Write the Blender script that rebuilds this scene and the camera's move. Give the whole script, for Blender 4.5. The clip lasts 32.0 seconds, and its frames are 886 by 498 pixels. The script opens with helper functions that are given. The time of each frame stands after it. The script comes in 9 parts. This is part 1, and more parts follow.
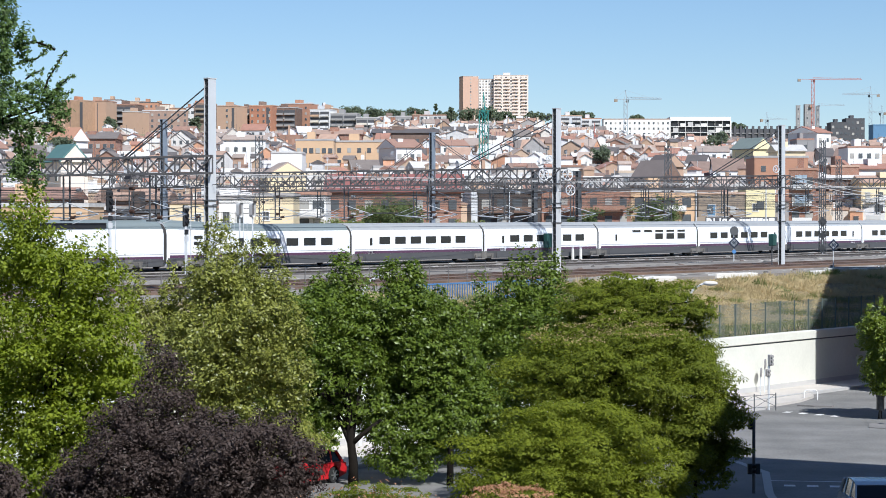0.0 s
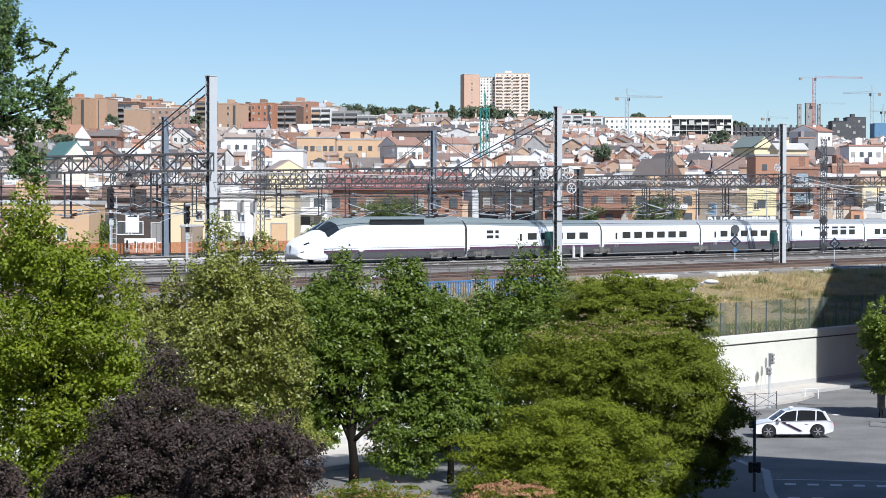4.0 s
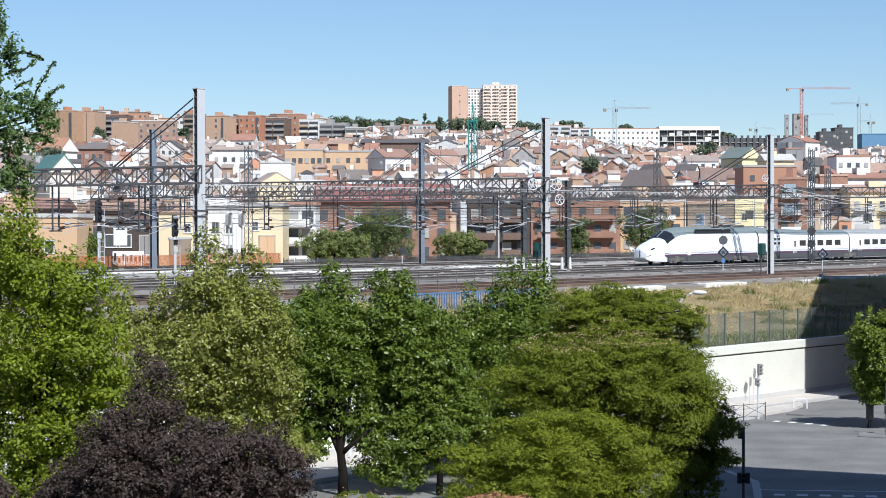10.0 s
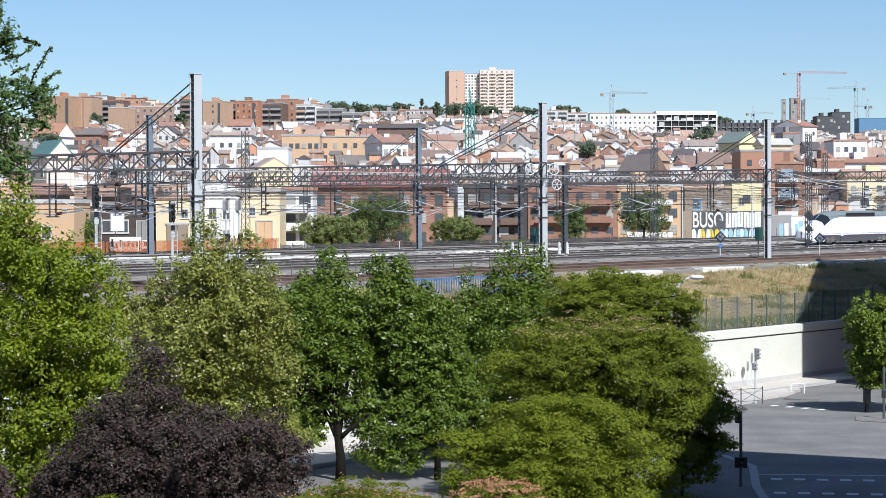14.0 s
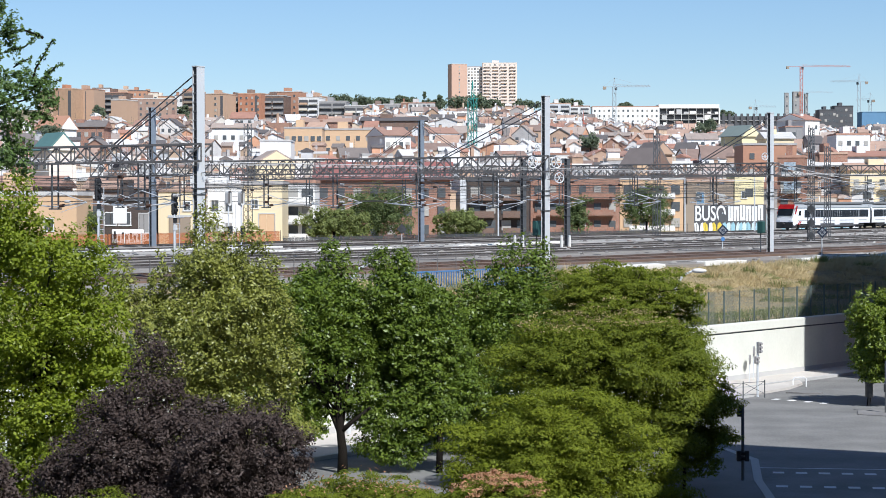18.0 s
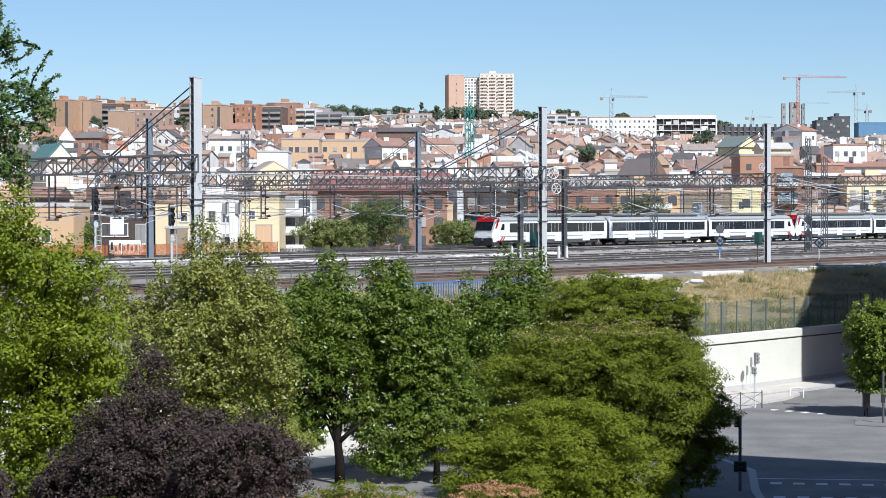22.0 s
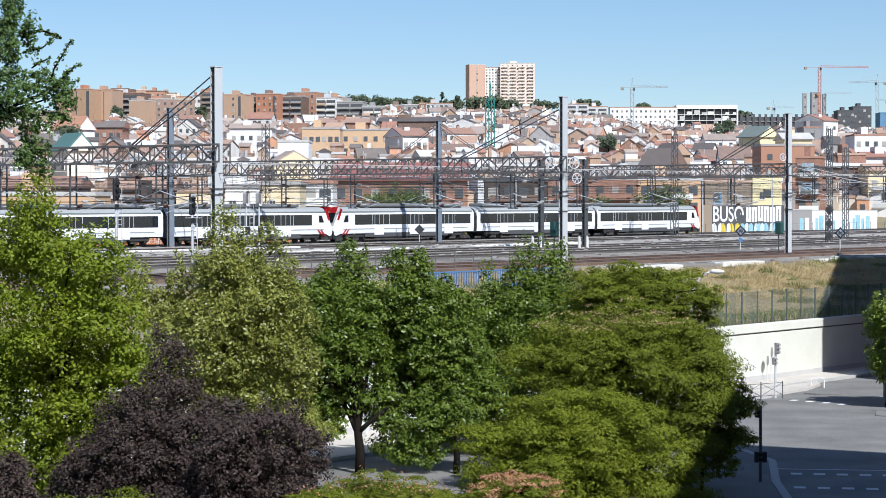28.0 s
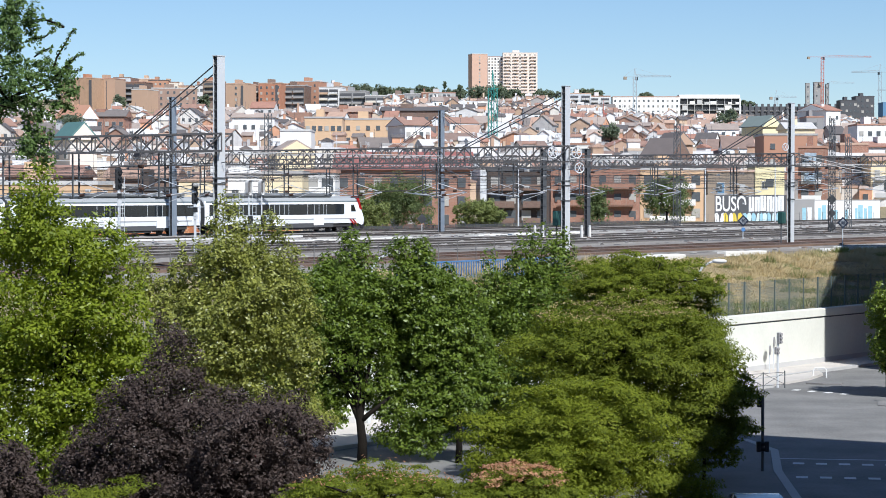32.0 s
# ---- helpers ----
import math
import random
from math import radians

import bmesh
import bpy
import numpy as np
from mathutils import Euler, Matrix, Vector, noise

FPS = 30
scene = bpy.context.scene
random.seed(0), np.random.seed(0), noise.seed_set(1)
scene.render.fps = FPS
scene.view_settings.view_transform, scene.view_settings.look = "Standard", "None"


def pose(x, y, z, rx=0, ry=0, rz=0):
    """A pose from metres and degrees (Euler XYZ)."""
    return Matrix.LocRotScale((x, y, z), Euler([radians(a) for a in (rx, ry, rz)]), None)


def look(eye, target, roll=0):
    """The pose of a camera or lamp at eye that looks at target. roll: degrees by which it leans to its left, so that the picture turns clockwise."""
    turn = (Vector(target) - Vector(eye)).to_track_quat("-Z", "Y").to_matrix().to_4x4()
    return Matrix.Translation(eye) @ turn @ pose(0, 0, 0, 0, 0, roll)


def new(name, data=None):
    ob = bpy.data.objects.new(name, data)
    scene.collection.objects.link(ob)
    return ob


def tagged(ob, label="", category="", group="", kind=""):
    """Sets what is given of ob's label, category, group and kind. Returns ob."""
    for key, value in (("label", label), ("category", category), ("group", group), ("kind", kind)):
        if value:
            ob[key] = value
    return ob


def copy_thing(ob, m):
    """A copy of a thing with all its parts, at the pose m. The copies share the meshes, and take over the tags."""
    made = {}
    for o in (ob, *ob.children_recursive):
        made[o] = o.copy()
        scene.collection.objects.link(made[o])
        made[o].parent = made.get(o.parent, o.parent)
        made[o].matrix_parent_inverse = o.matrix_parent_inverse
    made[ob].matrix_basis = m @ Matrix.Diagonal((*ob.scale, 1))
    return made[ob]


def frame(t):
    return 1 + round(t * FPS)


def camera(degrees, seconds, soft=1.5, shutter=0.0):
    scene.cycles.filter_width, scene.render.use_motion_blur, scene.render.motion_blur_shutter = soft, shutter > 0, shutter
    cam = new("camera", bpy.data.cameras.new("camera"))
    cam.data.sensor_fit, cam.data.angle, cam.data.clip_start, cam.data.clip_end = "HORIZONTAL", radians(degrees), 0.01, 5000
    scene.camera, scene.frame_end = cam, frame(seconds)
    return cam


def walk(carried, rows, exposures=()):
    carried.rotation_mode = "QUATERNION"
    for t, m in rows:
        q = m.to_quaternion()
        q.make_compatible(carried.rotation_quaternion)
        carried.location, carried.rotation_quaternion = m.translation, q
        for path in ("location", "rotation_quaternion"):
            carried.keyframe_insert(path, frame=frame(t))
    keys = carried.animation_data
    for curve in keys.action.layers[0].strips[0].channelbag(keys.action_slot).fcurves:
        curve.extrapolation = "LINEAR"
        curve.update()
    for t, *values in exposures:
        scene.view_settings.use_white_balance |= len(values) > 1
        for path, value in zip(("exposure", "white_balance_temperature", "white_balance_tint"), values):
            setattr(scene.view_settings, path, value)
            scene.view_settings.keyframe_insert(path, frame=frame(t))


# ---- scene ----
import itertools


EYE = 10.15        # height of the lens above the street
cam = camera(22.45, 32.0, soft=0.8)
PATH = [
    (0, pose(0, 0, EYE, 89.086, 0.003, -0.000)),
    (0.5, pose(0, 0, EYE, 89.048, -0.002, 0.008)),
    (1, pose(0, 0, EYE, 88.907, -0.088, -0.057)),
    (1.5, pose(0, 0, EYE, 88.734, -0.211, -0.045)),
    (2, pose(0, 0, EYE, 88.641, -0.087, 0.049)),
    (2.5, pose(0, 0, EYE, 88.626, -0.034, 0.086)),
    (3, pose(0, 0, EYE, 88.696, -0.039, 0.054)),
    (3.5, pose(0, 0, EYE, 88.832, -0.092, 0.051)),
    (5.5, pose(0, 0, EYE, 89.512, -0.045, -0.115)),
    (6, pose(0, 0, EYE, 89.494, -0.050, -0.179)),
    (6.5, pose(0, 0, EYE, 89.491, 0.002, -0.166)),
    (7, pose(0, 0, EYE, 89.509, 0.053, -0.129)),
    (7.5, pose(0, 0, EYE, 89.561, 0.040, -0.093)),
    (8, pose(0, 0, EYE, 89.579, 0.002, -0.114)),
    (8.5, pose(0, 0, EYE, 89.564, 0.073, -0.138)),
    (9, pose(0, 0, EYE, 89.520, 0.040, -0.167)),
    (9.5, pose(0, 0, EYE, 89.441, 0.055, -0.240)),
    (10, pose(0, 0, EYE, 89.336, 0.096, -0.275)),
    (10.5, pose(0, 0, EYE, 89.255, 0.088, -0.284)),
    (11, pose(0, 0, EYE, 89.214, 0.074, -0.301)),
    (11.5, pose(0, 0, EYE, 89.165, 0.057, -0.347)),
    (12, pose(0, 0, EYE, 89.157, 0.146, -0.330)),
    (12.5, pose(0, 0, EYE, 89.144, 0.134, -0.321)),
    (13, pose(0, 0, EYE, 89.072, 0.233, -0.301)),
    (13.5, pose(0, 0, EYE, 89.007, 0.130, -0.302)),
    (14, pose(0, 0, EYE, 88.954, 0.197, -0.348)),
    (14.5, pose(0, 0, EYE, 88.915, 0.180, -0.366)),
    (16.5, pose(0, 0, EYE, 88.964, 0.109, -0.299)),
    (17, pose(0, 0, EYE, 88.962, 0.116, -0.275)),
    (17.5, pose(0, 0, EYE, 88.869, 0.089, -0.281)),
    (18, pose(0, 0, EYE, 88.774, 0.090, -0.285)),
    (18.5, pose(0, 0, EYE, 88.758, 0.125, -0.298)),
    (19, pose(0, 0, EYE, 88.786, 0.120, -0.298)),
    (19.5, pose(0, 0, EYE, 88.839, 0.161, -0.335)),
    (20, pose(0, 0, EYE, 88.885, 0.149, -0.335)),
    (20.5, pose(0, 0, EYE, 88.951, 0.079, -0.342)),
    (21, pose(0, 0, EYE, 89.004, 0.144, -0.364)),
    (21.5, pose(0, 0, EYE, 89.040, 0.088, -0.366)),
    (22, pose(0, 0, EYE, 89.051, 0.123, -0.359)),
    (22.5, pose(0, 0, EYE, 89.035, 0.126, -0.301)),
    (23, pose(0, 0, EYE, 89.004, 0.154, -0.242)),
    (23.5, pose(0, 0, EYE, 88.983, 0.204, -0.158)),
    (24, pose(0, 0, EYE, 88.945, 0.215, -0.113)),
    (24.5, pose(0, 0, EYE, 88.915, 0.223, -0.094)),
    (25, pose(0, 0, EYE, 88.854, 0.198, -0.062)),
    (25.5, pose(0, 0, EYE, 88.828, 0.166, 0.024)),
    (27.5, pose(0, 0, EYE, 88.786, 0.036, 0.118)),
    (28, pose(0, 0, EYE, 88.788, 0.049, 0.167)),
    (28.5, pose(0, 0, EYE, 88.796, 0.112, 0.140)),
    (29, pose(0, 0, EYE, 88.719, 0.099, 0.148)),
    (29.5, pose(0, 0, EYE, 88.618, 0.079, 0.145)),
    (30, pose(0, 0, EYE, 88.547, 0.093, 0.088)),
    (30.5, pose(0, 0, EYE, 88.534, 0.016, 0.144)),
    (31, pose(0, 0, EYE, 88.475, 0.029, 0.189)),
    (31.5, pose(0, 0, EYE, 88.451, 0.029, 0.198)),
    (32, pose(0, 0, EYE, 88.516, -0.005, 0.231)),
]
walk(cam, PATH, exposures=((0, 0.27, 5780, 10), (32, 0.27, 5780, 10)))

# ---- light ----
SUN_EL, SUN_DIR = 47.0, Vector((0.49, -0.87, 0)).normalized()
world = bpy.data.worlds.new("world")
scene.world = world
world.use_nodes = True
wn = world.node_tree.nodes
sky = wn.new("ShaderNodeTexSky")
sky.sky_type, sky.sun_disc = "NISHITA", False
sky.sun_elevation = radians(SUN_EL)
sky.sun_rotation = math.atan2(SUN_DIR.x, SUN_DIR.y)
sky.altitude, sky.air_density, sky.dust_density, sky.ozone_density = 1200, 1.0, 0.0, 4.0
world.node_tree.links.new(sky.outputs[0], wn["Background"].inputs[0])
wn["Background"].inputs[1].default_value = 0.079
sun = new("sun", bpy.data.lights.new("sun", "SUN"))
sun.data.energy, sun.data.angle, sun.data.color = 5.0, radians(0.53), (1.0, 0.95, 0.87)
_sd = SUN_DIR * math.cos(radians(SUN_EL)) + Vector((0, 0, math.sin(radians(SUN_EL))))
sun.matrix_world = look(_sd * 100, (0, 0, 0))

# ---- materials ----
def _base(name):
    m = bpy.data.materials.new(name)
    m.use_nodes = True
    t = m.node_tree
    return m, t, t.nodes["Principled BSDF"], t.links


def mat(name, color, rough=0.7, metal=0.0, var=0.25, scale=2.0, fine=30.0, bump=0.0, spec=0.5, con=1.0):
    """A surface of one colour with stains at one scale and grain at another, in metres of the object."""
    m, t, b, link = _base(name)
    tc = t.nodes.new("ShaderNodeTexCoord")
    n1, n2 = t.nodes.new("ShaderNodeTexNoise"), t.nodes.new("ShaderNodeTexNoise")
    n1.inputs["Scale"].default_value, n2.inputs["Scale"].default_value = scale, fine
    n1.inputs["Detail"].default_value = 4
    link.new(tc.outputs["Object"], n1.inputs["Vector"])
    link.new(tc.outputs["Object"], n2.inputs["Vector"])
    mix = t.nodes.new("ShaderNodeMix")
    mix.data_type = "RGBA"
    lo, hi = [c * (1 - var) for c in color], [min(1, c * (1 + var)) for c in color]
    mix.inputs[6].default_value, mix.inputs[7].default_value = (*lo, 1), (*hi, 1)
    add = t.nodes.new("ShaderNodeMath")
    add.operation = "MULTIPLY_ADD"
    add.inputs[1].default_value = 0.35
    link.new(n2.outputs[0], add.inputs[0])
    sc = t.nodes.new("ShaderNodeMath")
    sc.operation = "MULTIPLY"
    sc.inputs[1].default_value = 0.65
    link.new(n1.outputs[0], sc.inputs[0])
    link.new(sc.outputs[0], add.inputs[2])
    ct = t.nodes.new("ShaderNodeMapRange")
    ct.inputs[1].default_value, ct.inputs[2].default_value = 0.5 - 0.5 / con, 0.5 + 0.5 / con
    link.new(add.outputs[0], ct.inputs[0])
    link.new(ct.outputs[0], mix.inputs[0])
    link.new(mix.outputs[2], b.inputs["Base Color"])
    b.inputs["Roughness"].default_value, b.inputs["Metallic"].default_value = rough, metal
    b.inputs["Specular IOR Level"].default_value = spec
    if bump:
        bp = t.nodes.new("ShaderNodeBump")
        bp.inputs["Strength"].default_value, bp.inputs["Distance"].default_value = bump, 0.05
        link.new(n2.outputs[0], bp.inputs["Height"])
        link.new(bp.outputs[0], b.inputs["Normal"])
    return m


def mat_pick(name, colors, rough=0.85, var=0.18, scale=0.6, fine=9.0, island=False):
    """A surface whose colour is picked for each object (or each loose piece), with stains and grain."""
    m, t, b, link = _base(name)
    src = t.nodes.new("ShaderNodeNewGeometry" if island else "ShaderNodeObjectInfo")
    ramp = t.nodes.new("ShaderNodeValToRGB")
    ramp.color_ramp.interpolation = "CONSTANT"
    el = ramp.color_ramp.elements
    el[0].color, el[0].position = (*colors[0], 1), 0
    el[1].color, el[1].position = (*colors[1], 1), 1 / len(colors)
    for i, c in enumerate(colors[2:], 2):
        e = el.new(i / len(colors))
        e.color = (*c, 1)
    link.new(src.outputs["Random Per Island" if island else "Random"], ramp.inputs[0])
    tc = t.nodes.new("ShaderNodeTexCoord")
    n1, n2 = t.nodes.new("ShaderNodeTexNoise"), t.nodes.new("ShaderNodeTexNoise")
    n1.inputs["Scale"].default_value, n2.inputs["Scale"].default_value = scale, fine
    link.new(tc.outputs["Object"], n1.inputs["Vector"])
    link.new(tc.outputs["Object"], n2.inputs["Vector"])
    av = t.nodes.new("ShaderNodeMath")
    link.new(n1.outputs[0], av.inputs[0])
    link.new(n2.outputs[0], av.inputs[1])
    mr = t.nodes.new("ShaderNodeMapRange")
    mr.inputs[1].default_value, mr.inputs[2].default_value = 0.6, 1.4
    mr.inputs[3].default_value, mr.inputs[4].default_value = 1 - var, 1 + var
    link.new(av.outputs[0], mr.inputs[0])
    mul = t.nodes.new("ShaderNodeMix")
    mul.data_type, mul.blend_type = "RGBA", "MULTIPLY"
    mul.inputs[0].default_value = 1
    link.new(ramp.outputs[0], mul.inputs[6])
    link.new(mr.outputs[0], mul.inputs[7])
    link.new(mul.outputs[2], b.inputs["Base Color"])
    b.inputs["Roughness"].default_value = rough
    return m


def mat_leaf(name, a, bcol, trans=0.28, rough=0.45, spec=0.3):
    """Leaves: a colour between two, leaf by leaf, with light coming through."""
    m, t, b, link = _base(name)
    g = t.nodes.new("ShaderNodeNewGeometry")
    mix = t.nodes.new("ShaderNodeMix")
    mix.data_type = "RGBA"
    mix.inputs[6].default_value, mix.inputs[7].default_value = (*a, 1), (*bcol, 1)
    tc = t.nodes.new("ShaderNodeTexCoord")
    n = t.nodes.new("ShaderNodeTexNoise")
    n.inputs["Scale"].default_value = 0.9
    link.new(tc.outputs["Object"], n.inputs["Vector"])
    av = t.nodes.new("ShaderNodeMath")
    av.operation = "MULTIPLY_ADD"
    av.inputs[1].default_value = 0.6
    link.new(g.outputs["Random Per Island"], av.inputs[0])
    sub = t.nodes.new("ShaderNodeMath")
    sub.operation = "MULTIPLY"
    sub.inputs[1].default_value = 0.4
    link.new(n.outputs[0], sub.inputs[0])
    link.new(sub.outputs[0], av.inputs[2])
    link.new(av.outputs[0], mix.inputs[0])
    link.new(mix.outputs[2], b.inputs["Base Color"])
    b.inputs["Roughness"].default_value = rough
    b.inputs["Specular IOR Level"].default_value = spec
    tr = t.nodes.new("ShaderNodeBsdfTranslucent")
    hs = t.nodes.new("ShaderNodeHueSaturation")
    hs.inputs["Saturation"].default_value, hs.inputs["Value"].default_value = 1.15, 1.5
    link.new(mix.outputs[2], hs.inputs["Color"])
    link.new(hs.outputs[0], tr.inputs[0])
    ms = t.nodes.new("ShaderNodeMixShader")
    ms.inputs[0].default_value = trans
    link.new(b.outputs[0], ms.inputs[1])
    link.new(tr.outputs[0], ms.inputs[2])
    link.new(ms.outputs[0], t.nodes["Material Output"].inputs[0])
    return m


def mat_brick(name, c1, c2, mortar, scale=1.0):
    m, t, b, link = _base(name)
    tc = t.nodes.new("ShaderNodeTexCoord")
    mp = t.nodes.new("ShaderNodeMapping")
    mp.inputs["Rotation"].default_value = (radians(90), 0, 0)
    br = t.nodes.new("ShaderNodeTexBrick")
    br.inputs["Scale"].default_value = scale
    br.inputs["Color1"].default_value, br.inputs["Color2"].default_value, br.inputs["Mortar"].default_value = (*c1, 1), (*c2, 1), (*mortar, 1)
    br.inputs["Brick Width"].default_value, br.inputs["Row Height"].default_value, br.inputs["Mortar Size"].default_value = 0.26, 0.08, 0.01
    n = t.nodes.new("ShaderNodeTexNoise")
    n.inputs["Scale"].default_value = 0.5
    n.inputs["Detail"].default_value = 5
    link.new(tc.outputs["Object"], n.inputs["Vector"])
    link.new(tc.outputs["Object"], mp.inputs[0])
    link.new(mp.outputs[0], br.inputs["Vector"])
    mr = t.nodes.new("ShaderNodeMapRange")
    mr.inputs[3].default_value, mr.inputs[4].default_value = 0.7, 1.3
    link.new(n.outputs[0], mr.inputs[0])
    mul = t.nodes.new("ShaderNodeMix")
    mul.data_type, mul.blend_type = "RGBA", "MULTIPLY"
    mul.inputs[0].default_value = 1
    link.new(br.outputs[0], mul.inputs[6])
    link.new(mr.outputs[0], mul.inputs[7])
    link.new(mul.outputs[2], b.inputs["Base Color"])
    b.inputs["Roughness"].default_value = 0.9
    return m


M_ASPHALT = mat("asphalt", (0.185, 0.18, 0.168), 0.9, var=0.34, scale=0.35, fine=9, bump=0.2, con=2.6)
M_PAVE = mat("paving", (0.52, 0.48, 0.43), 0.9, var=0.15, scale=0.5, fine=7, bump=0.1, con=2.0)
M_PAVE_DARKENED = mat("darkened_paving", (0.20, 0.19, 0.18), 0.9, var=0.2, scale=0.5, fine=7, bump=0.1, con=2.0)
M_KERB = mat("kerb_stone", (0.45, 0.44, 0.42), 0.85, var=0.15)
M_EARTH = mat("dry_earth", (0.27, 0.22, 0.125), 0.95, var=0.3, scale=0.15, fine=3, bump=0.3, con=2.0)
M_BALLAST = mat("ballast", (0.25, 0.226, 0.196), 0.95, var=0.35, scale=0.3, fine=14, bump=0.5, con=2.6)
M_BALLAST_PALE = mat("pale_ballast", (0.38, 0.355, 0.315), 0.95, var=0.3, scale=0.3, fine=10, bump=0.4, con=2.6)
M_BALLAST_RUST = mat("rusty_ballast", (0.16, 0.105, 0.075), 0.95, var=0.4, scale=0.4, fine=14, bump=0.4, con=2.6)
M_BALLAST_DARK = mat("dark_ballast", (0.12, 0.105, 0.092), 0.95, var=0.4, scale=0.4, fine=14, bump=0.4, con=2.6)
M_RAIL = mat("rail_steel", (0.085, 0.045, 0.03), 0.6, 0.2, var=0.25)
M_RAIL_GREY = mat("dark_rail_steel", (0.05, 0.042, 0.036), 0.6, 0.2, var=0.25)
M_SLEEPER = mat("sleeper_concrete", (0.17, 0.145, 0.125), 0.9)
M_WALL_WHITE = mat("white_wall_paint", (0.68, 0.675, 0.59), 0.85, var=0.10, scale=0.5, fine=5, con=2.0)
M_CONC = mat("concrete", (0.50, 0.49, 0.47), 0.85, var=0.15, scale=1.0)
M_CONC_WHITE = mat("pale_concrete", (0.68, 0.66, 0.62), 0.85, var=0.15, scale=0.8)
M_GALV = mat("galvanised_steel", (0.64, 0.655, 0.66), 0.5, 0.2, var=0.12, scale=1.0)
M_STEEL_DARK = mat("dark_steel_and_shade", (0.10, 0.105, 0.11), 0.6, 0.3, var=0.25)
M_STEEL_GREEN = mat("green_steel", (0.025, 0.085, 0.075), 0.5, 0.1)
M_FENCE = mat("grey_green_fence_steel", (0.13, 0.16, 0.145), 0.6, 0.1, var=0.2)
M_STEEL_NAVY = mat("navy_weathered_steel", (0.23, 0.265, 0.31), 0.55, 0.25, var=0.4, scale=1.2)
M_TRUSS = mat("weathered_truss_steel", (0.16, 0.152, 0.145), 0.6, 0.2, var=0.35, scale=0.7)
M_BLACK = mat("black_plastic_and_shade", (0.022, 0.023, 0.025), 0.5)
M_RUBBER = mat("tyre_rubber", (0.02, 0.02, 0.02), 0.85)
M_ALU = mat("aluminium", (0.6, 0.6, 0.6), 0.35, 0.9, var=0.08)
M_BARK = mat("bark", (0.016, 0.013, 0.01), 0.95, var=0.4, scale=3, fine=40, bump=0.6, spec=0.15)
M_TRAIN_WHITE = mat("train_white_paint", (0.83, 0.84, 0.85), 0.35, var=0.03, scale=0.6)
M_TRAIN_GREY = mat("train_grey_paint", (0.19, 0.225, 0.225), 0.6, var=0.08)
M_TRAIN_ROOF = mat("train_roof_grey", (0.33, 0.34, 0.34), 0.6, var=0.15)
M_TRAIN_POD = mat("train_roof_pod_grey", (0.16, 0.165, 0.165), 0.7, var=0.2)
M_TRAIN_SKIRT = mat("train_skirt_grey", (0.085, 0.085, 0.087), 0.6, var=0.15)
M_PURPLE = mat("purple_stripe", (0.10, 0.045, 0.085), 0.45, var=0.08)
M_RED = mat("train_red_paint", (0.55, 0.02, 0.02), 0.4, var=0.06)
M_UNDER = mat("underframe_grime", (0.045, 0.042, 0.04), 0.85, var=0.4)
M_BOGIE = mat("dusty_bogie_steel", (0.15, 0.14, 0.125), 0.8, var=0.5, scale=2.0, fine=12, con=2.0)
M_CARGLASS = mat("car_glass", (0.012, 0.014, 0.016), 0.22, var=0.2, spec=0.3)
M_GLASS = mat("dark_glass", (0.02, 0.024, 0.028), 0.08, var=0.3, spec=0.7)
M_ORANGE_NET = mat("orange_fence", (0.48, 0.16, 0.055), 0.9, var=0.35, scale=1.2, fine=6)
M_BLUE = mat("blue_paint", (0.08, 0.20, 0.42), 0.5, var=0.15)
M_YELLOWSIGN = mat("sign_white", (0.42, 0.45, 0.48), 0.5)
M_SIGN_BLUE = mat("sign_blue_rim", (0.035, 0.05, 0.085), 0.5)
M_PAINT_LINE = mat("road_paint", (0.72, 0.71, 0.68), 0.8, var=0.2, scale=3)
M_CAR_WHITE = mat("white_car_paint", (0.78, 0.78, 0.79), 0.2, var=0.02)
M_CAR_DARK = mat("dark_car_paint", (0.008, 0.009, 0.014), 0.1, 0.0, var=0.05, spec=0.2)
M_CAR_RED = mat("red_car_paint", (0.45, 0.015, 0.02), 0.3, var=0.04)
M_CAR_SILVER = mat("silver_car_paint", (0.55, 0.58, 0.60), 0.25, 0.5, var=0.03)
M_REDLIGHT = mat("red_lens", (0.5, 0.02, 0.02), 0.2)
M_HEADLIGHT = mat("clear_lens", (0.7, 0.72, 0.72), 0.15, var=0.05)
M_WIRE = mat("wire", (0.06, 0.06, 0.06), 0.7)
M_DRYGRASS = mat_leaf("dry_grass_blades", (0.42, 0.34, 0.19), (0.60, 0.50, 0.29), 0.3, 0.8)
M_GREENGRASS = mat_leaf("green_weeds", (0.12, 0.16, 0.05), (0.26, 0.27, 0.10), 0.3, 0.7)

L_LIME = mat_leaf("lime_leaves", (0.10, 0.145, 0.012), (0.29, 0.34, 0.028), 0.34)
L_OLIVE = mat_leaf("olive_leaves", (0.07, 0.09, 0.012), (0.36, 0.37, 0.075), 0.2, 0.42, 0.5)
L_DEEP = mat_leaf("deep_green_leaves", (0.04, 0.075, 0.008), (0.18, 0.24, 0.03), 0.2, 0.42, 0.32)
L_FERN = mat_leaf("feathery_leaves", (0.055, 0.078, 0.009), (0.215, 0.25, 0.022), 0.24, 0.6, 0.15)
L_PLUM = mat_leaf("purple_leaves", (0.028, 0.018, 0.015), (0.10, 0.074, 0.062), 0.14, 0.6, 0.25)
L_BLUEGREEN = mat_leaf("grey_green_leaves", (0.04, 0.085, 0.025), (0.19, 0.27, 0.08), 0.3)
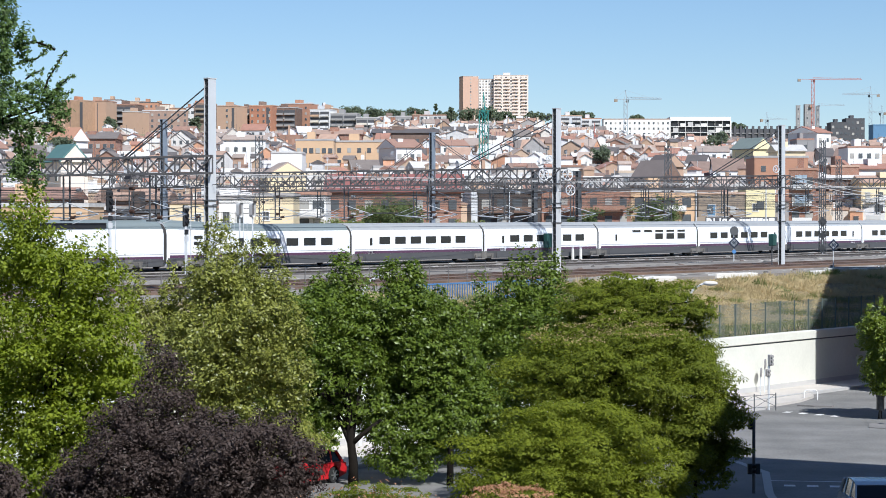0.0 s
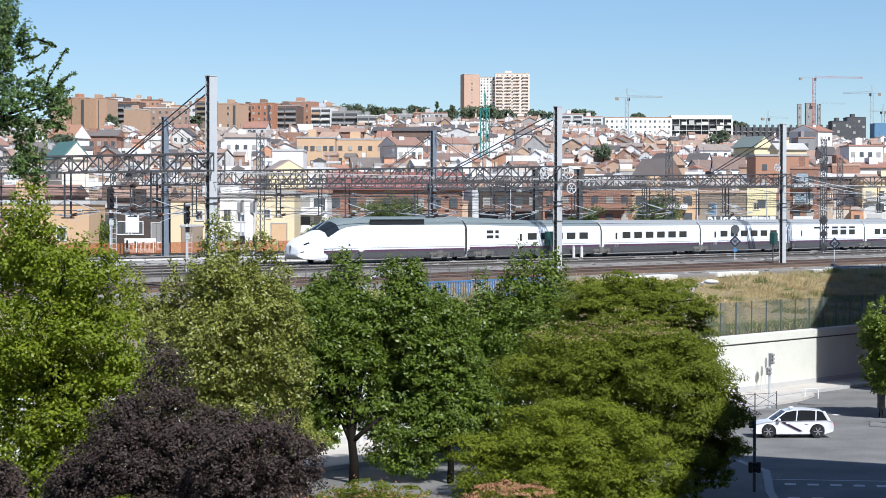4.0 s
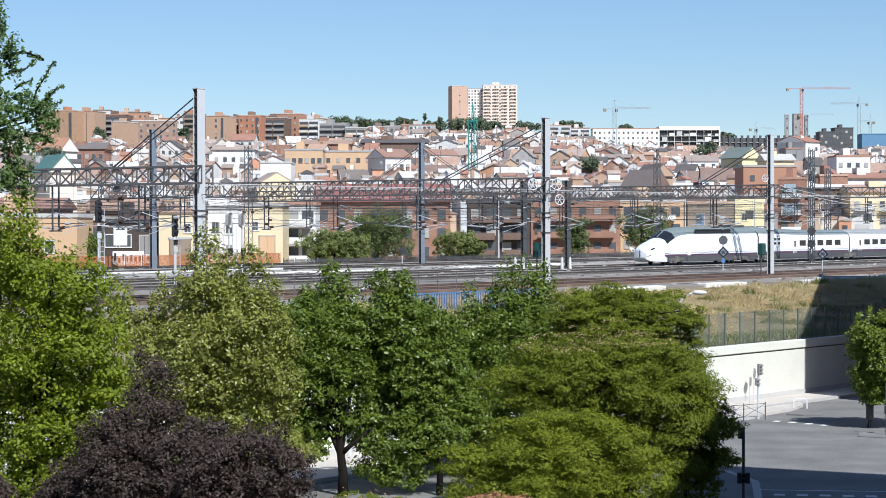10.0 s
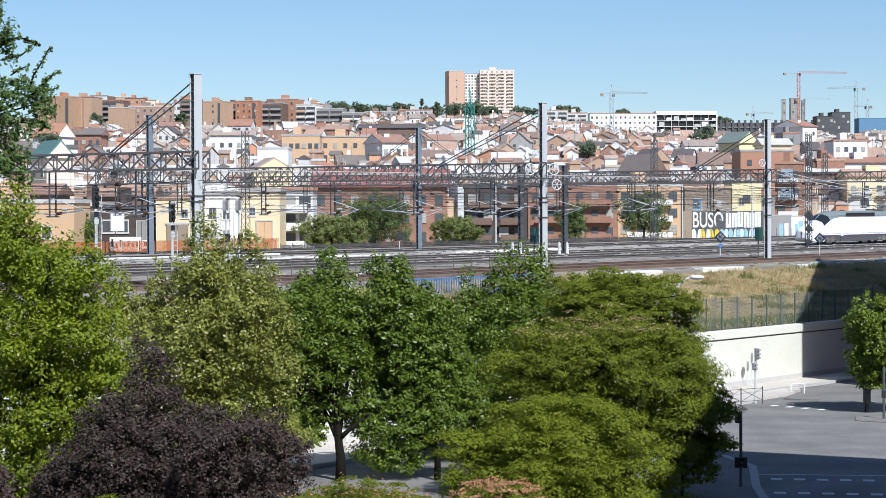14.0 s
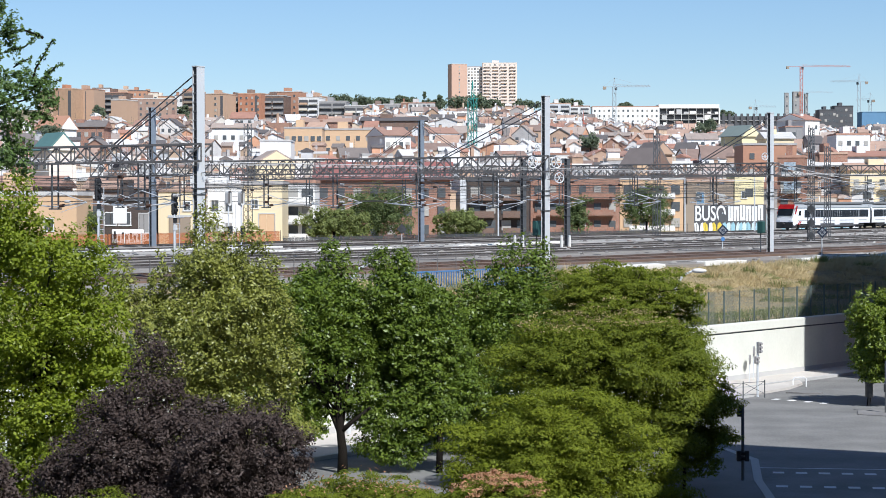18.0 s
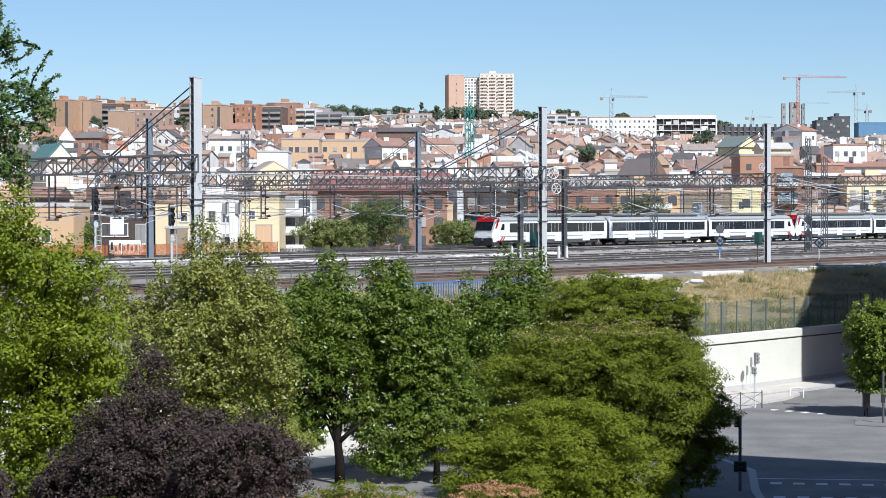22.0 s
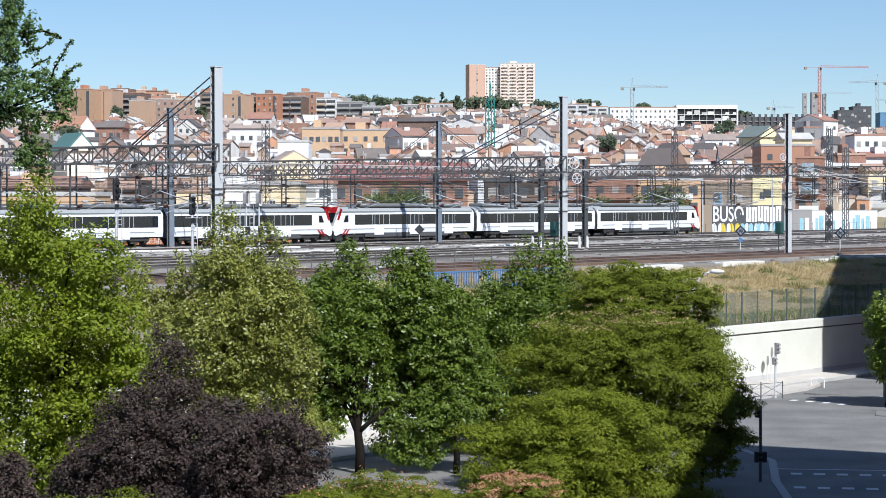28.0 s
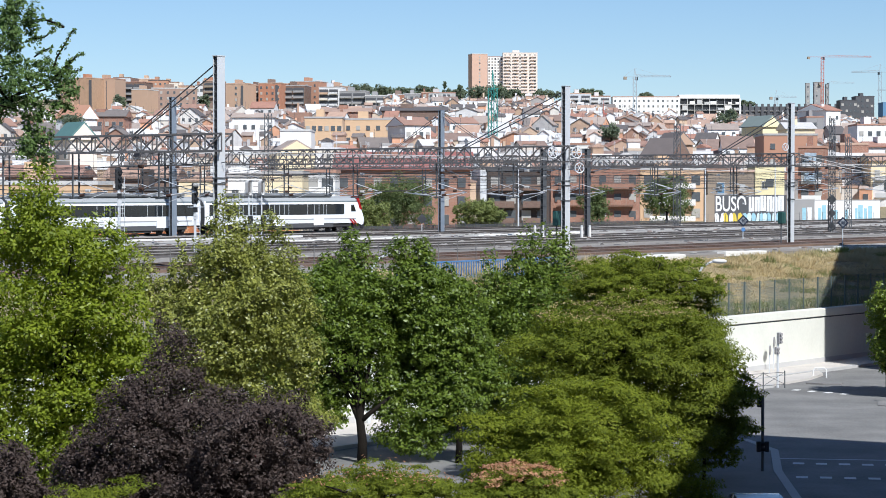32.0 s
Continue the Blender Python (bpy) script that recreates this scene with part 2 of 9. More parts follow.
L_STREET = mat_leaf("street_tree_leaves", (0.06, 0.10, 0.008), (0.22, 0.27, 0.03), 0.22, 0.42, 0.4)
L_FAR = mat_leaf("far_leaves", (0.06, 0.09, 0.03), (0.19, 0.23, 0.085), 0.3, 0.6)
# far leaves are paled: the haze of distance is put into their colour
L_HAZE = mat_leaf("hazed_leaves", (0.10, 0.13, 0.085), (0.20, 0.235, 0.145), 0.35, 0.8)
L_BUSH = mat_leaf("bush_leaves", (0.08, 0.11, 0.03), (0.28, 0.31, 0.10), 0.3, 0.6)
L_FADED = mat_leaf("faded_blossom", (0.34, 0.25, 0.11), (0.52, 0.42, 0.22), 0.3, 0.7)
L_SILK = mat_leaf("bright_feathery_leaves", (0.072, 0.1, 0.009), (0.25, 0.285, 0.024), 0.28, 0.6, 0.15)
L_PINK = mat_leaf("pink_blossom", (0.40, 0.19, 0.10), (0.56, 0.35, 0.20), 0.3, 0.7)

M_HEAPS = mat_pick("ballast_heap_stones", [(0.33, 0.31, 0.29), (0.27, 0.255, 0.235), (0.11, 0.105, 0.10), (0.36, 0.34, 0.31), (0.17, 0.13, 0.11), (0.22, 0.20, 0.185), (0.13, 0.12, 0.11)], 0.95, 0.4, 1.5, 20.0, island=True)
WALLS = [(0.80, 0.785, 0.76), (0.82, 0.81, 0.79), (0.78, 0.74, 0.66), (0.80, 0.79, 0.77), (0.62, 0.33, 0.20), (0.74, 0.72, 0.69), (0.58, 0.46, 0.34), (0.34, 0.20, 0.14), (0.66, 0.64, 0.61), (0.40, 0.27, 0.18), (0.62, 0.57, 0.50), (0.78, 0.76, 0.74), (0.42, 0.40, 0.38), (0.29, 0.19, 0.15), (0.50, 0.36, 0.25), (0.76, 0.74, 0.71), (0.44, 0.30, 0.21), (0.70, 0.66, 0.60), (0.36, 0.33, 0.31)]
W_HOUSE = mat_pick("house_walls", WALLS)
W_HOUSE_FAR = mat_pick("far_house_walls", WALLS, island=True)
W_WHITE = mat_pick("white_walls", [(0.72, 0.71, 0.69), (0.62, 0.61, 0.59), (0.66, 0.60, 0.50), (0.55, 0.56, 0.57), (0.50, 0.34, 0.23)])
W_BRICKFAR = mat_pick("far_brick_walls", [(0.40, 0.19, 0.115), (0.25, 0.18, 0.14), (0.44, 0.21, 0.12), (0.32, 0.22, 0.17), (0.42, 0.27, 0.17)])
ROOFS = [(0.314, 0.188, 0.14), (0.222, 0.155, 0.126), (0.371, 0.253, 0.193), (0.184, 0.158, 0.143), (0.423, 0.282, 0.208), (0.318, 0.259, 0.222), (0.112, 0.1, 0.097), (0.344, 0.181, 0.13), (0.563, 0.541, 0.511), (0.398, 0.316, 0.264), (0.584, 0.569, 0.547)]
R_TILE = mat_pick("clay_roof_tiles", ROOFS, fine=3.0)
R_TILE_FAR = mat_pick("far_roof_tiles", ROOFS, island=True)
R_FLAT = mat_pick("flat_roofing", [(0.42, 0.24, 0.17), (0.40, 0.38, 0.36), (0.50, 0.34, 0.25), (0.55, 0.53, 0.50)])
M_WINDOW_FAR = mat("window_dark", (0.10, 0.108, 0.112), 0.25, var=0.4, spec=0.6)
M_BLIND = mat("roller_blind", (0.40, 0.38, 0.34), 0.7, var=0.15, scale=1.0)
M_FRAME_WHITE = mat("window_frame_white", (0.72, 0.72, 0.70), 0.6, var=0.05)
B_ORANGE = mat_brick("orange_brick", (0.34, 0.155, 0.10), (0.26, 0.12, 0.08), (0.34, 0.26, 0.20))
# darker copy of the brown brick, with shade put into its colour
B_SHADED = mat_brick("shaded_brown_brick", (0.085, 0.06, 0.048), (0.06, 0.045, 0.038), (0.09, 0.075, 0.065))
B_BROWN = mat_brick("brown_brick", (0.20, 0.12, 0.085), (0.15, 0.09, 0.07), (0.2, 0.16, 0.13))
P_CREAM = mat("cream_render", (0.76, 0.63, 0.41), 0.9, var=0.08, scale=0.4)
P_YELLOW = mat("yellow_render", (0.76, 0.67, 0.40), 0.9, var=0.08, scale=0.4)
P_TAN = mat("tan_render", (0.62, 0.42, 0.255), 0.9, var=0.1, scale=0.4)
P_WHITE = mat("white_render", (0.78, 0.76, 0.72), 0.9, var=0.07, scale=0.4)
P_GREY = mat("grey_render", (0.30, 0.29, 0.28), 0.9, var=0.12, scale=0.4)
P_DARK = mat("dark_cladding_and_shade", (0.085, 0.085, 0.09), 0.8, var=0.2, scale=0.2)
P_CRANE = mat("blue_grey_crane_paint", (0.34, 0.39, 0.42), 0.6, var=0.15)
P_TEAL = mat("teal_crane_paint", (0.05, 0.26, 0.22), 0.6, var=0.15)
P_REDCRANE = mat("faded_red_crane_paint", (0.45, 0.13, 0.09), 0.6, var=0.15)
P_TERRA = mat("terracotta_render", (0.44, 0.235, 0.15), 0.9, var=0.1, scale=0.4)
P_DUSK = mat("brown_render", (0.30, 0.24, 0.18), 0.9, var=0.15, scale=0.4)
P_TOWER = mat("pale_orange_tower_brick", (0.56, 0.37, 0.275), 0.9, var=0.1, scale=0.3)
P_ADOBE = mat("dusty_orange_brick", (0.46, 0.31, 0.215), 0.9, var=0.1, scale=0.3)
P_PINK = mat("pinkish_brick_render", (0.76, 0.64, 0.55), 0.9, var=0.08, scale=0.4)
M_ROOFRED = mat("dull_red_roofing", (0.27, 0.105, 0.09), 0.8, var=0.2, scale=0.5, fine=4)
M_SLATE = mat("slate_roofing", (0.15, 0.125, 0.115), 0.8, var=0.25, scale=0.6, fine=4)
M_SLATE_GREEN = mat("grey_green_roofing", (0.20, 0.24, 0.22), 0.8, var=0.2, scale=0.6, fine=4)
M_ROOF_TEAL = mat("teal_roofing", (0.10, 0.20, 0.19), 0.8, var=0.2, scale=0.6, fine=4)
G_BLUE = mat("pale_blue_graffiti", (0.30, 0.50, 0.58), 0.8, var=0.25, scale=1.5)
G_YELLOW = mat("yellow_graffiti", (0.65, 0.50, 0.06), 0.8, var=0.25, scale=1.5)
G_PALE = mat("pale_ice_blue_graffiti", (0.56, 0.68, 0.70), 0.8, var=0.2, scale=1.5)
G_WHITE = mat("white_graffiti", (0.74, 0.74, 0.73), 0.8, var=0.12, scale=1.5)
G_CLOTH = mat("pale_blue_cloth", (0.46, 0.55, 0.62), 0.8, var=0.15, scale=1.5)
G_NET = mat("blue_netting", (0.12, 0.24, 0.38), 0.8, var=0.2, scale=0.5)

# ---- building helpers ----
TH = radians(37.0)              # the tracks run 37 degrees to the right of the line of sight
SN, CS = math.sin(TH), math.cos(TH)
RAIL = 5.85                     # top of the rails


def rw(s, p, z=0.0):
    """A place s metres along the tracks and p metres across them from the eye."""
    return Vector((s * SN - p * CS, s * CS + p * SN, z))


def rpose(s, p, z=0.0, turn=0.0):
    """A pose whose x axis runs along the tracks and whose -y axis faces the viewer."""
    return Matrix.Translation(rw(s, p, z)) @ Matrix.Rotation(math.pi / 2 - TH + radians(turn), 4, "Z")


def empty(name, m):
    ob = new(name)
    ob.empty_display_size = 0.3
    ob.matrix_world = m
    return ob


def mesh_of(bm, name, *mats, smooth=False):
    me = bpy.data.meshes.new(name)
    bm.to_mesh(me)
    bm.free()
    for m in mats:
        me.materials.append(m)
    if smooth:
        me.polygons.foreach_set("use_smooth", [True] * len(me.polygons))
    return me


def part(name, bm, material, parent=None, label="", smooth=False, m=None):
    """Links a bmesh (or a ready mesh) as one mesh object under a thing or a part."""
    if isinstance(bm, bpy.types.Mesh):
        me = bm
    else:
        mats = material if isinstance(material, (list, tuple)) else [material]
        me = mesh_of(bm, name, *mats, smooth=smooth)
    ob = new(name, me)
    if parent:
        ob.parent = parent
    if m is not None:
        ob.matrix_basis = m
    if label:
        ob["label"] = label
    return ob


def box(bm, x0, y0, z0, x1, y1, z1, mi=0, m=None):
    vs = [bm.verts.new((x, y, z)) for z in (z0, z1) for y in (y0, y1) for x in (x0, x1)]
    if m is not None:
        for v in vs:
            v.co = m @ v.co
    for idx in ((0, 2, 3, 1), (4, 5, 7, 6), (0, 1, 5, 4), (2, 6, 7, 3), (0, 4, 6, 2), (1, 3, 7, 5)):
        f = bm.faces.new([vs[i] for i in idx])
        f.material_index = mi
    return vs


def bevbox(x0, y0, z0, x1, y1, z1, r=0.03, seg=1):
    bm = bmesh.new()
    box(bm, x0, y0, z0, x1, y1, z1)
    bmesh.ops.bevel(bm, geom=bm.edges[:], offset=r, segments=seg, affect="EDGES", profile=0.5)
    return bm


def strut(bm, a, b, r, seg=4, r2=None, mi=0):
    """A straight bar from a to b, tapering from r to r2."""
    a, b = Vector(a), Vector(b)
    d = b - a
    if d.length < 1e-6:
        return
    q = d.to_track_quat("Z", "Y")
    r2 = r if r2 is None else r2
    rings = []
    for c, rr in ((a, r), (b, r2)):
        rings.append([bm.verts.new(c + q @ Vector((rr * math.cos(2 * math.pi * (i + 0.5) / seg), rr * math.sin(2 * math.pi * (i + 0.5) / seg), 0))) for i in range(seg)])
    for i in range(seg):
        f = bm.faces.new((rings[0][i], rings[0][(i + 1) % seg], rings[1][(i + 1) % seg], rings[1][i]))
        f.material_index = mi
    for ring, flip in ((rings[0], True), (rings[1], False)):
        f = bm.faces.new(ring[::-1] if flip else ring)
        f.material_index = mi


def tube(bm, pts, radii, seg=7):
    """A bent limb through points, with a radius at each."""
    rings = []
    whole = (Vector(pts[-1]) - Vector(pts[0])).normalized()
    ref = Vector((1, 0, 0)) if abs(whole.y) > 0.75 else Vector((0, 1, 0))
    for i, c in enumerate(pts):
        d = (Vector(pts[min(i + 1, len(pts) - 1)]) - Vector(pts[max(i - 1, 0)])).normalized()
        u = ref.cross(d).normalized()
        w = d.cross(u)
        rings.append([bm.verts.new(Vector(c) + u * radii[i] * math.cos(2 * math.pi * k / seg) + w * radii[i] * math.sin(2 * math.pi * k / seg)) for k in range(seg)])
    for r0, r1 in zip(rings, rings[1:]):
        for k in range(seg):
            bm.faces.new((r0[k], r0[(k + 1) % seg], r1[(k + 1) % seg], r1[k]))
    bm.faces.new(rings[-1])
    bm.faces.new(rings[0][::-1])


def disc(bm, c, axis, r, depth, seg=16, mi=0):
    a = Vector(c) - Vector(axis) * depth / 2
    strut(bm, a, a + Vector(axis) * depth, r, seg, mi=mi)


def loft(bm, rings, close_ends=True, mi=None):
    """A skin over cross-sections; closed tubes have ends, open strips have none."""
    vr = [[bm.verts.new(v) for v in ring] for ring in rings]
    n = len(vr[0])
    for k, (a, b) in enumerate(zip(vr, vr[1:])):
        for i in range(n if close_ends else n - 1):
            f = bm.faces.new((a[i], a[(i + 1) % n], b[(i + 1) % n], b[i]))
            if mi:
                f.material_index = mi(k, i)
    if close_ends:
        bm.faces.new(vr[0][::-1])
        bm.faces.new(vr[-1])



def lettering(body, height, width, material, parent, m, deep=0.012, bold=0.0):
    """Painted or printed characters as a thin mesh, fitted to a height and a width; they stand up facing -y."""
    cu = bpy.data.curves.new("lettering", "FONT")
    cu.body, cu.size, cu.extrude, cu.offset = body, 1.0, 0.01, bold
    tmp = bpy.data.objects.new("lettering", cu)
    me = bpy.data.meshes.new_from_object(tmp)
    bpy.data.objects.remove(tmp)
    co = np.empty(len(me.vertices) * 3)
    me.vertices.foreach_get("co", co)
    co = co.reshape(-1, 3)
    lo, hi = co.min(0), co.max(0)
    co = (co - lo) / (hi - lo) * np.array([width, height, deep])
    me.vertices.foreach_set("co", np.stack([co[:, 0], -co[:, 2], co[:, 1]], 1).ravel())
    me.materials.clear()
    me.materials.append(material)
    me.update()
    return part("lettering", me, None, parent, m=m)

# ---- ground ----
HILL_Y = (0, 200, 300, 420, 480, 600, 800, 1000, 1200, 1500, 1800, 2500, 4800)
HILL_Z = (5.2, 5.2, 5.2, 5.5, 8.0, 16.0, 30.5, 44.0, 55.0, 70.0, 84.0, 104.0, 104.0)


def hill(x, y):
    z = float(np.interp(y, HILL_Y, HILL_Z))
    u = x / max(y, 1.0)
    k = min(1.0, max(0.0, (u - 0.03) / 0.09))
    k = k * k * (3 - 2 * k)
    return z if z < EYE else EYE + (z - EYE) * (1 - 0.24 * k)


def ground_z(s, p):
    if p <= 61.5:
        return 0.0
    if p <= 63.5:
        return 3.1
    if p <= 81:
        t = (p - 63.5) / 17.5
        return 3.1 + 2.3 * (t * t * (3 - 2 * t)) + 0.12 * noise.noise((s * 0.15, p * 0.2, 0))
    v = rw(s, p)
    if p <= 160:
        return 5.4
    k = min(1.0, (p - 160) / 15)
    return 5.4 * (1 - k) + hill(v.x, v.y) * k


def build_ground():
    ps = [-3000, -1200, -500, -200, -60, 0, 30, 50, 61.4, 61.6, 63.5] + [65 + 2 * i for i in range(9)] + [82, 90, 100, 120, 140, 160, 165, 170, 176]
    p = 176
    while p < 4400:
        p *= 1.09
        ps.append(p)
    ss = [-4000, -2000, -1000, -500, -250] + list(range(-120, 420, 10)) + [420 * 1.09 ** i for i in range(29)]
    verts = [(*rw(s, p).xy, ground_z(s, p)) for p in ps for s in ss]
    n = len(ss)
    faces = [(j * n + i, j * n + i + 1, (j + 1) * n + i + 1, (j + 1) * n + i) for j in range(len(ps) - 1) for i in range(n - 1)]
    me = bpy.data.meshes.new("ground")
    me.from_pydata(verts, [], [f[::-1] for f in faces])
    me.materials.append(M_EARTH)
    ob = new("ground", me)
    tagged(ob, "dry earth rising from the street to the hill town", "ground", kind="structure")
    return ob


build_ground()


def sheet(name, poly, z0, z1, material, label, category, kind="structure"):
    """A flat slab with the given outline."""
    bm = bmesh.new()
    lo = [bm.verts.new((x, y, z0)) for x, y in poly]
    hi = [bm.verts.new((x, y, z1)) for x, y in poly]
    bm.faces.new(lo[::-1])
    bm.faces.new(hi)
    n = len(poly)
    for i in range(n):
        bm.faces.new((lo[i], lo[(i + 1) % n], hi[(i + 1) % n], hi[i]))
    bmesh.ops.recalc_face_normals(bm, faces=bm.faces[:])
    return tagged(part(name, bm, material), label, category, kind=kind)


def strip(name, s0, s1, p0, p1, z0, z1, material, label, category="track bed"):
    return sheet(name, [rw(s0, p0).xy, rw(s1, p0).xy, rw(s1, p1).xy, rw(s0, p1).xy], z0, z1, material, label, category)


# street: carriageway, far pavement along the wall, near pavement corner
sheet("road", [(-80, 20), (60, 20), (60, 140), (-80, 140)], -0.6, 0.02, M_ASPHALT, "grey worn asphalt road below the railway wall", "road")
strip("pavement", -60, 102, 56.3, 61.3, 0.0, 0.15, M_PAVE, "pale paving along the white wall", "pavement")
strip("kerb", -60, 102, 56.0, 56.3, 0.0, 0.17, M_KERB, "pale stone kerb of the far pavement", "kerb")
sheet("pavement", [rw(102.003, 56.3).xy, rw(107, 56.6).xy, rw(110, 57.4).xy, rw(111.5, 58.4).xy, rw(102.003, 58.4).xy], 0.0, 0.15, M_PAVE, "pale paving of the rounded corner", "pavement")
strip("pavement", 102, 150, 58.8, 61.3, 0.0, 0.15, M_PAVE, "pale paving along the white wall", "pavement")
strip("kerb", 102.002, 150, 58.5, 58.8, 0.0, 0.17, M_KERB, "pale stone kerb turning the corner", "kerb")
# the near corner takes the darker paving: building shade is in its colour
sheet("pavement", [(-40, 20), (6.5, 20), (6.5, 68.5), (11.0, 71), (11.5, 79.6), (12.3, 86), (11.7, 89.5), (9.8, 91.2), (7.5, 91.0), (-40, 30)], 0.0, 0.15, M_PAVE_DARKENED, "paving of the near street corner, darkened for shade", "pavement")
sheet("kerb", [(11.0, 71.0), (11.5, 79.6), (12.3, 86), (11.7, 89.5), (9.8, 91.2), (7.5, 91.0), (7.5, 91.25), (9.9, 91.5), (11.95, 89.65), (12.6, 86), (11.8, 79.5), (11.3, 71.0)], 0.0, 0.17, M_KERB, "rounded stone kerb of the street corner", "kerb")

# track beds, from the near side to the far side
strip("track_bed_verge", -100, 700, 81.0, 87.0, 5.2, 5.64, M_BALLAST, "grey gravel verge at the edge of the tracks")
strip("track_bed_near", -100, 700, 87.0, 96.0, 5.2, 5.79, M_BALLAST_RUST, "rust-brown ballast under the near tracks")
strip("track_bed_pale", -100, 700, 96.0, 104.0, 5.2, 5.76, M_BALLAST, "grey ballast strip between the tracks")
strip("track_bed_middle", -100, 700, 104.0, 125.0, 5.2, 5.79, M_BALLAST_DARK, "dark ballast under the middle tracks")
strip("track_bed_walkway", -100, 700, 125.0, 137.0, 5.2, 5.78, M_BALLAST_PALE, "pale gravel strip between tracks")
strip("track_bed_far", -100, 700, 137.0, 160.0, 5.2, 5.79, M_BALLAST_DARK, "dark ballast under the far tracks")

for p0, p1 in ((109.2, 110.8), (114.6, 116.2), (120.2, 121.4), (125.0, 126.6)):
    strip("gravel_strip", -100, 700, p0, p1, 5.5, 5.815, M_BALLAST, "greyish pale loose gravel between two tracks")
for p0, p1 in ((142.0, 143.0), (147.2, 151.6), (156.0, 156.7)):
    strip("gravel_strip", -100, 700, p0, p1, 5.5, 5.815, M_BALLAST, "grey loose gravel between two tracks")


def rail_track(p, steel):
    t = empty("rail_track", rpose(150, p, 5.6))
    for y in (-0.83, 0.83):
        bm = bmesh.new()
        box(bm, -260, y - 0.07, 0.0, 450, y + 0.07, 0.05)
        box(bm, -260, y - 0.02, 0.05, 450, y + 0.02, 0.19)
        box(bm, -260, y - 0.036, 0.19, 450, y + 0.036, 0.25)
        part("rail", bm, steel, t)
    bm = bmesh.new()
    for i in range(-330, 560):
        box(bm, i * 0.6 - 0.12, -1.3, 0.05, i * 0.6 + 0.12, 1.3, 0.205)
    tagged(part("sleeper_row", bm, M_SLEEPER, t), kind="stuff")
    tagged(t, "steel rails on concrete sleepers in ballast", "railway track", "parallel tracks")
    return t


for p in (89.5, 94.0, 107.5, 112.5, 118.5, 123.0, 140.0, 145.0, 154.0, 158.5):
    rail_track(p, M_RAIL if p < 100 else M_RAIL_GREY)


def retaining_wall():
    t = empty("retaining_wall", rpose(30, 61.5, 0))
    bm = bmesh.new()
    box(bm, -110, -0.2, 0, 190, 0.2, 2.75)
    part("wall_face", bm, M_WALL_WHITE, t)
    # dark strip set back slightly; its colour paints the coping's shadow line
    bm = bmesh.new()
    box(bm, -110, -0.17, 2.75, 190, 0.2, 2.83)
    part("shadow_groove", bm, M_STEEL_DARK, t, "dark strip painted as the coping's shadow line")
    bm = bmesh.new()
    box(bm, -110, -0.26, 2.83, 190, 0.3, 3.3)
    bmesh.ops.bevel(bm, geom=bm.edges[:], offset=0.03, segments=1, affect="EDGES")
    part("coping", bm, M_WALL_WHITE, t)
    bm = bmesh.new()
    box(bm, -110, -0.23, 0.15, 190, -0.2, 0.42)
    part("plinth_band", bm, M_CONC, t)
    tagged(t, "white painted retaining wall with a projecting coping", "wall", kind="structure")


retaining_wall()


def wall_fence():
    t = empty("railway_fence", rpose(30, 62.6, 3.1))
    post = bmesh.new()
    box(post, -0.035, -0.035, 0, 0.035, 0.035, 1.95)
    post = mesh_of(post, "post", M_FENCE)
    wires = bmesh.new()
    for i in range(-40, 70):
        part("post", post, None, t, m=pose(i * 1.75, 0, 0))
    for k in range(12):
        z = 0.08 + k * 0.16
        box(wires, -70, -0.008, z, 122, 0.004, z + 0.008)
    mesh_x = wires
    for i in range(int(192 / 0.12)):
        x = -70 + i * 0.12
        box(mesh_x, x, -0.003, 0.05, x + 0.03, 0.003, 1.93)
    tagged(part("wire_mesh", mesh_x, M_FENCE, t), kind="stuff")
    tagged(t, "dark steel mesh fence on the wall top", "fence")


wall_fence()

# ---- overhead line: masts, portals, wires ----
def battened_mast(m, h, w, paint, label, group="portal masts"):
    """A column of two plates joined by battens; a black plate paints the shade of its hollow."""
    t = empty("catenary_mast", m)
    wx, wy = w, w * 0.55
    for sy in (-1, 1):
        bm = bmesh.new()
        y0, y1 = sorted((sy * wy / 2, sy * (wy / 2 - 0.03)))
        box(bm, -wx / 2, y0, 0, wx / 2, y1, h)
        part("channel", bm, paint, t)
    bm = bmesh.new()
    box(bm, -wx / 2 + 0.08, -wy / 2 + 0.03, 0.1, -wx / 2 + 0.1, wy / 2 - 0.03, h - 0.02)
    part("web", bm, M_BLACK, t, "black plate painting the shade of the open column")
    bat = bmesh.new()
    box(bat, -wx / 2 + 0.03, -wy / 2 + 0.03, -0.025, -wx / 2 + 0.05, wy / 2 - 0.03, 0.025)
    bat = mesh_of(bat, "batten", M_TRUSS)
    for i in range(int(h / 0.5)):
        part("batten", bat, None, t, m=pose(0, 0, 0.3 + i * 0.5))
    for z in (h * 0.47, h * 0.445, h * 0.36):
        bm = bmesh.new()
        box(bm, -wx / 2 - 0.05, -wy / 2 - 0.05, z, wx / 2 + 0.05, wy / 2 + 0.05, z + 0.07)
        part("clamp", bm, M_STEEL_DARK, t)
    bm = bmesh.new()
    box(bm, -wx / 2 - 0.03, -wy / 2 - 0.03, h, wx / 2 + 0.03, wy / 2 + 0.03, h + 0.05)
    part("cap", bm, paint, t)
    part("footing", bevbox(-0.5, -0.4, -0.5, 0.5, 0.4, 0.12, 0.03), M_CONC_WHITE, t)
    tagged(t, label, "catenary mast", group)
    return t


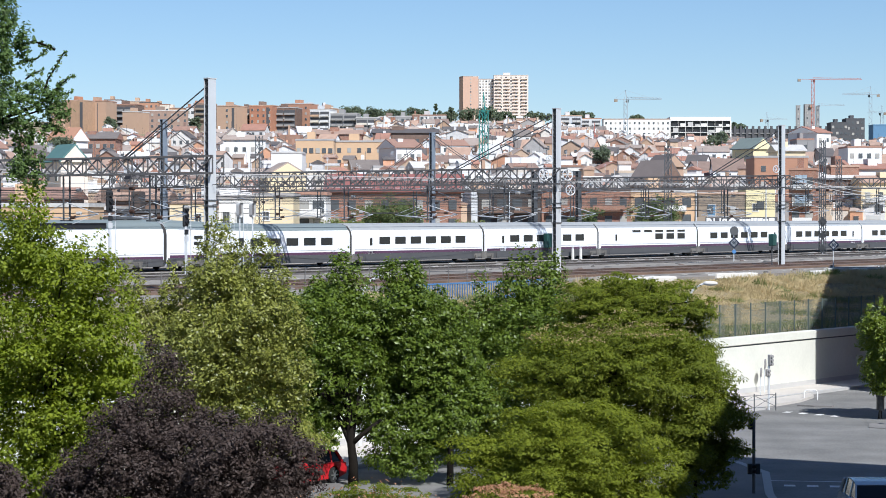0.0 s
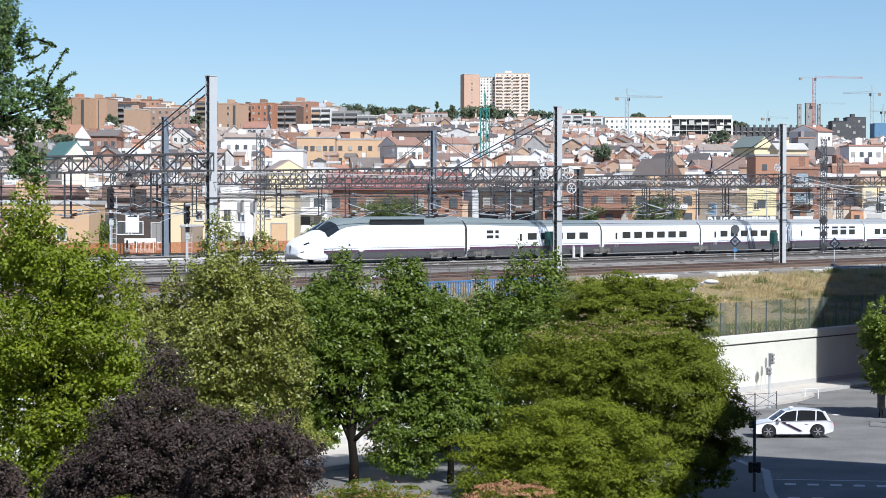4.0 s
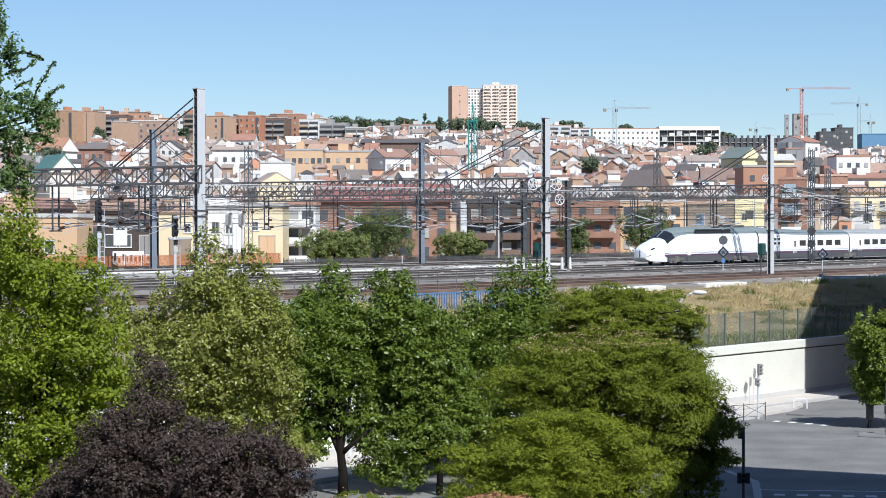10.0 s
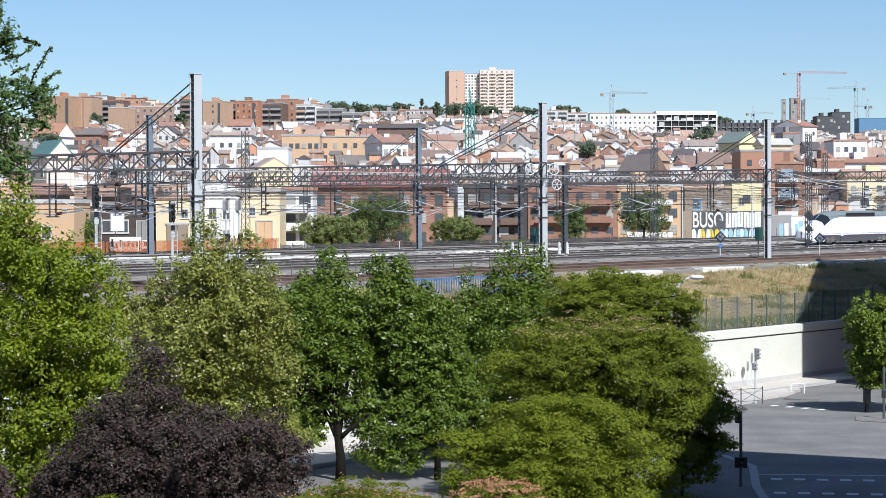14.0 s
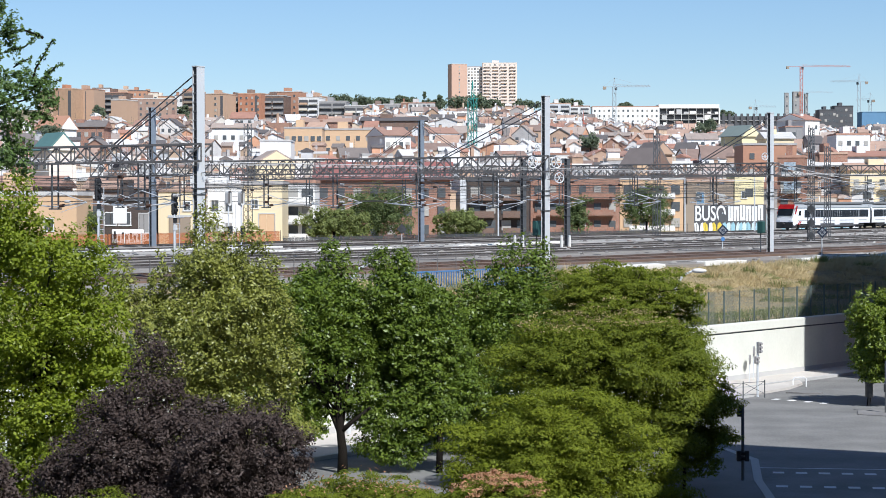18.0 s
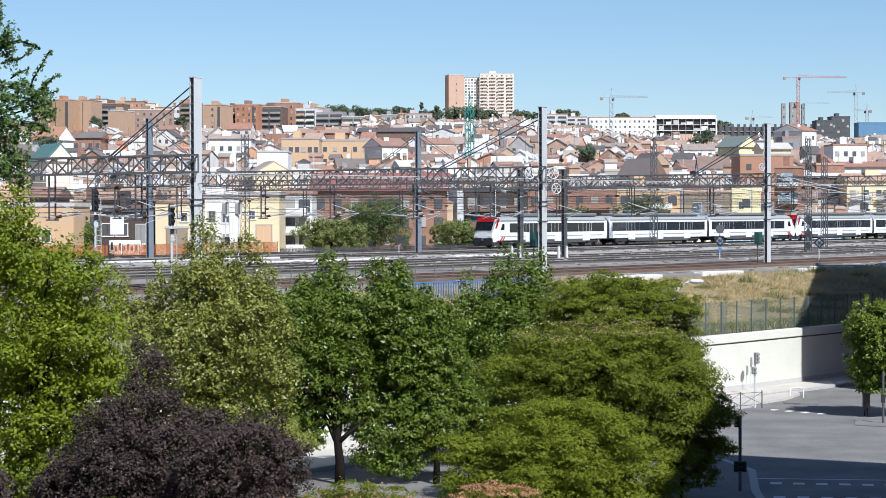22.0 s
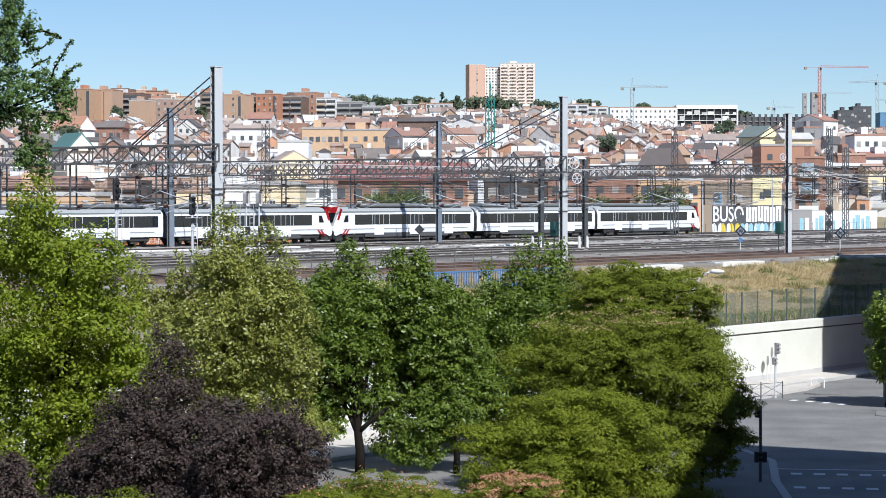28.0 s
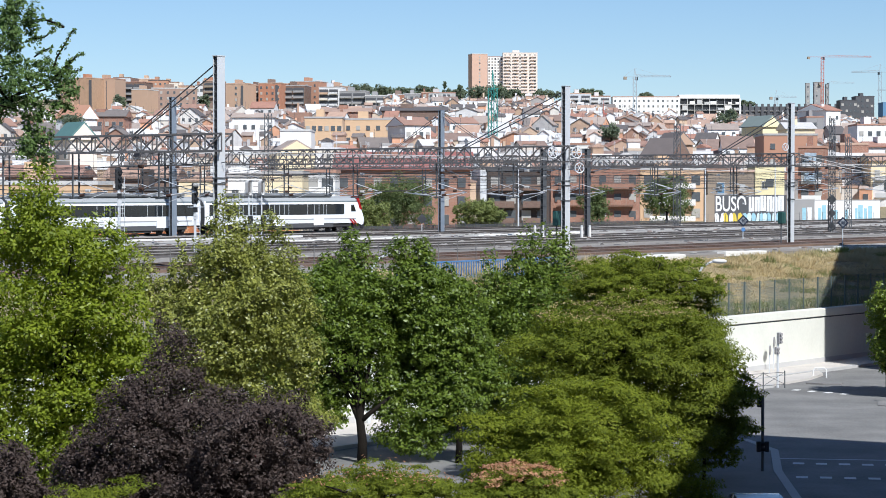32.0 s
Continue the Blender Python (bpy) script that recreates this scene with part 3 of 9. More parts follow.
def lattice_mast(m, h, w, paint, label):
    """A square lattice column: four angles with zigzag lacing on each side."""
    t = empty("lattice_mast", m)
    for sx, sy in ((-1, -1), (1, -1), (1, 1), (-1, 1)):
        bm = bmesh.new()
        strut(bm, (sx * w / 2, sy * w / 2, 0), (sx * w / 2 * 0.8, sy * w / 2 * 0.8, h), 0.055)
        part("leg", bm, paint, t)
    n = int(h / (w * 1.1))
    for a, b in (((-1, -1), (1, -1)), ((1, -1), (1, 1)), ((1, 1), (-1, 1)), ((-1, 1), (-1, -1))):
        bm = bmesh.new()
        for i in range(n):
            k0, k1 = (1 - 0.2 * i / n) * w / 2, (1 - 0.2 * (i + 1) / n) * w / 2
            p0, p1 = (a, b) if i % 2 else (b, a)
            strut(bm, (p0[0] * k0, p0[1] * k0, i * h / n), (p1[0] * k1, p1[1] * k1, (i + 1) * h / n), 0.026)
        part("lacing", bm, paint, t)
    part("footing", bevbox(-0.4, -0.4, -0.5, 0.4, 0.4, 0.1, 0.03), M_CONC_WHITE, t)
    tagged(t, label, "lattice mast", "lattice masts")
    return t


def truss(a, b, depth, width, bay, label):
    """A box girder of four chords between two places, with verticals and diagonals."""
    a, b = Vector(a), Vector(b)
    L = (b - a).length
    d = (b - a).normalized()
    m = Matrix.Translation(a) @ d.to_track_quat("X", "Z").to_matrix().to_4x4()
    t = empty("portal_beam", m)
    for y, z in itertools.product((-width / 2, width / 2), (-depth / 2, depth / 2)):
        bm = bmesh.new()
        strut(bm, (0, y, z), (L, y, z), 0.075)
        part("chord", bm, M_TRUSS, t)
    n = max(2, round(L / bay))
    for y in (-width / 2, width / 2):
        bm = bmesh.new()
        for i in range(n + 1):
            x = L * i / n
            strut(bm, (x, y, -depth / 2), (x, y, depth / 2), 0.045)
            if i < n:
                za, zb = (-depth / 2, depth / 2) if i % 2 else (depth / 2, -depth / 2)
                strut(bm, (x, y, za), (x + L / n, y, zb), 0.05)
        part("web", bm, M_TRUSS, t)
    for z in (-depth / 2, depth / 2):
        bm = bmesh.new()
        for i in range(n):
            x = L * i / n
            ya, yb = (-width / 2, width / 2) if i % 2 else (width / 2, -width / 2)
            strut(bm, (x, ya, z), (x + L / n, yb, z), 0.035)
        part("bracing", bm, M_TRUSS, t)
    tagged(t, label, "portal beam", "portal beams")
    return t


def stays(a, b, gap=0.5, r=0.04):
    """A pair of stay rods from a mast head down to a beam."""
    t = empty("stay_rods", Matrix.Translation(a))
    v = Vector(b) - Vector(a)
    for dz in (0, -gap):
        bm = bmesh.new()
        strut(bm, (0, 0, dz), (v.x, v.y, v.z + dz * 0.35), r, 5)
        part("rod", bm, M_STEEL_DARK, t)
    tagged(t, "dark steel stay rods from mast head to beam", "stay rod", "stay rods")


def hanger(place, drop, arm, turn=0.0):
    """A drop bracket under a beam with its cantilever arm, insulators and steady arm."""
    t = empty("cantilever_bracket", Matrix.Translation(place) @ Matrix.Rotation(math.pi / 2 - TH + radians(turn), 4, "Z"))
    bm = bmesh.new()
    for x in (-0.25, 0.25):
        strut(bm, (x, 0, 0), (x, 0, -drop), 0.055)
    for k in range(3):
        strut(bm, (-0.25, 0, -drop * (0.3 + 0.3 * k)), (0.25, 0, -drop * (0.3 + 0.3 * k)), 0.03)
    part("drop_post", bm, M_STEEL_DARK, t)
    bm = bmesh.new()
    strut(bm, (0, 0, -drop * 0.96), (0.1, -arm, -drop * 0.86), 0.045, 5)
    strut(bm, (0, 0, -drop * 0.6), (0.1, -arm, -drop * 0.86), 0.03, 5)
    strut(bm, (0, 0, -drop * 0.96), (0.1, arm, -drop * 0.9), 0.04, 5)
    strut(bm, (0, 0, -drop * 0.6), (0.1, arm, -drop * 0.9), 0.025, 5)
    part("arm", bm, M_GALV, t)
    bm = bmesh.new()
    box(bm, -0.34, -0.2, -drop - 0.06, 0.34, 0.2, -drop + 0.02)
    part("foot_plate", bm, M_STEEL_DARK, t)
    bm = bmesh.new()
    for k in range(5):
        disc(bm, (0.02, -arm * 0.15 - k * 0.08, -drop * 0.945 + k * 0.012), (0.06, -0.99, 0.15), 0.1, 0.03, 8)
    part("insulator", bm, M_RAIL, t)
    bm = bmesh.new()
    strut(bm, (0.1, -arm, -drop * 0.86), (-0.5, -arm * 0.4, -drop * 1.08), 0.02, 4)
    part("steady_arm", bm, M_GALV, t)
    tagged(t, "drop bracket with cantilever arm under a beam", "cantilever bracket", "cantilever brackets")


PERP = Vector((-CS, SN, 0))     # straight across the tracks, away from the viewer
TURN = math.degrees(math.pi / 2 - TH)
FRONT = [Vector((-12.9, 123.7, 4.85)), Vector((8.1, 159.1, 4.85)), Vector((28.8, 189.9, 4.85))]
for v in FRONT:
    battened_mast(Matrix.Translation(v) @ pose(0, 0, 0, 0, 0, TURN), 12.75, 0.62, M_GALV, "tall grey steel portal mast with battened open side")
for v, h in ((Vector((-1.15, 240, 5.6)), 13.2), (Vector((-27.0, 216, 5.6)), 13.6)):
    battened_mast(Matrix.Translation(v) @ pose(0, 0, 0, 0, 0, TURN), h, 0.66, M_STEEL_NAVY, "tall dark steel portal mast beyond the tracks")
for v, h, w in ((Vector((-20.0, 243, 5.6)), 13.0, 0.7), (Vector((27.8, 276, 5.6)), 12.9, 0.7), (Vector((40.8, 240, 5.6)), 12.4, 0.55), (Vector((46.8, 264, 5.6)), 11.0, 0.6)):
    lattice_mast(Matrix.Translation(v) @ pose(0, 0, 0, 0, 0, TURN), h, w, M_STEEL_DARK, "dark steel lattice mast beside the tracks")
for v, h in ((Vector((8.85, 216, 5.6)), 8.6), (Vector((13.1, 216, 5.6)), 8.6)):
    battened_mast(Matrix.Translation(v) @ pose(0, 0, 0, 0, 0, TURN), h, 0.58, M_STEEL_DARK, "dark grey steel mast between the tracks", "short masts")



def tension_wheel(x, y, z, r):
    """A spoked wheel that keeps the overhead wire taut, on a short arm."""
    t = empty("tension_wheel", pose(x, y, z, 0, 0, 25))
    bm = bmesh.new()
    n = 18
    rim = [(r * math.cos(2 * math.pi * k / n), 0, r * math.sin(2 * math.pi * k / n)) for k in range(n)]
    for k in range(n):
        strut(bm, rim[k], rim[(k + 1) % n], 0.04, 5)
    part("rim", bm, M_GALV, t)
    bm = bmesh.new()
    for k in range(0, n, 3):
        strut(bm, (0, 0, 0), rim[k], 0.025, 4)
    part("spoke_set", bm, M_GALV, t)
    bm = bmesh.new()
    strut(bm, (0, 0, 0), (0.2, 0.5, 0.1), 0.035, 5)
    part("arm", bm, M_STEEL_DARK, t)
    tagged(t, "pale steel tension wheel on a mast arm", "tension wheel", "tension wheels")


for x, y, z, r in ((7.57, 158.6, 13.97, 0.26), (7.16, 158.6, 12.9, 0.4), (8.85, 158.6, 12.9, 0.4), (9.05, 158.6, 11.8, 0.36), (28.26, 189.4, 13.9, 0.3)):
    tension_wheel(x, y, z, r)

BEAMS = []
for v, length, z, depth in ((FRONT[0], 26, 12.85, 0.95), (FRONT[1], 46, 12.8, 1.1), (FRONT[2], 62, 12.85, 1.0), (Vector((50.0, 222.0, 0)), 66, 13.2, 1.0)):
    a = Vector((v.x, v.y, z)) - PERP * 0.6
    BEAMS.append((a, z))
    truss(a, a + PERP * length, depth, 0.9, 1.25, "weathered steel lattice beam spanning the tracks")
for v, k in zip(FRONT, (6.8, 9.4, 7.4)):
    a = v + Vector((0, 0, 12.5))
    b = Vector((v.x, v.y, 13.3)) + PERP * k
    stays(a, b)
for v, h in ((Vector((-1.15, 240, 5.6)), 13.0), (Vector((-27.0, 216, 5.6)), 13.4)):
    for k in (-7.5, 7.5):
        stays(v + Vector((0, 0, h)), Vector((v.x, v.y, 14.2)) + PERP * k, 0.35, 0.035)
for (a, z), ks in zip(BEAMS, ((5, 12, 18, 23), (5, 12, 20, 27, 36, 43), (6, 14, 22, 31, 40, 52), (8, 16, 26, 36, 48))):
    for k in ks:
        hanger(a + PERP * k - Vector((0, 0, 0.5)), 2.6, 2.5)


def cross_span(a, length, z, sag, label):
    """A wire strung across the tracks under a beam, with insulators along it."""
    t = empty("cross_span_wire", Matrix.Translation((a.x, a.y, z)) @ Matrix.Rotation(math.atan2(PERP.y, PERP.x), 4, "Z"))
    pts = [(length * k / 12, 0, -sag * 4 * (k / 12) * (1 - k / 12)) for k in range(13)]
    bm = bmesh.new()
    tube(bm, pts, [0.022] * 13, 4)
    part("cable", bm, M_WIRE, t)
    for k in (1, 3, 5, 7, 9, 11):
        bm = bmesh.new()
        for j in range(4):
            disc(bm, (pts[k][0] + 0.1 * j, 0, pts[k][2]), (1, 0, 0), 0.1, 0.05, 8)
        part("insulator", bm, M_CONC if k % 4 == 1 else M_RAIL, t)
    tagged(t, label, "cable", "cross-span wires")


for (a, z), length in zip(BEAMS, (26, 46, 62, 66)):
    cross_span(a, length, z - 1.1, 0.25, "dark cross-span wire with insulators under a beam")
    cross_span(a , length, z - 2.2, 0.5, "sagging cross-span wire with insulators over the tracks")


def long_arm(mast, z, length, rise):
    """A tubular arm reaching across the tracks from a mast, with its tie and insulators."""
    bm = bmesh.new()
    strut(bm, (math.copysign(0.3, length), 0, 0), (length, 0, rise), 0.045, 7)
    local = mast.matrix_basis.inverted() @ Matrix.Translation((*mast.matrix_basis.translation.xy, z)) @ Matrix.Rotation(math.atan2(PERP.y, PERP.x), 4, "Z")
    arm = part("cantilever_arm", bm, M_STEEL_NAVY, mast, "grey tubular arm with insulators", m=local)
    bm = bmesh.new()
    strut(bm, (math.copysign(0.3, length), 0, 1.3), (length * 0.9, 0, rise * 0.9), 0.026, 6)
    part("tie", bm, M_STEEL_NAVY, arm)
    for k in range(2):
        bm = bmesh.new()
        for j in range(4):
            disc(bm, (math.copysign(0.45 + 0.1 * j, length), 0, 1.26 * k), (1, 0, 0), 0.11, 0.05, 8)
        part("insulator", bm, M_RAIL, arm)
    bm = bmesh.new()
    strut(bm, (length, 0, rise), (length - math.copysign(1.2, length), 0.3, rise - 0.5), 0.022, 5)
    part("steady_arm", bm, M_STEEL_DARK, arm)


MASTS = [o for o in bpy.data.objects if o.parent is None and "mast" in o.name]
for v, z in ((Vector((8.85, 216)), 12.0), (Vector((13.1, 216)), 12.0), (Vector((-20.0, 243)), 11.4), (Vector((-1.15, 240)), 11.3), (Vector((-27.0, 216)), 11.2), (Vector((27.8, 276)), 11.6), (Vector((40.8, 240)), 11.4), (Vector((46.8, 264)), 11.6)):
    mast = min(MASTS, key=lambda o: (o.matrix_basis.translation.xy - v).length)
    for sg in (3.4, -3.0):
        long_arm(mast, z, sg, 0.5)


def catenary(p, zc=RAIL + 5.3):
    """Contact wire, sagging messenger wire and droppers along one track."""
    t = empty("overhead_wire", rpose(0, p, zc))
    bm = bmesh.new()
    strut(bm, (-60, 0, 0), (560, 0, 0), 0.014, 3)
    part("contact_wire", bm, M_WIRE, t)
    bm, dr = bmesh.new(), bmesh.new()
    span = 38.0
    n = 16
    for i in range(-2, 14):
        for k in range(n):
            f0, f1 = k / n, (k + 1) / n
            z0, z1 = (1.35 - 3.6 * f * (1 - f) for f in (f0, f1))
            x = 50 + i * span
            strut(bm, (x + f0 * span, 0, z0), (x + f1 * span, 0, z1), 0.014, 3)
            if k % 3 == 1:
                strut(dr, (x + f0 * span, 0, 0), (x + f0 * span, 0, z0), 0.008, 3)
    part("messenger_wire", bm, M_WIRE, t)
    tagged(part("dropper_row", dr, M_WIRE, t), kind="stuff")
    tagged(t, "thin dark contact wire hung from a sagging cable", "overhead wire", "overhead wires")


for p in (89.5, 94.0, 107.5, 112.5, 118.5, 123.0, 140.0, 145.0, 154.0, 158.5):
    catenary(p)

# ---- buildings beside the street, whose shadows fall on the road, the wall and the bank ----
def side_building(corner, along, w, d, h, label):
    """A tall block: one corner, the direction of one side, its length d along that side and its width w to the right of it."""
    t = empty("apartment_building", Matrix.Translation((*corner, 0)) @ Matrix.Rotation(math.atan2(along[1], along[0]), 4, "Z"))
    bm = bmesh.new()
    box(bm, 0, -w, 0, d, 0, h)
    part("wall", bm, B_ORANGE, t)
    bm = bmesh.new()
    box(bm, 0, -w, h + 0.004, d, 0, h + 0.4)
    part("roof", bm, R_FLAT, t)
    tagged(t, label, "apartment building")


side_building((29.6, 117.1), (0.165, 0.986), 15, 60, 20.3, "orange brick block at the street end")


def corner_building():
    """A tall block at the street corner whose two street fronts meet at an oblique angle."""
    t = empty("apartment_building", Matrix.Translation((23.35, 71.05, 0)))
    a, b = Vector((0.87, -0.49)) * 30, Vector((-0.17, -0.985)) * 48
    foot = [Vector((0, 0)), a, a + b, b]
    for name, z0, z1, mt in (("wall", 0, 28, B_ORANGE), ("roof", 28.004, 28.05, R_FLAT)):
        bm = bmesh.new()
        lo = [bm.verts.new((*q, z0)) for q in foot]
        hi = [bm.verts.new((*q, z1)) for q in foot]
        bm.faces.new(lo)
        bm.faces.new(hi)
        for k in range(4):
            bm.faces.new((lo[k], lo[(k + 1) % 4], hi[(k + 1) % 4], hi[k]))
        bmesh.ops.recalc_face_normals(bm, faces=bm.faces[:])
        part(name, bm, mt, t)
    tagged(t, "tall orange brick block on the street corner", "apartment building")


corner_building()


def skylight_block():
    """An unseen block added behind the viewer to hold back skylight."""
    t = empty("apartment_building", pose(-10, -0.8, 0))
    bm = bmesh.new()
    box(bm, -60, -14, 0, 50, 0, 25)
    part("wall", bm, B_BROWN, t)
    bm = bmesh.new()
    box(bm, -60.2, -14.2, 25.004, 50.2, 0.1, 25.4)
    part("roof", bm, R_FLAT, t)
    tagged(t, "unseen block added behind the viewer to cut skylight", "apartment building")


skylight_block()

# ---- things beside the tracks ----
def signal(s, p, top, heads, label, faces_viewer=True):
    """A colour-light signal on a post, with ladder, number plates and hooded lamps."""
    base = 5.6
    t = empty("railway_signal", rpose(s, p, base))
    h = top - base
    bm = bmesh.new()
    strut(bm, (0, 0, -0.2), (0, 0, h - 0.9), 0.075, 8)
    part("post", bm, M_GALV, t)
    part("head", bevbox(-0.28, -0.09, h - 1.55, 0.28, 0.09, h, 0.12, 2), M_BLACK, t, "black rounded lamp board")
    for k in range(heads):
        bm = bmesh.new()
        z = h - 0.3 - k * 0.45
        disc(bm, (0, -0.16, z), (0, 1, 0), 0.15, 0.16, 14)
        part("hood", bm, M_BLACK, t)
        bm = bmesh.new()
        disc(bm, (0, -0.25, z), (0, 1, 0), 0.09, 0.03, 12)
        part("lens", bm, M_GLASS, t)
    for z in (h - 2.1, h - 2.6):
        bm = bmesh.new()
        box(bm, -0.2, -0.1, z, 0.2, -0.07, z + 0.36)
        part("plate", bm, M_BLACK if z > h - 2.3 else M_GALV, t)
    bm = bmesh.new()
    for x in (0.35, 0.75):
        strut(bm, (x, 0.2, 0), (x, 0.2, h - 0.6), 0.025)
    n = int((h - 0.6) / 0.35)
    for i in range(n):
        strut(bm, (0.35, 0.2, 0.2 + i * 0.35), (0.75, 0.2, 0.2 + i * 0.35), 0.018)
    part("ladder", bm, M_GALV, t)
    bm = bmesh.new()
    box(bm, -0.3, -0.15, h - 1.75, 0.85, 0.4, h - 1.7)
    part("platform", bm, M_GALV, t)
    part("footing", bevbox(-0.35, -0.35, -0.4, 0.35, 0.35, 0.1, 0.03), M_CONC_WHITE, t)
    tagged(t, label, "railway signal", "railway signals")


def signal_back(s, p, top, label):
    """A slim signal seen from behind, its lamp board a pale oval rim."""
    base = 5.6
    h = top - base
    t = empty("railway_signal", rpose(s, p, base))
    bm = bmesh.new()
    strut(bm, (0, 0, -0.2), (0, 0, h - 0.5), 0.06, 8)
    part("post", bm, M_GALV, t)
    part("head", bevbox(-0.22, -0.05, h - 1.1, 0.22, 0.05, h, 0.2, 3), M_CONC, t, "pale oval lamp board rim")
    part("inner_board", bevbox(-0.12, -0.07, h - 0.95, 0.12, 0.03, h - 0.15, 0.1, 2), M_TRUSS, t)
    bm = bmesh.new()
    for x in (-0.5, -0.9):
        strut(bm, (x, 0.1, 0), (x, 0.1, h - 1.0), 0.022)
    for i in range(int((h - 1) / 0.4)):
        strut(bm, (-0.5, 0.1, 0.2 + i * 0.4), (-0.9, 0.1, 0.2 + i * 0.4), 0.016)
    part("ladder", bm, M_GALV, t)
    part("junction_box", bevbox(-0.2, -0.25, h - 3.2, 0.2, -0.05, h - 2.6, 0.03), M_BLACK, t)
    tagged(t, label, "railway signal", "railway signals")


signal(108.1, 110.0, 11.75, 3, "black three-lamp railway signal with ladder")
signal(115.6, 110.0, 10.75, 3, "black three-lamp railway signal on a pale post")
signal_back(121.3, 110.0, 10.95, "grey railway signal seen from behind")
signal_back(122.7, 110.0, 10.95, "grey railway signal seen from behind")


def diamond_sign(x, y, z0, z, half, disc_z=None, blue=True, dark=False, label="white diamond speed board with dark rim on a post"):
    """A diamond board on a post, with its speed figure."""
    t = empty("speed_board", pose(x, y, z0, 0, 0, 12))
    h = z - z0
    bm = bmesh.new()
    strut(bm, (0, 0.06, -0.2), (0, 0.06, (disc_z or z) - z0 + half), 0.045, 6)
    part("post", bm, M_GALV, t)
    for k, (r, mt, nm) in enumerate(((half, M_SIGN_BLUE if not dark else M_STEEL_DARK, "rim"), (half * 0.66, M_YELLOWSIGN if not dark else M_STEEL_DARK, "board"))):
        bm = bmesh.new()
        vs = [bm.verts.new((q[0] * r, -0.01 * k, h + q[1] * r)) for q in ((0, -1), (1, 0), (0, 1), (-1, 0))]
        bm.faces.new(vs)
        bmesh.ops.solidify(bm, geom=bm.faces[:], thickness=0.03)
        part(nm, bm, mt, t)
    if not dark:
        lettering("90", half * 0.56, half * 0.66, M_SIGN_BLUE, t, pose(-half * 0.33, -0.05, h - half * 0.28), bold=0.02)
    if disc_z:
        bm = bmesh.new()
        disc(bm, (0, -0.02, disc_z - z0), (0, 1, 0), half * 0.75, 0.05, 18)
        part("disc", bm, M_STEEL_DARK, t, "dark round plate above the board")
    if blue:
        bm = bmesh.new()
        disc(bm, (0, -0.02, h - half * 1.45), (0, 1, 0), half * 0.35, 0.04, 14)
        part("blue_disc", bm, M_BLUE, t)
    tagged(t, label, "railway sign", "speed boards")


diamond_sign(26.6, 204, 5.5, 7.45, 0.55, 8.55)
diamond_sign(32.2, 184, 5.5, 7.55, 0.5, None, False)
diamond_sign(-3.2, 238, 5.6, 7.2, 0.55, None, False, True, "dark diamond board seen from behind")
for z, r in ((9.25, 0.55), (7.8, 0.5), (6.4, 0.45)):
    diamond_sign(40.7, 239.4, 5.6, z, r, None, False, True, "dark diamond board on a lattice mast")


def track_cabinet(x, y, z, w, h, label="dark green equipment cabinet on a mast"):
    t = empty("equipment_cabinet", pose(x, y, z, 0, 0, TURN))
    part("case", bevbox(-w / 2, -0.25, 0, w / 2, 0.25, h, 0.04), M_STEEL_GREEN, t)
    part("door", bevbox(-w / 2 + 0.06, -0.29, 0.06, w / 2 - 0.06, -0.255, h - 0.06, 0.01), M_STEEL_GREEN, t)
    bm = bmesh.new()
    strut(bm, (0, 0.05, 5.4 - z), (0, 0.05, 0.1), 0.06, 6)
    part("leg", bm, M_STEEL_DARK, t)
    tagged(t, label, "equipment cabinet", "cabinets")


track_cabinet(9.75, 207, 6.95, 0.85, 1.35)
track_cabinet(27.9, 189, 7.4, 0.55, 1.0)


def bollard_pair(x, y):
    for dx in (0, 0.75):
        t = empty("insulator_post", pose(x + dx, y, 5.55))
        bm = bmesh.new()
        strut(bm, (0, 0, 0), (0, 0, 1.25), 0.16, 10, 0.13)
        part("body", bm, M_CONC_WHITE, t)
        bm = bmesh.new()
        strut(bm, (0, 0, 1.25), (0, 0, 1.4), 0.1, 8)
        part("cap", bm, M_GALV, t)
        tagged(t, "stubby pale concrete post at mast foot", "post", "concrete posts")


bollard_pair(7.8, 210)
bollard_pair(12.2, 210)


def post_fence(name, s0, s1, p, z, h, step, material, label, panel=None, panel_z=(0.1, 0.95), r=0.03):
    """A run of posts along the tracks, with rails and optional netting panels between them."""
    t = empty(name, rpose(s0, p, z))
    L = s1 - s0
    n = int(L / step)
    pm = bmesh.new()
    strut(pm, (0, 0, -0.3), (0, 0, h), r, 6)
    pm = mesh_of(pm, "post", material)
    for i in range(n + 1):
        part("post", pm, None, t, m=pose(i * step, 0, 0))
    for f in (0.35, 0.92):
        bm = bmesh.new()
        strut(bm, (0, 0, h * f), (n * step, 0, h * f), r * 0.3, 4)
        part("rail", bm, material, t)
    if panel:
        bm = bmesh.new()
        gap = 0.1
        for i in range(int((step - 0.12) / gap)):
            box(bm, 0.06 + i * gap, -0.01, h * panel_z[0], 0.105 + i * gap, 0.01, h * panel_z[1])
        for i in range(int(h * (panel_z[1] - panel_z[0]) / gap)):
            z0 = h * panel_z[0] + i * gap
            box(bm, 0.06, -0.006, z0, step - 0.06, 0.006, z0 + 0.03)
        me = mesh_of(bm, "panel", panel)
        for i in range(n):
            part("panel", me, None, t, m=pose(i * step, 0, 0))
    tagged(t, label, "fence")
    return t


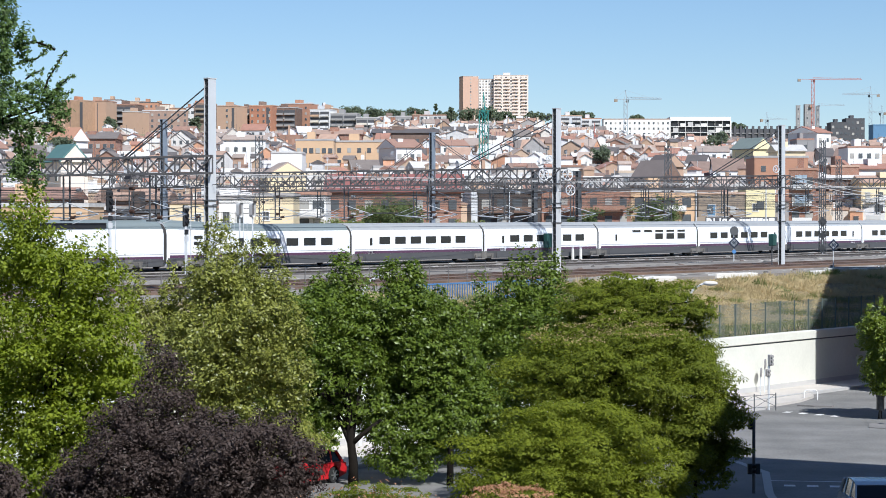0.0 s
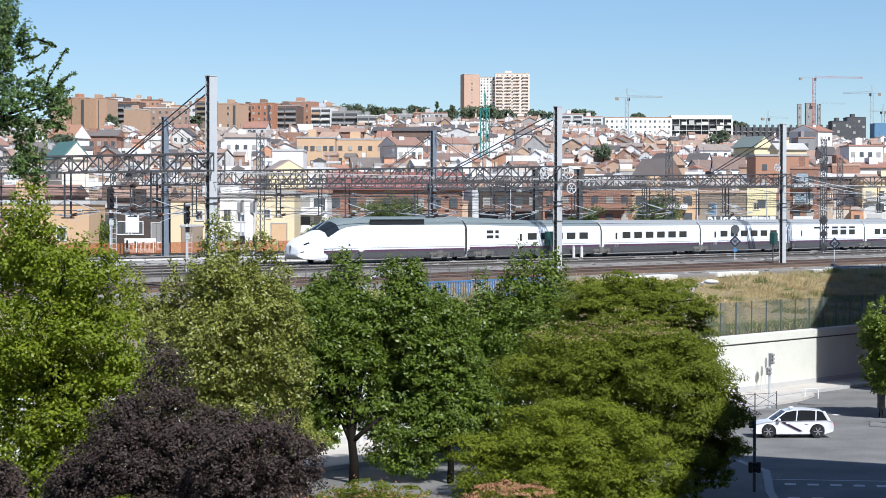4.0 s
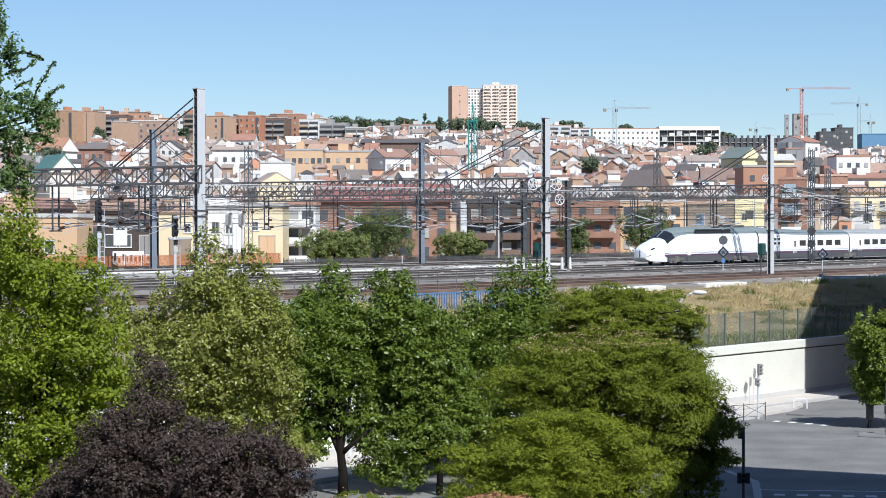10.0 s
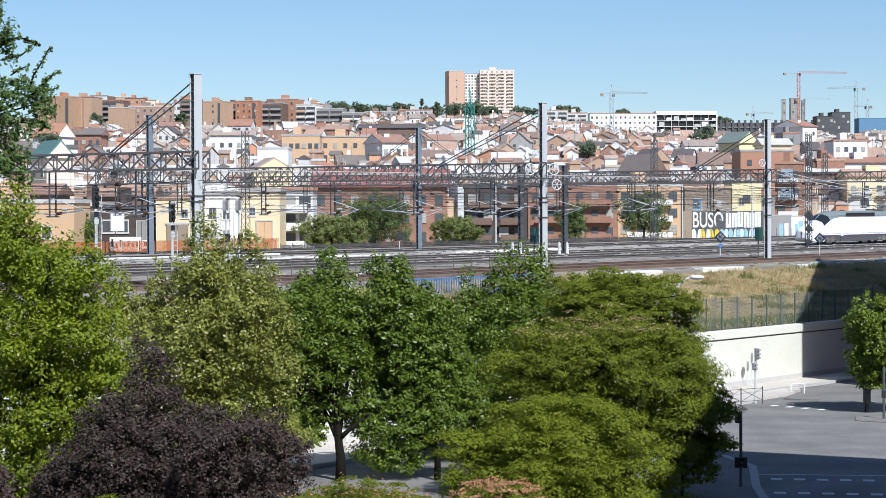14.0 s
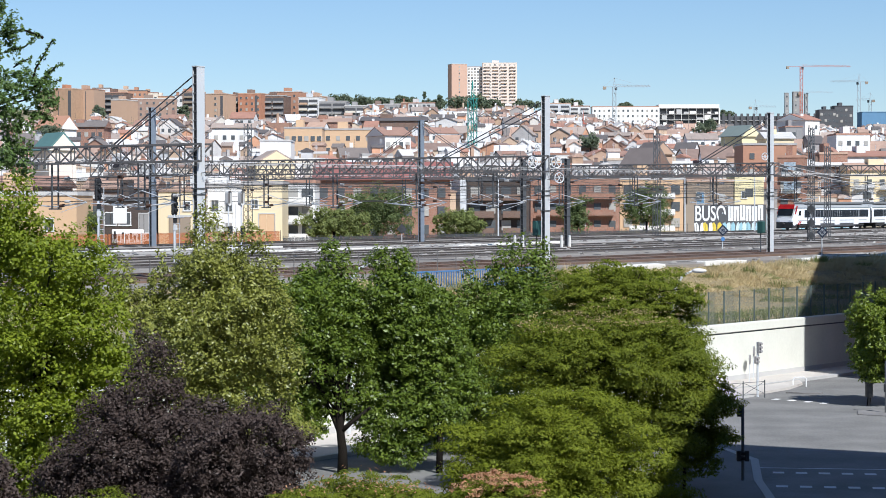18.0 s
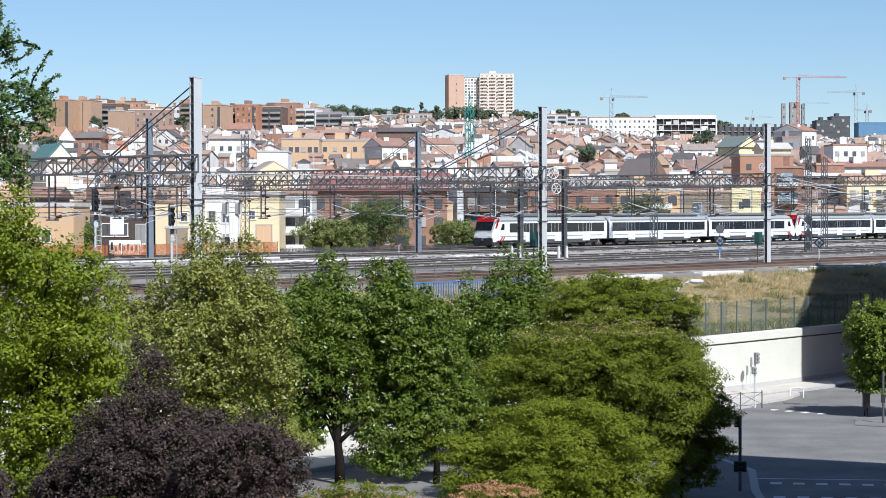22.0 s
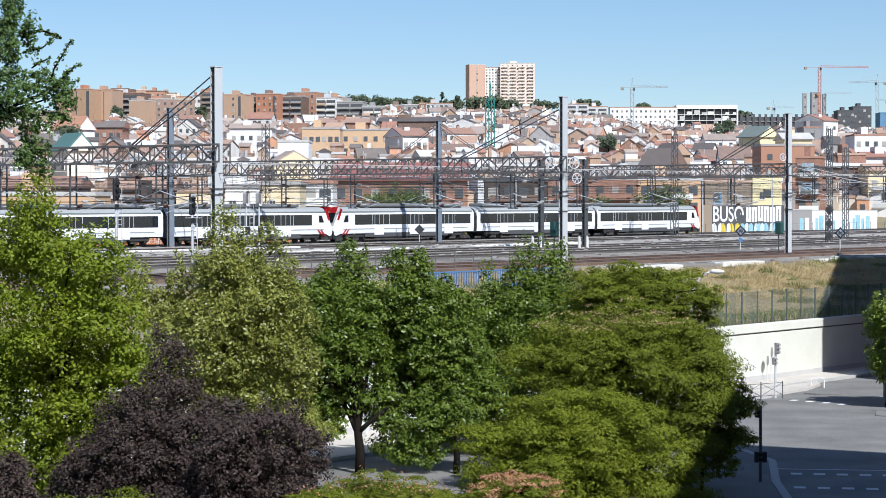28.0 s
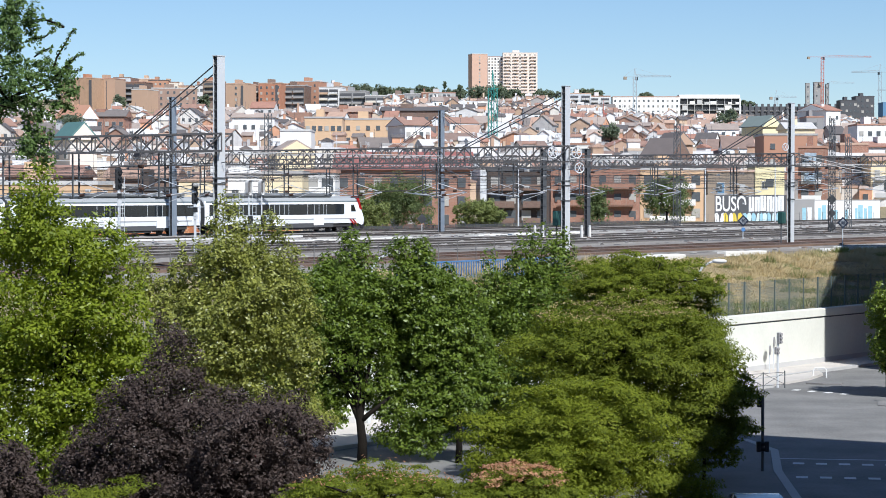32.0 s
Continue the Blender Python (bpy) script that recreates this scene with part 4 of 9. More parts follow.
post_fence("track_fence", 60, 118, 83.0, 5.4, 1.7, 1.95, M_TRUSS, "thin pale posts with wire along the tracks")
post_fence("netting_fence", 138, 186, 161.0, 5.4, 1.6, 2.4, M_RAIL, "rust-orange netting fence beyond the tracks", M_ORANGE_NET)
post_fence("dark_fence", 187, 268, 161.5, 5.4, 0.95, 2.0, M_STEEL_DARK, "low dark mesh fence beyond the tracks", M_STEEL_DARK, (0.15, 0.8))
post_fence("dark_fence", 268, 420, 163.5, 5.4, 1.5, 2.5, M_STEEL_DARK, "thin dark fence before the painted wall", None)


def blue_railing():
    t = empty("bridge_railing", rpose(97, 77.0, 4.95))
    L = 17
    bm = bmesh.new()
    box(bm, 0, -0.12, -1.6, L, 0.12, -0.05)
    part("parapet", bm, M_CONC_WHITE, t)
    bm = bmesh.new()
    box(bm, 0, -0.16, -0.05, L, 0.14, 0.3)
    part("kick_panel", bm, M_BLUE, t, "blue painted lower panel")
    bm = bmesh.new()
    box(bm, 0, -0.05, 1.12, L, 0.05, 1.2)
    part("top_rail", bm, M_BLUE, t)
    bar = bmesh.new()
    box(bar, -0.025, -0.02, 0.3, 0.025, 0.02, 1.12)
    bar = mesh_of(bar, "bar", M_BLUE)
    for i in range(int(L / 0.24)):
        part("bar", bar, None, t, m=pose(0.1 + i * 0.24, 0, 0))
    tagged(t, "blue and grey steel railing on a pale parapet", "railing")


blue_railing()


def cable_trough(s, p, n, label="pale concrete cable trough beside the track"):
    t = empty("cable_trough", rpose(s, p, 5.58))
    lid = bevbox(0.02, -0.35, 0, 1.96, 0.35, 0.32, 0.03)
    lid = mesh_of(lid, "slab", M_CONC_WHITE)
    rng = random.Random(int(s))
    for i in range(n):
        part("slab", lid, None, t, m=pose(i * 2.0, rng.uniform(-0.1, 0.1), rng.uniform(0, 0.08), 0, 0, rng.uniform(-3, 3)))
    tagged(t, label, "cable trough", "cable troughs")


cable_trough(142, 127.0, 10)
cable_trough(128, 138.5, 16)
cable_trough(175, 129.0, 9)


def scattered_stones():
    """Pale stones and rubbish lying along the pale strip."""
    rng = np.random.default_rng(3)
    bm = bmesh.new()
    for _ in range(1700):
        s, p = rng.uniform(90, 330), rng.choice([rng.uniform(126, 136), rng.uniform(97, 103), rng.uniform(82, 87), rng.uniform(115, 117)])
        c = rw(s, p, 5.62)
        r = (0.04 + 0.2 * rng.random() ** 3) * (1.0 if p > 110 else 0.5)
        v = [bm.verts.new(c + Vector((rng.normal() * r, rng.normal() * r, 0.0 if k < 3 else 0.7 * r))) for k in range(4)]
        for q in ((0, 1, 3), (1, 2, 3), (2, 0, 3)):
            bm.faces.new([v[i] for i in q])
    tagged(part("loose_stones", bm, M_CONC_WHITE), "pale loose stones on the ballast", "stones", kind="stuff")


scattered_stones()


def ballast_heaps():
    """Low uneven heaps of ballast between the tracks, pale, grey, dark and rusty."""
    rng = np.random.default_rng(12)
    bands = ((97, 104, 1.0), (109.3, 110.7, 1.0), (114.7, 116.1, 1.0), (120.3, 121.3, 1.0), (125.2, 137, 3.0), (142.1, 142.9, 1.0), (147.4, 151.4, 1.4), (82, 86.5, 0.8))
    wt = np.array([q[2] for q in bands])
    bm = bmesh.new()
    for _ in range(4600):
        p0, p1, _w = bands[int(rng.choice(len(bands), p=wt / wt.sum()))]
        s, p = 70 + 360 * rng.random(), rng.uniform(p0, p1)
        L, W, H = 0.15 + 1.3 * rng.random() ** 3, 0.15 + 0.4 * rng.random(), 0.04 + 0.12 * rng.random() ** 2
        base = 5.64 if p < 90 else 5.76
        ring = [bm.verts.new(rw(s + L * math.cos(a) * rng.uniform(0.7, 1.1), p + W * math.sin(a) * rng.uniform(0.7, 1.1), base - 0.03)) for a in (2 * math.pi * k / 7 for k in range(7))]
        top = [bm.verts.new(v.co.lerp(rw(s, p, base), 0.55) + Vector((0, 0, H * rng.uniform(0.7, 1.2)))) for v in ring]
        bm.faces.new(top)
        for k in range(7):
            bm.faces.new((ring[k], ring[(k + 1) % 7], top[(k + 1) % 7], top[k]))
    bmesh.ops.recalc_face_normals(bm, faces=bm.faces[:])
    tagged(part("ballast_heaps", bm, M_HEAPS), "low heaps of pale and dark ballast between tracks", "ballast", kind="stuff")


ballast_heaps()


def kerb_channel():
    t = empty("concrete_channel", rpose(128, 81.2, 5.5))
    me = mesh_of(bevbox(0.03, -0.4, -0.1, 2.95, 0.4, 0.3, 0.05), "slab", M_CONC_WHITE)
    rng = random.Random(9)
    for i in range(40):
        if i in (0, 1, 4, 5, 9, 10, 11) or (12 < i and i % 5):
            part("slab", me, None, t, m=pose(i * 3.0, rng.uniform(-0.15, 0.15), rng.uniform(-0.12, 0.08), rng.uniform(-4, 4), 0, rng.uniform(-3, 3)))
    tagged(t, "pale concrete edge slabs at the top of the bank", "edging")


kerb_channel()


def grass(name, label, s0, s1, p0, p1, n, h, material, seed, patch=0.0):
    """Blades of grass over the bank."""
    rng = np.random.default_rng(seed)
    verts, faces = [], []
    k = 0
    while k < n:
        s, p = rng.uniform(s0, s1), rng.uniform(p0, p1)
        if patch and noise.noise((s * 0.22, p * 0.4, seed)) < patch:
            k += 0.2
            continue
        c = rw(s, p, ground_z(s, p) - 0.05)
        a = rng.uniform(0, math.pi)
        w, hh = 0.022 + 0.025 * rng.random(), h * (0.5 + rng.random())
        o = Vector((math.cos(a) * w, math.sin(a) * w, 0))
        tip = c + Vector((rng.normal() * 0.22, rng.normal() * 0.22, hh))
        i = len(verts)
        verts += [c - o, c + o, tip]
        faces.append((i, i + 1, i + 2))
        k += 1
    me = bpy.data.meshes.new(name)
    me.from_pydata(verts, [], faces)
    me.materials.append(material)
    tagged(new(name, me), label, "grass", kind="stuff")


grass("dry_grass", "straw-coloured dry grass on the bank", 84, 190, 63.8, 80.5, 100000, 0.15, M_DRYGRASS, 41)
grass("dry_grass", "tall straw-coloured grass along the crest of the bank", 84, 190, 72.5, 80.5, 36000, 0.34, M_DRYGRASS, 44, 0.22)
grass("green_weeds", "tufts of green weeds along the crest of the bank", 84, 190, 74.0, 80.5, 9000, 0.4, M_GREENGRASS, 45, 0.38)
grass("green_weeds", "green weeds among dry grass on the bank", 84, 190, 63.8, 73.0, 26000, 0.25, M_GREENGRASS, 42, 0.22)
grass("green_weeds", "weeds along the foot of the fence", 84, 170, 63.4, 65.5, 2500, 0.5, M_GREENGRASS, 43)

def tufts(name, label, n, blades, s0, s1, p0, p1, radius, h, material, seed):
    """Rounded tussocks of long grass, each a spray of blades from one root."""
    rng = np.random.default_rng(seed)
    verts, faces = [], []
    for _ in range(n):
        s, p = rng.uniform(s0, s1), p0 + (p1 - p0) * rng.random() ** 0.7
        r, hh = radius * (0.5 + rng.random()), h * (0.5 + rng.random())
        for _ in range(blades):
            a, f = rng.uniform(0, 2 * math.pi), rng.random() ** 0.5
            q = rw(s, p, ground_z(s, p) - 0.05) + Vector((math.cos(a), math.sin(a), 0)) * r * f * 0.7
            tip = q + Vector((math.cos(a) * r * f * 0.6, math.sin(a) * r * f * 0.6, hh * (1.05 - f * f * 0.8) * rng.uniform(0.6, 1.1)))
            o = Vector((-math.sin(a + 1.2), math.cos(a + 1.2), 0)) * (0.02 + 0.025 * rng.random())
            i = len(verts)
            verts += [q - o, q + o, tip]
            faces.append((i, i + 1, i + 2))
    me = bpy.data.meshes.new(name)
    me.from_pydata(verts, [], faces)
    me.materials.append(material)
    tagged(new(name, me), label, "grass", kind="stuff")


tufts("dry_tussocks", "rounded tussocks of straw-coloured grass on the bank", 260, 150, 92, 190, 66, 80.6, 1.1, 0.55, M_DRYGRASS, 51)
tufts("green_tussocks", "green and olive weeds in tussocks on the bank", 110, 130, 92, 190, 65, 80.6, 1.0, 0.5, M_GREENGRASS, 52)

# ---- street ----
def traffic_light(x, y, h, turn, heads, label, shell=M_BLACK, post=M_STEEL_DARK):
    """A pole with hooded signal heads (z, turn, lamps) fixed to its side."""
    t = empty("traffic_light", pose(x, y, 0.12, 0, 0, turn))
    bm = bmesh.new()
    strut(bm, (0, 0, -0.15), (0, 0, h), 0.06, 8)
    part("pole", bm, post, t)
    for z, a, n, dx in heads:
        hm = pose(dx, 0, z, 0, 0, a) @ Matrix.Scale(0.64, 4)
        b = bevbox(-0.15, -0.14, -0.3 * n, 0.15, 0.1, 0.0, 0.03)
        hd = part("signal_head", b, shell, t, m=hm)
        for k in range(n):
            bm = bmesh.new()
            disc(bm, (0, -0.22, -0.15 - 0.3 * k), (0, 1, 0), 0.12, 0.16, 12)
            part("hood", bm, shell, hd)
    tagged(t, label, "traffic light", "traffic lights")


traffic_light(16.8, 115, 2.75, -30, ((2.75, 70, 3, 0.08), (2.0, 70, 2, -0.08)), "grey traffic light pole with grey heads", P_GREY, M_GALV)
traffic_light(11.1, 79.6, 2.75, 0, ((2.7, 160, 2, -0.1), (1.1, 90, 2, -0.16), (1.1, -90, 2, 0.16)), "dark traffic light in the shade by the kerb")
traffic_light(21.6, 106, 2.4, 0, ((1.3, 180, 2, 0.0),), "low black traffic light under a street tree")


def round_sign(x, y, h, r, label):
    t = empty("round_sign", pose(x, y, 0.12, 0, 0, 70))
    bm = bmesh.new()
    strut(bm, (0, 0, -0.1), (0, 0, h), 0.03, 6)
    part("post", bm, M_GALV, t)
    bm = bmesh.new()
    disc(bm, (0, -0.04, h - r), (0, 1, 0), r, 0.03, 20)
    part("plate", bm, P_GREY, t)
    tagged(t, label, "road sign", "road signs")


round_sign(17.45, 122.6, 1.55, 0.26, "small round grey road sign seen from behind")
round_sign(17.95, 124.5, 1.9, 0.28, "small round grey road sign near the wall")


def guard_rail(a, b, n, label):
    """A pedestrian railing of crossed bars between posts."""
    a, b = Vector(a), Vector(b)
    d = b - a
    t = empty("guard_rail", Matrix.Translation(a) @ Matrix.Rotation(math.atan2(d.y, d.x), 4, "Z"))
    L = d.length
    for i in range(n + 1):
        bm = bmesh.new()
        strut(bm, (L * i / n, 0, 0), (L * i / n, 0, 0.9), 0.03, 6)
        part("post", bm, M_STEEL_DARK, t)
    for i in range(n):
        x0, x1 = L * i / n, L * (i + 1) / n
        for q in (((x0, 0.82), (x1, 0.82)), ((x0, 0.2), (x1, 0.2)), ((x0, 0.2), (x1, 0.82)), ((x0, 0.82), (x1, 0.2))):
            bm = bmesh.new()
            strut(bm, (q[0][0], 0, q[0][1]), (q[1][0], 0, q[1][1]), 0.013, 5)
            part("bar", bm, M_STEEL_DARK, t)
    tagged(t, label, "railing")


guard_rail((12.0, 109.5, 0.15), (16.9, 113.2, 0.15), 4, "grey pedestrian guard rail with crossed bars")


def hoop(x, y, w, h, turn, label):
    t = empty("hoop_barrier", pose(x, y, 0.1, 0, 0, turn))
    bm = bmesh.new()
    tube(bm, [(0, 0, -0.1), (0, 0, h - 0.1), (0.1, 0, h), (w - 0.1, 0, h), (w, 0, h - 0.1), (w, 0, -0.1)], [0.04] * 6, 7)
    part("tube", bm, M_PAINT_LINE, t)
    tagged(t, label, "barrier")


hoop(19.6, 121.0, 0.75, 0.45, 10, "white steel hoop barrier on paving")


def road_mark(x, y, w, d, turn, label="white painted road dash"):
    bm = bmesh.new()
    box(bm, -w / 2, -d / 2, 0, w / 2, d / 2, 0.006)
    ob = part("road_marking", bm, M_PAINT_LINE, m=pose(x, y, 0.022, 0, 0, turn))
    tagged(ob, label, "road marking", "road markings")


for i in range(6):
    road_mark(12.9 + 0.83 * i, 82.9 - 0.14 * i, 0.42, 0.5, -8)
    road_mark(12.4 + 0.83 * i, 78.9 - 0.14 * i, 0.42, 0.5, -8)
road_mark(15.4, 84.0, 6.2, 0.12, -8, "long thin white painted stop line")
for i in range(4):
    road_mark(17.55 + 0.68 * i, 113.6 - 0.75 * i, 0.34, 0.55, -30)
sheet("traffic_island", [(18.6, 117.2), (19.4, 116.6), (20.3, 116.4), (20.5, 116.9), (19.6, 117.4), (18.8, 117.6)], 0.0, 0.10, M_PAVE_DARKENED, "low kerbed traffic island", "traffic island")
sheet("traffic_island", [(20.1, 105.2), (24.0, 102.6), (25.0, 104.4), (21.4, 107.6), (20.5, 107.2)], 0.0, 0.06, M_PAVE_DARKENED, "kerbed corner with a street tree", "traffic island")


def street_lamp(x, y, top, arm, turn, label):
    """A tapered column with a curved arm and a flat lantern."""
    t = empty("street_lamp", pose(x, y, 0.0, 0, 0, turn))
    bm = bmesh.new()
    tube(bm, [(0, 0, -0.1), (0, 0, top - 1.4), (arm * 0.12, 0, top - 0.7), (arm * 0.4, 0, top - 0.22), (arm * 0.75, 0, top - 0.06)], [0.1, 0.075, 0.06, 0.05, 0.045], 8)
    part("column", bm, M_GALV, t)
    bm = bmesh.new()
    rings = []
    for x0, w, z0, z1 in ((arm * 0.72, 0.05, -0.10, 0.0), (arm * 0.82, 0.14, -0.14, 0.05), (arm, 0.17, -0.16, 0.06), (arm * 1.18, 0.14, -0.13, 0.03), (arm * 1.25, 0.05, -0.09, -0.02)):
        rings.append([(x0, w * math.cos(a), top + (z0 + z1) / 2 + (z1 - z0) / 2 * math.sin(a)) for a in [2 * math.pi * k / 10 for k in range(10)]])
    loft(bm, rings)
    part("lantern", bm, M_CONC_WHITE, t, "pale oval lantern", smooth=True)
    tagged(t, label, "street lamp", "street lamps")


street_lamp(10.25, 95, 7.22, 1.15, 0, "grey street lamp with curved arm and oval lantern")
street_lamp(-3.6, 96, 7.5, 1.2, 0, "grey street lamp behind the trees")


def kerb_post(x, y, h, label):
    t = empty("kerb_post", pose(x, y, 0.0))
    bm = bmesh.new()
    strut(bm, (0, 0, -0.1), (0, 0, h), 0.07, 8)
    part("shaft", bm, M_GALV, t)
    bm = bmesh.new()
    strut(bm, (0, 0, h + 0.003), (0, 0, h + 0.05), 0.08, 8)
    part("cap", bm, M_GALV, t)
    tagged(t, label, "post")


kerb_post(-0.42, 86.5, 2.2, "slim grey steel post by the kerb")


def slab_of(profile, rows):
    """A body from one side outline: rows of (y, inset) carry the outline across the width, drawn in towards its middle."""
    bm = bmesh.new()
    cx = sum(q[0] for q in profile) / len(profile)
    rings = [[bm.verts.new((cx + (x - cx) * (1 - k * 0.5), y, z - (z - 0.5) * k * (0.35 if z > 0.5 else 0))) for x, z in profile] for y, k in rows]
    n = len(profile)
    for r0, r1 in zip(rings, rings[1:]):
        for i in range(n):
            bm.faces.new((r0[i], r0[(i + 1) % n], r1[(i + 1) % n], r1[i]))
    bm.faces.new(rings[0][::-1])
    bm.faces.new(rings[-1])
    bmesh.ops.recalc_face_normals(bm, faces=bm.faces[:])
    for e in bm.edges:
        e.smooth = e.calc_face_angle(0.0) < radians(40)
    return bm


def car(name, label, L, W, H, paint, suv=False):
    """A car facing +x, wheels on z = 0: arched body, tapering glasshouse, roof, wheels, lamps, mirrors."""
    t = empty(name, pose(0, 0, 0))
    r = L * (0.088 if suv else 0.08)
    lo, belt = r * 0.62, H * (0.60 if suv else 0.585)
    ax = (-L * 0.295, L * 0.315)
    prof = [(-L * 0.49, lo + 0.12)]
    for x in ax:
        prof += [(x + (r * 1.2) * math.cos(a), max(lo, r + (r * 1.2) * math.sin(a))) for a in (math.pi * (1.12 - 1.24 * k / 9) for k in range(10))]
    prof += [(L * 0.47, lo + 0.02), (L * 0.5, lo + 0.14), (L * 0.495, belt * 0.72), (L * 0.465, belt * 0.84), (L * 0.36, belt * 0.94), (L * 0.24, belt * 1.02), (-L * 0.2, belt * 1.05), (-L * 0.42, belt * 1.06), (-L * 0.485, belt * 0.98), (-L * 0.5, belt * 0.7)]
    bm = slab_of(prof, ((-W / 2 + 0.03, 0.06), (-W / 2, 0.015), (-W * 0.44, 0.0), (W * 0.44, 0.0), (W / 2, 0.015), (W / 2 - 0.03, 0.06)))
    part("body", bm, paint, t, smooth=True)
    # glasshouse, roof and pillars
    tail = -L * (0.47 if suv else 0.455)
    z0, z1 = belt * 1.0, H
    glass = [(L * 0.25, z0), (L * 0.09, z1 - 0.1), (L * 0.0, z1 - 0.035), (-L * 0.2, z1 - 0.03), (tail + 0.42, z1 - 0.07), (tail + 0.16, z1 - 0.26), (tail, z0)]

    def side(y0, y1, pts):
        return [[(x, s * (y0 + (y1 - y0) * (z - z0) / (z1 - z0)), z) for x, z in pts] for s in (-1, 1)]
    bm = bmesh.new()
    rings = side(W * 0.455, W * 0.37, glass)
    va, vb = ([bm.verts.new(q) for q in ring] for ring in rings)
    for i in range(len(glass) - 1):
        bm.faces.new((va[i], va[i + 1], vb[i + 1], vb[i]))
    bm.faces.new(va)
    bm.faces.new(vb[::-1])
    bmesh.ops.recalc_face_normals(bm, faces=bm.faces[:])
    part("windows", bm, M_CARGLASS, t, "dark car windows")
    bm = bmesh.new()
    rings = side(W * 0.465, W * 0.385, [(L * 0.095, z1 - 0.09), (L * 0.0, z1 - 0.02), (-L * 0.1, z1), (-L * 0.22, z1 - 0.008), (tail + 0.44, z1 - 0.045), (tail + 0.24, z1 - 0.1)])
    va, vb = ([bm.verts.new(q) for q in ring] for ring in rings)
    for i in range(5):
        bm.faces.new((va[i], va[i + 1], vb[i + 1], vb[i]))
    bmesh.ops.recalc_face_normals(bm, faces=bm.faces[:])
    bmesh.ops.solidify(bm, geom=bm.faces[:], thickness=0.03)
    part("roof", bm, paint, t)
    for s in (-1, 1):
        for (xa, za), (xb, zb), q in (((L * 0.255, z0), (L * 0.092, z1 - 0.09), 0.03), ((-L * 0.03, z0), (-L * 0.05, z1 - 0.03), 0.03), ((-L * 0.27, z0), (-L * 0.28, z1 - 0.05), 0.035), ((tail + 0.05, z0), (tail + 0.3, z1 - 0.1), 0.07)):
            bm = bmesh.new()
            ya, yb = (W * 0.46 - W * 0.085 * (z - z0) / (z1 - z0) for z in (za, zb))
            strut(bm, (xa, s * ya, za), (xb, s * yb, zb), q, 6)
            part("pillar", bm, paint, t)
        part("mirror", bevbox(L * 0.17, min(s * W * 0.49, s * (W * 0.49 + 0.17)), belt + 0.03, L * 0.17 + 0.13, max(s * W * 0.49, s * (W * 0.49 + 0.17)), belt + 0.15, 0.03), paint, t)
        part("headlight", bevbox(L * 0.43, min(s * W * 0.27, s * W * 0.475), belt * 0.68, L * 0.492, max(s * W * 0.27, s * W * 0.475), belt * 0.84, 0.03), M_HEADLIGHT, t)
        part("tail_light", bevbox(-L * 0.503, min(s * W * 0.28, s * W * 0.478), belt * 0.72, -L * 0.45, max(s * W * 0.28, s * W * 0.478), belt * 0.92, 0.03), M_REDLIGHT, t)
        for x in (-L * 0.16, L * 0.08):
            part("door_handle", bevbox(x - 0.07, min(s * (W * 0.5 - 0.01), s * (W * 0.5 + 0.02)), belt * 0.86, x + 0.07, max(s * (W * 0.5 - 0.01), s * (W * 0.5 + 0.02)), belt * 0.9, 0.008), paint, t)
        bm = bmesh.new()
        box(bm, ax[0] + r * 1.25, min(s * W * 0.47, s * W * 0.497), lo - 0.01, ax[1] - r * 1.25, max(s * W * 0.47, s * W * 0.497), lo + 0.07)
        part("sill", bm, M_BLACK if suv else paint, t)
        for x in ax:
            bm = bmesh.new()
            disc(bm, (0, 0, 0), (0, 1, 0), r, 0.2, 24)
            disc(bm, (0, s * 0.101, 0), (0, 1, 0), r * 0.93, 0.02, 24)
            wh = part("wheel", bm, M_RUBBER, t, m=pose(x, s * (W / 2 - 0.11), r))
            bm = bmesh.new()
            for k in range(6):
                c, q = math.cos(math.pi * k / 3), math.sin(math.pi * k / 3)
                strut(bm, (0, s * 0.118, 0), (c * r * 0.66, s * 0.118, q * r * 0.66), 0.03, 4)
            disc(bm, (0, s * 0.108, 0), (0, 1, 0), r * 0.2, 0.03, 12)
            part("rim", bm, M_ALU, wh)
    part("grille", bevbox(L * 0.47, -W * 0.22, belt * 0.52, L * 0.502, W * 0.22, belt * 0.68, 0.02), M_BLACK, t)
    tagged(t, label, "car", "cars")
    return t


CAR_WHITE = car("car", "white taxi with a dark red diagonal door stripe", 3.65, 1.55, 1.26, M_CAR_WHITE)
for s in (-1, 1):
    bm = bmesh.new()
    bm.faces.new([bm.verts.new((x, s * 0.785, z)) for x, z in ((0.62, 0.74), (0.44, 0.74), (-0.42, 0.3), (-0.24, 0.3))])
    bmesh.ops.solidify(bm, geom=bm.faces[:], thickness=0.012)
    part("door_stripe", bm, M_PURPLE, CAR_WHITE, "dark red diagonal stripe")
part("roof_sign", bevbox(-0.08, -0.2, 1.262, 0.1, 0.2, 1.36, 0.02), M_CAR_WHITE, CAR_WHITE, "small white taxi sign")
CAR_DARK = car("car", "dark blue sport utility car driving past", 3.65, 1.55, 1.26, M_CAR_DARK, True)
CAR_RED = car("car", "red car driving away along the wall", 3.65, 1.55, 1.26, M_CAR_RED)
CAR_SILVER = car("car", "silver car rolling up to the junction", 4.1, 1.7, 1.42, M_CAR_SILVER)
CAR_PARKED = car("car", "silver-blue car parked in the shade", 4.2, 1.7, 1.45, M_CAR_SILVER)
CAR_PARKED.matrix_world = pose(8.75, 64.2, 0.02, 0, 0, 90)

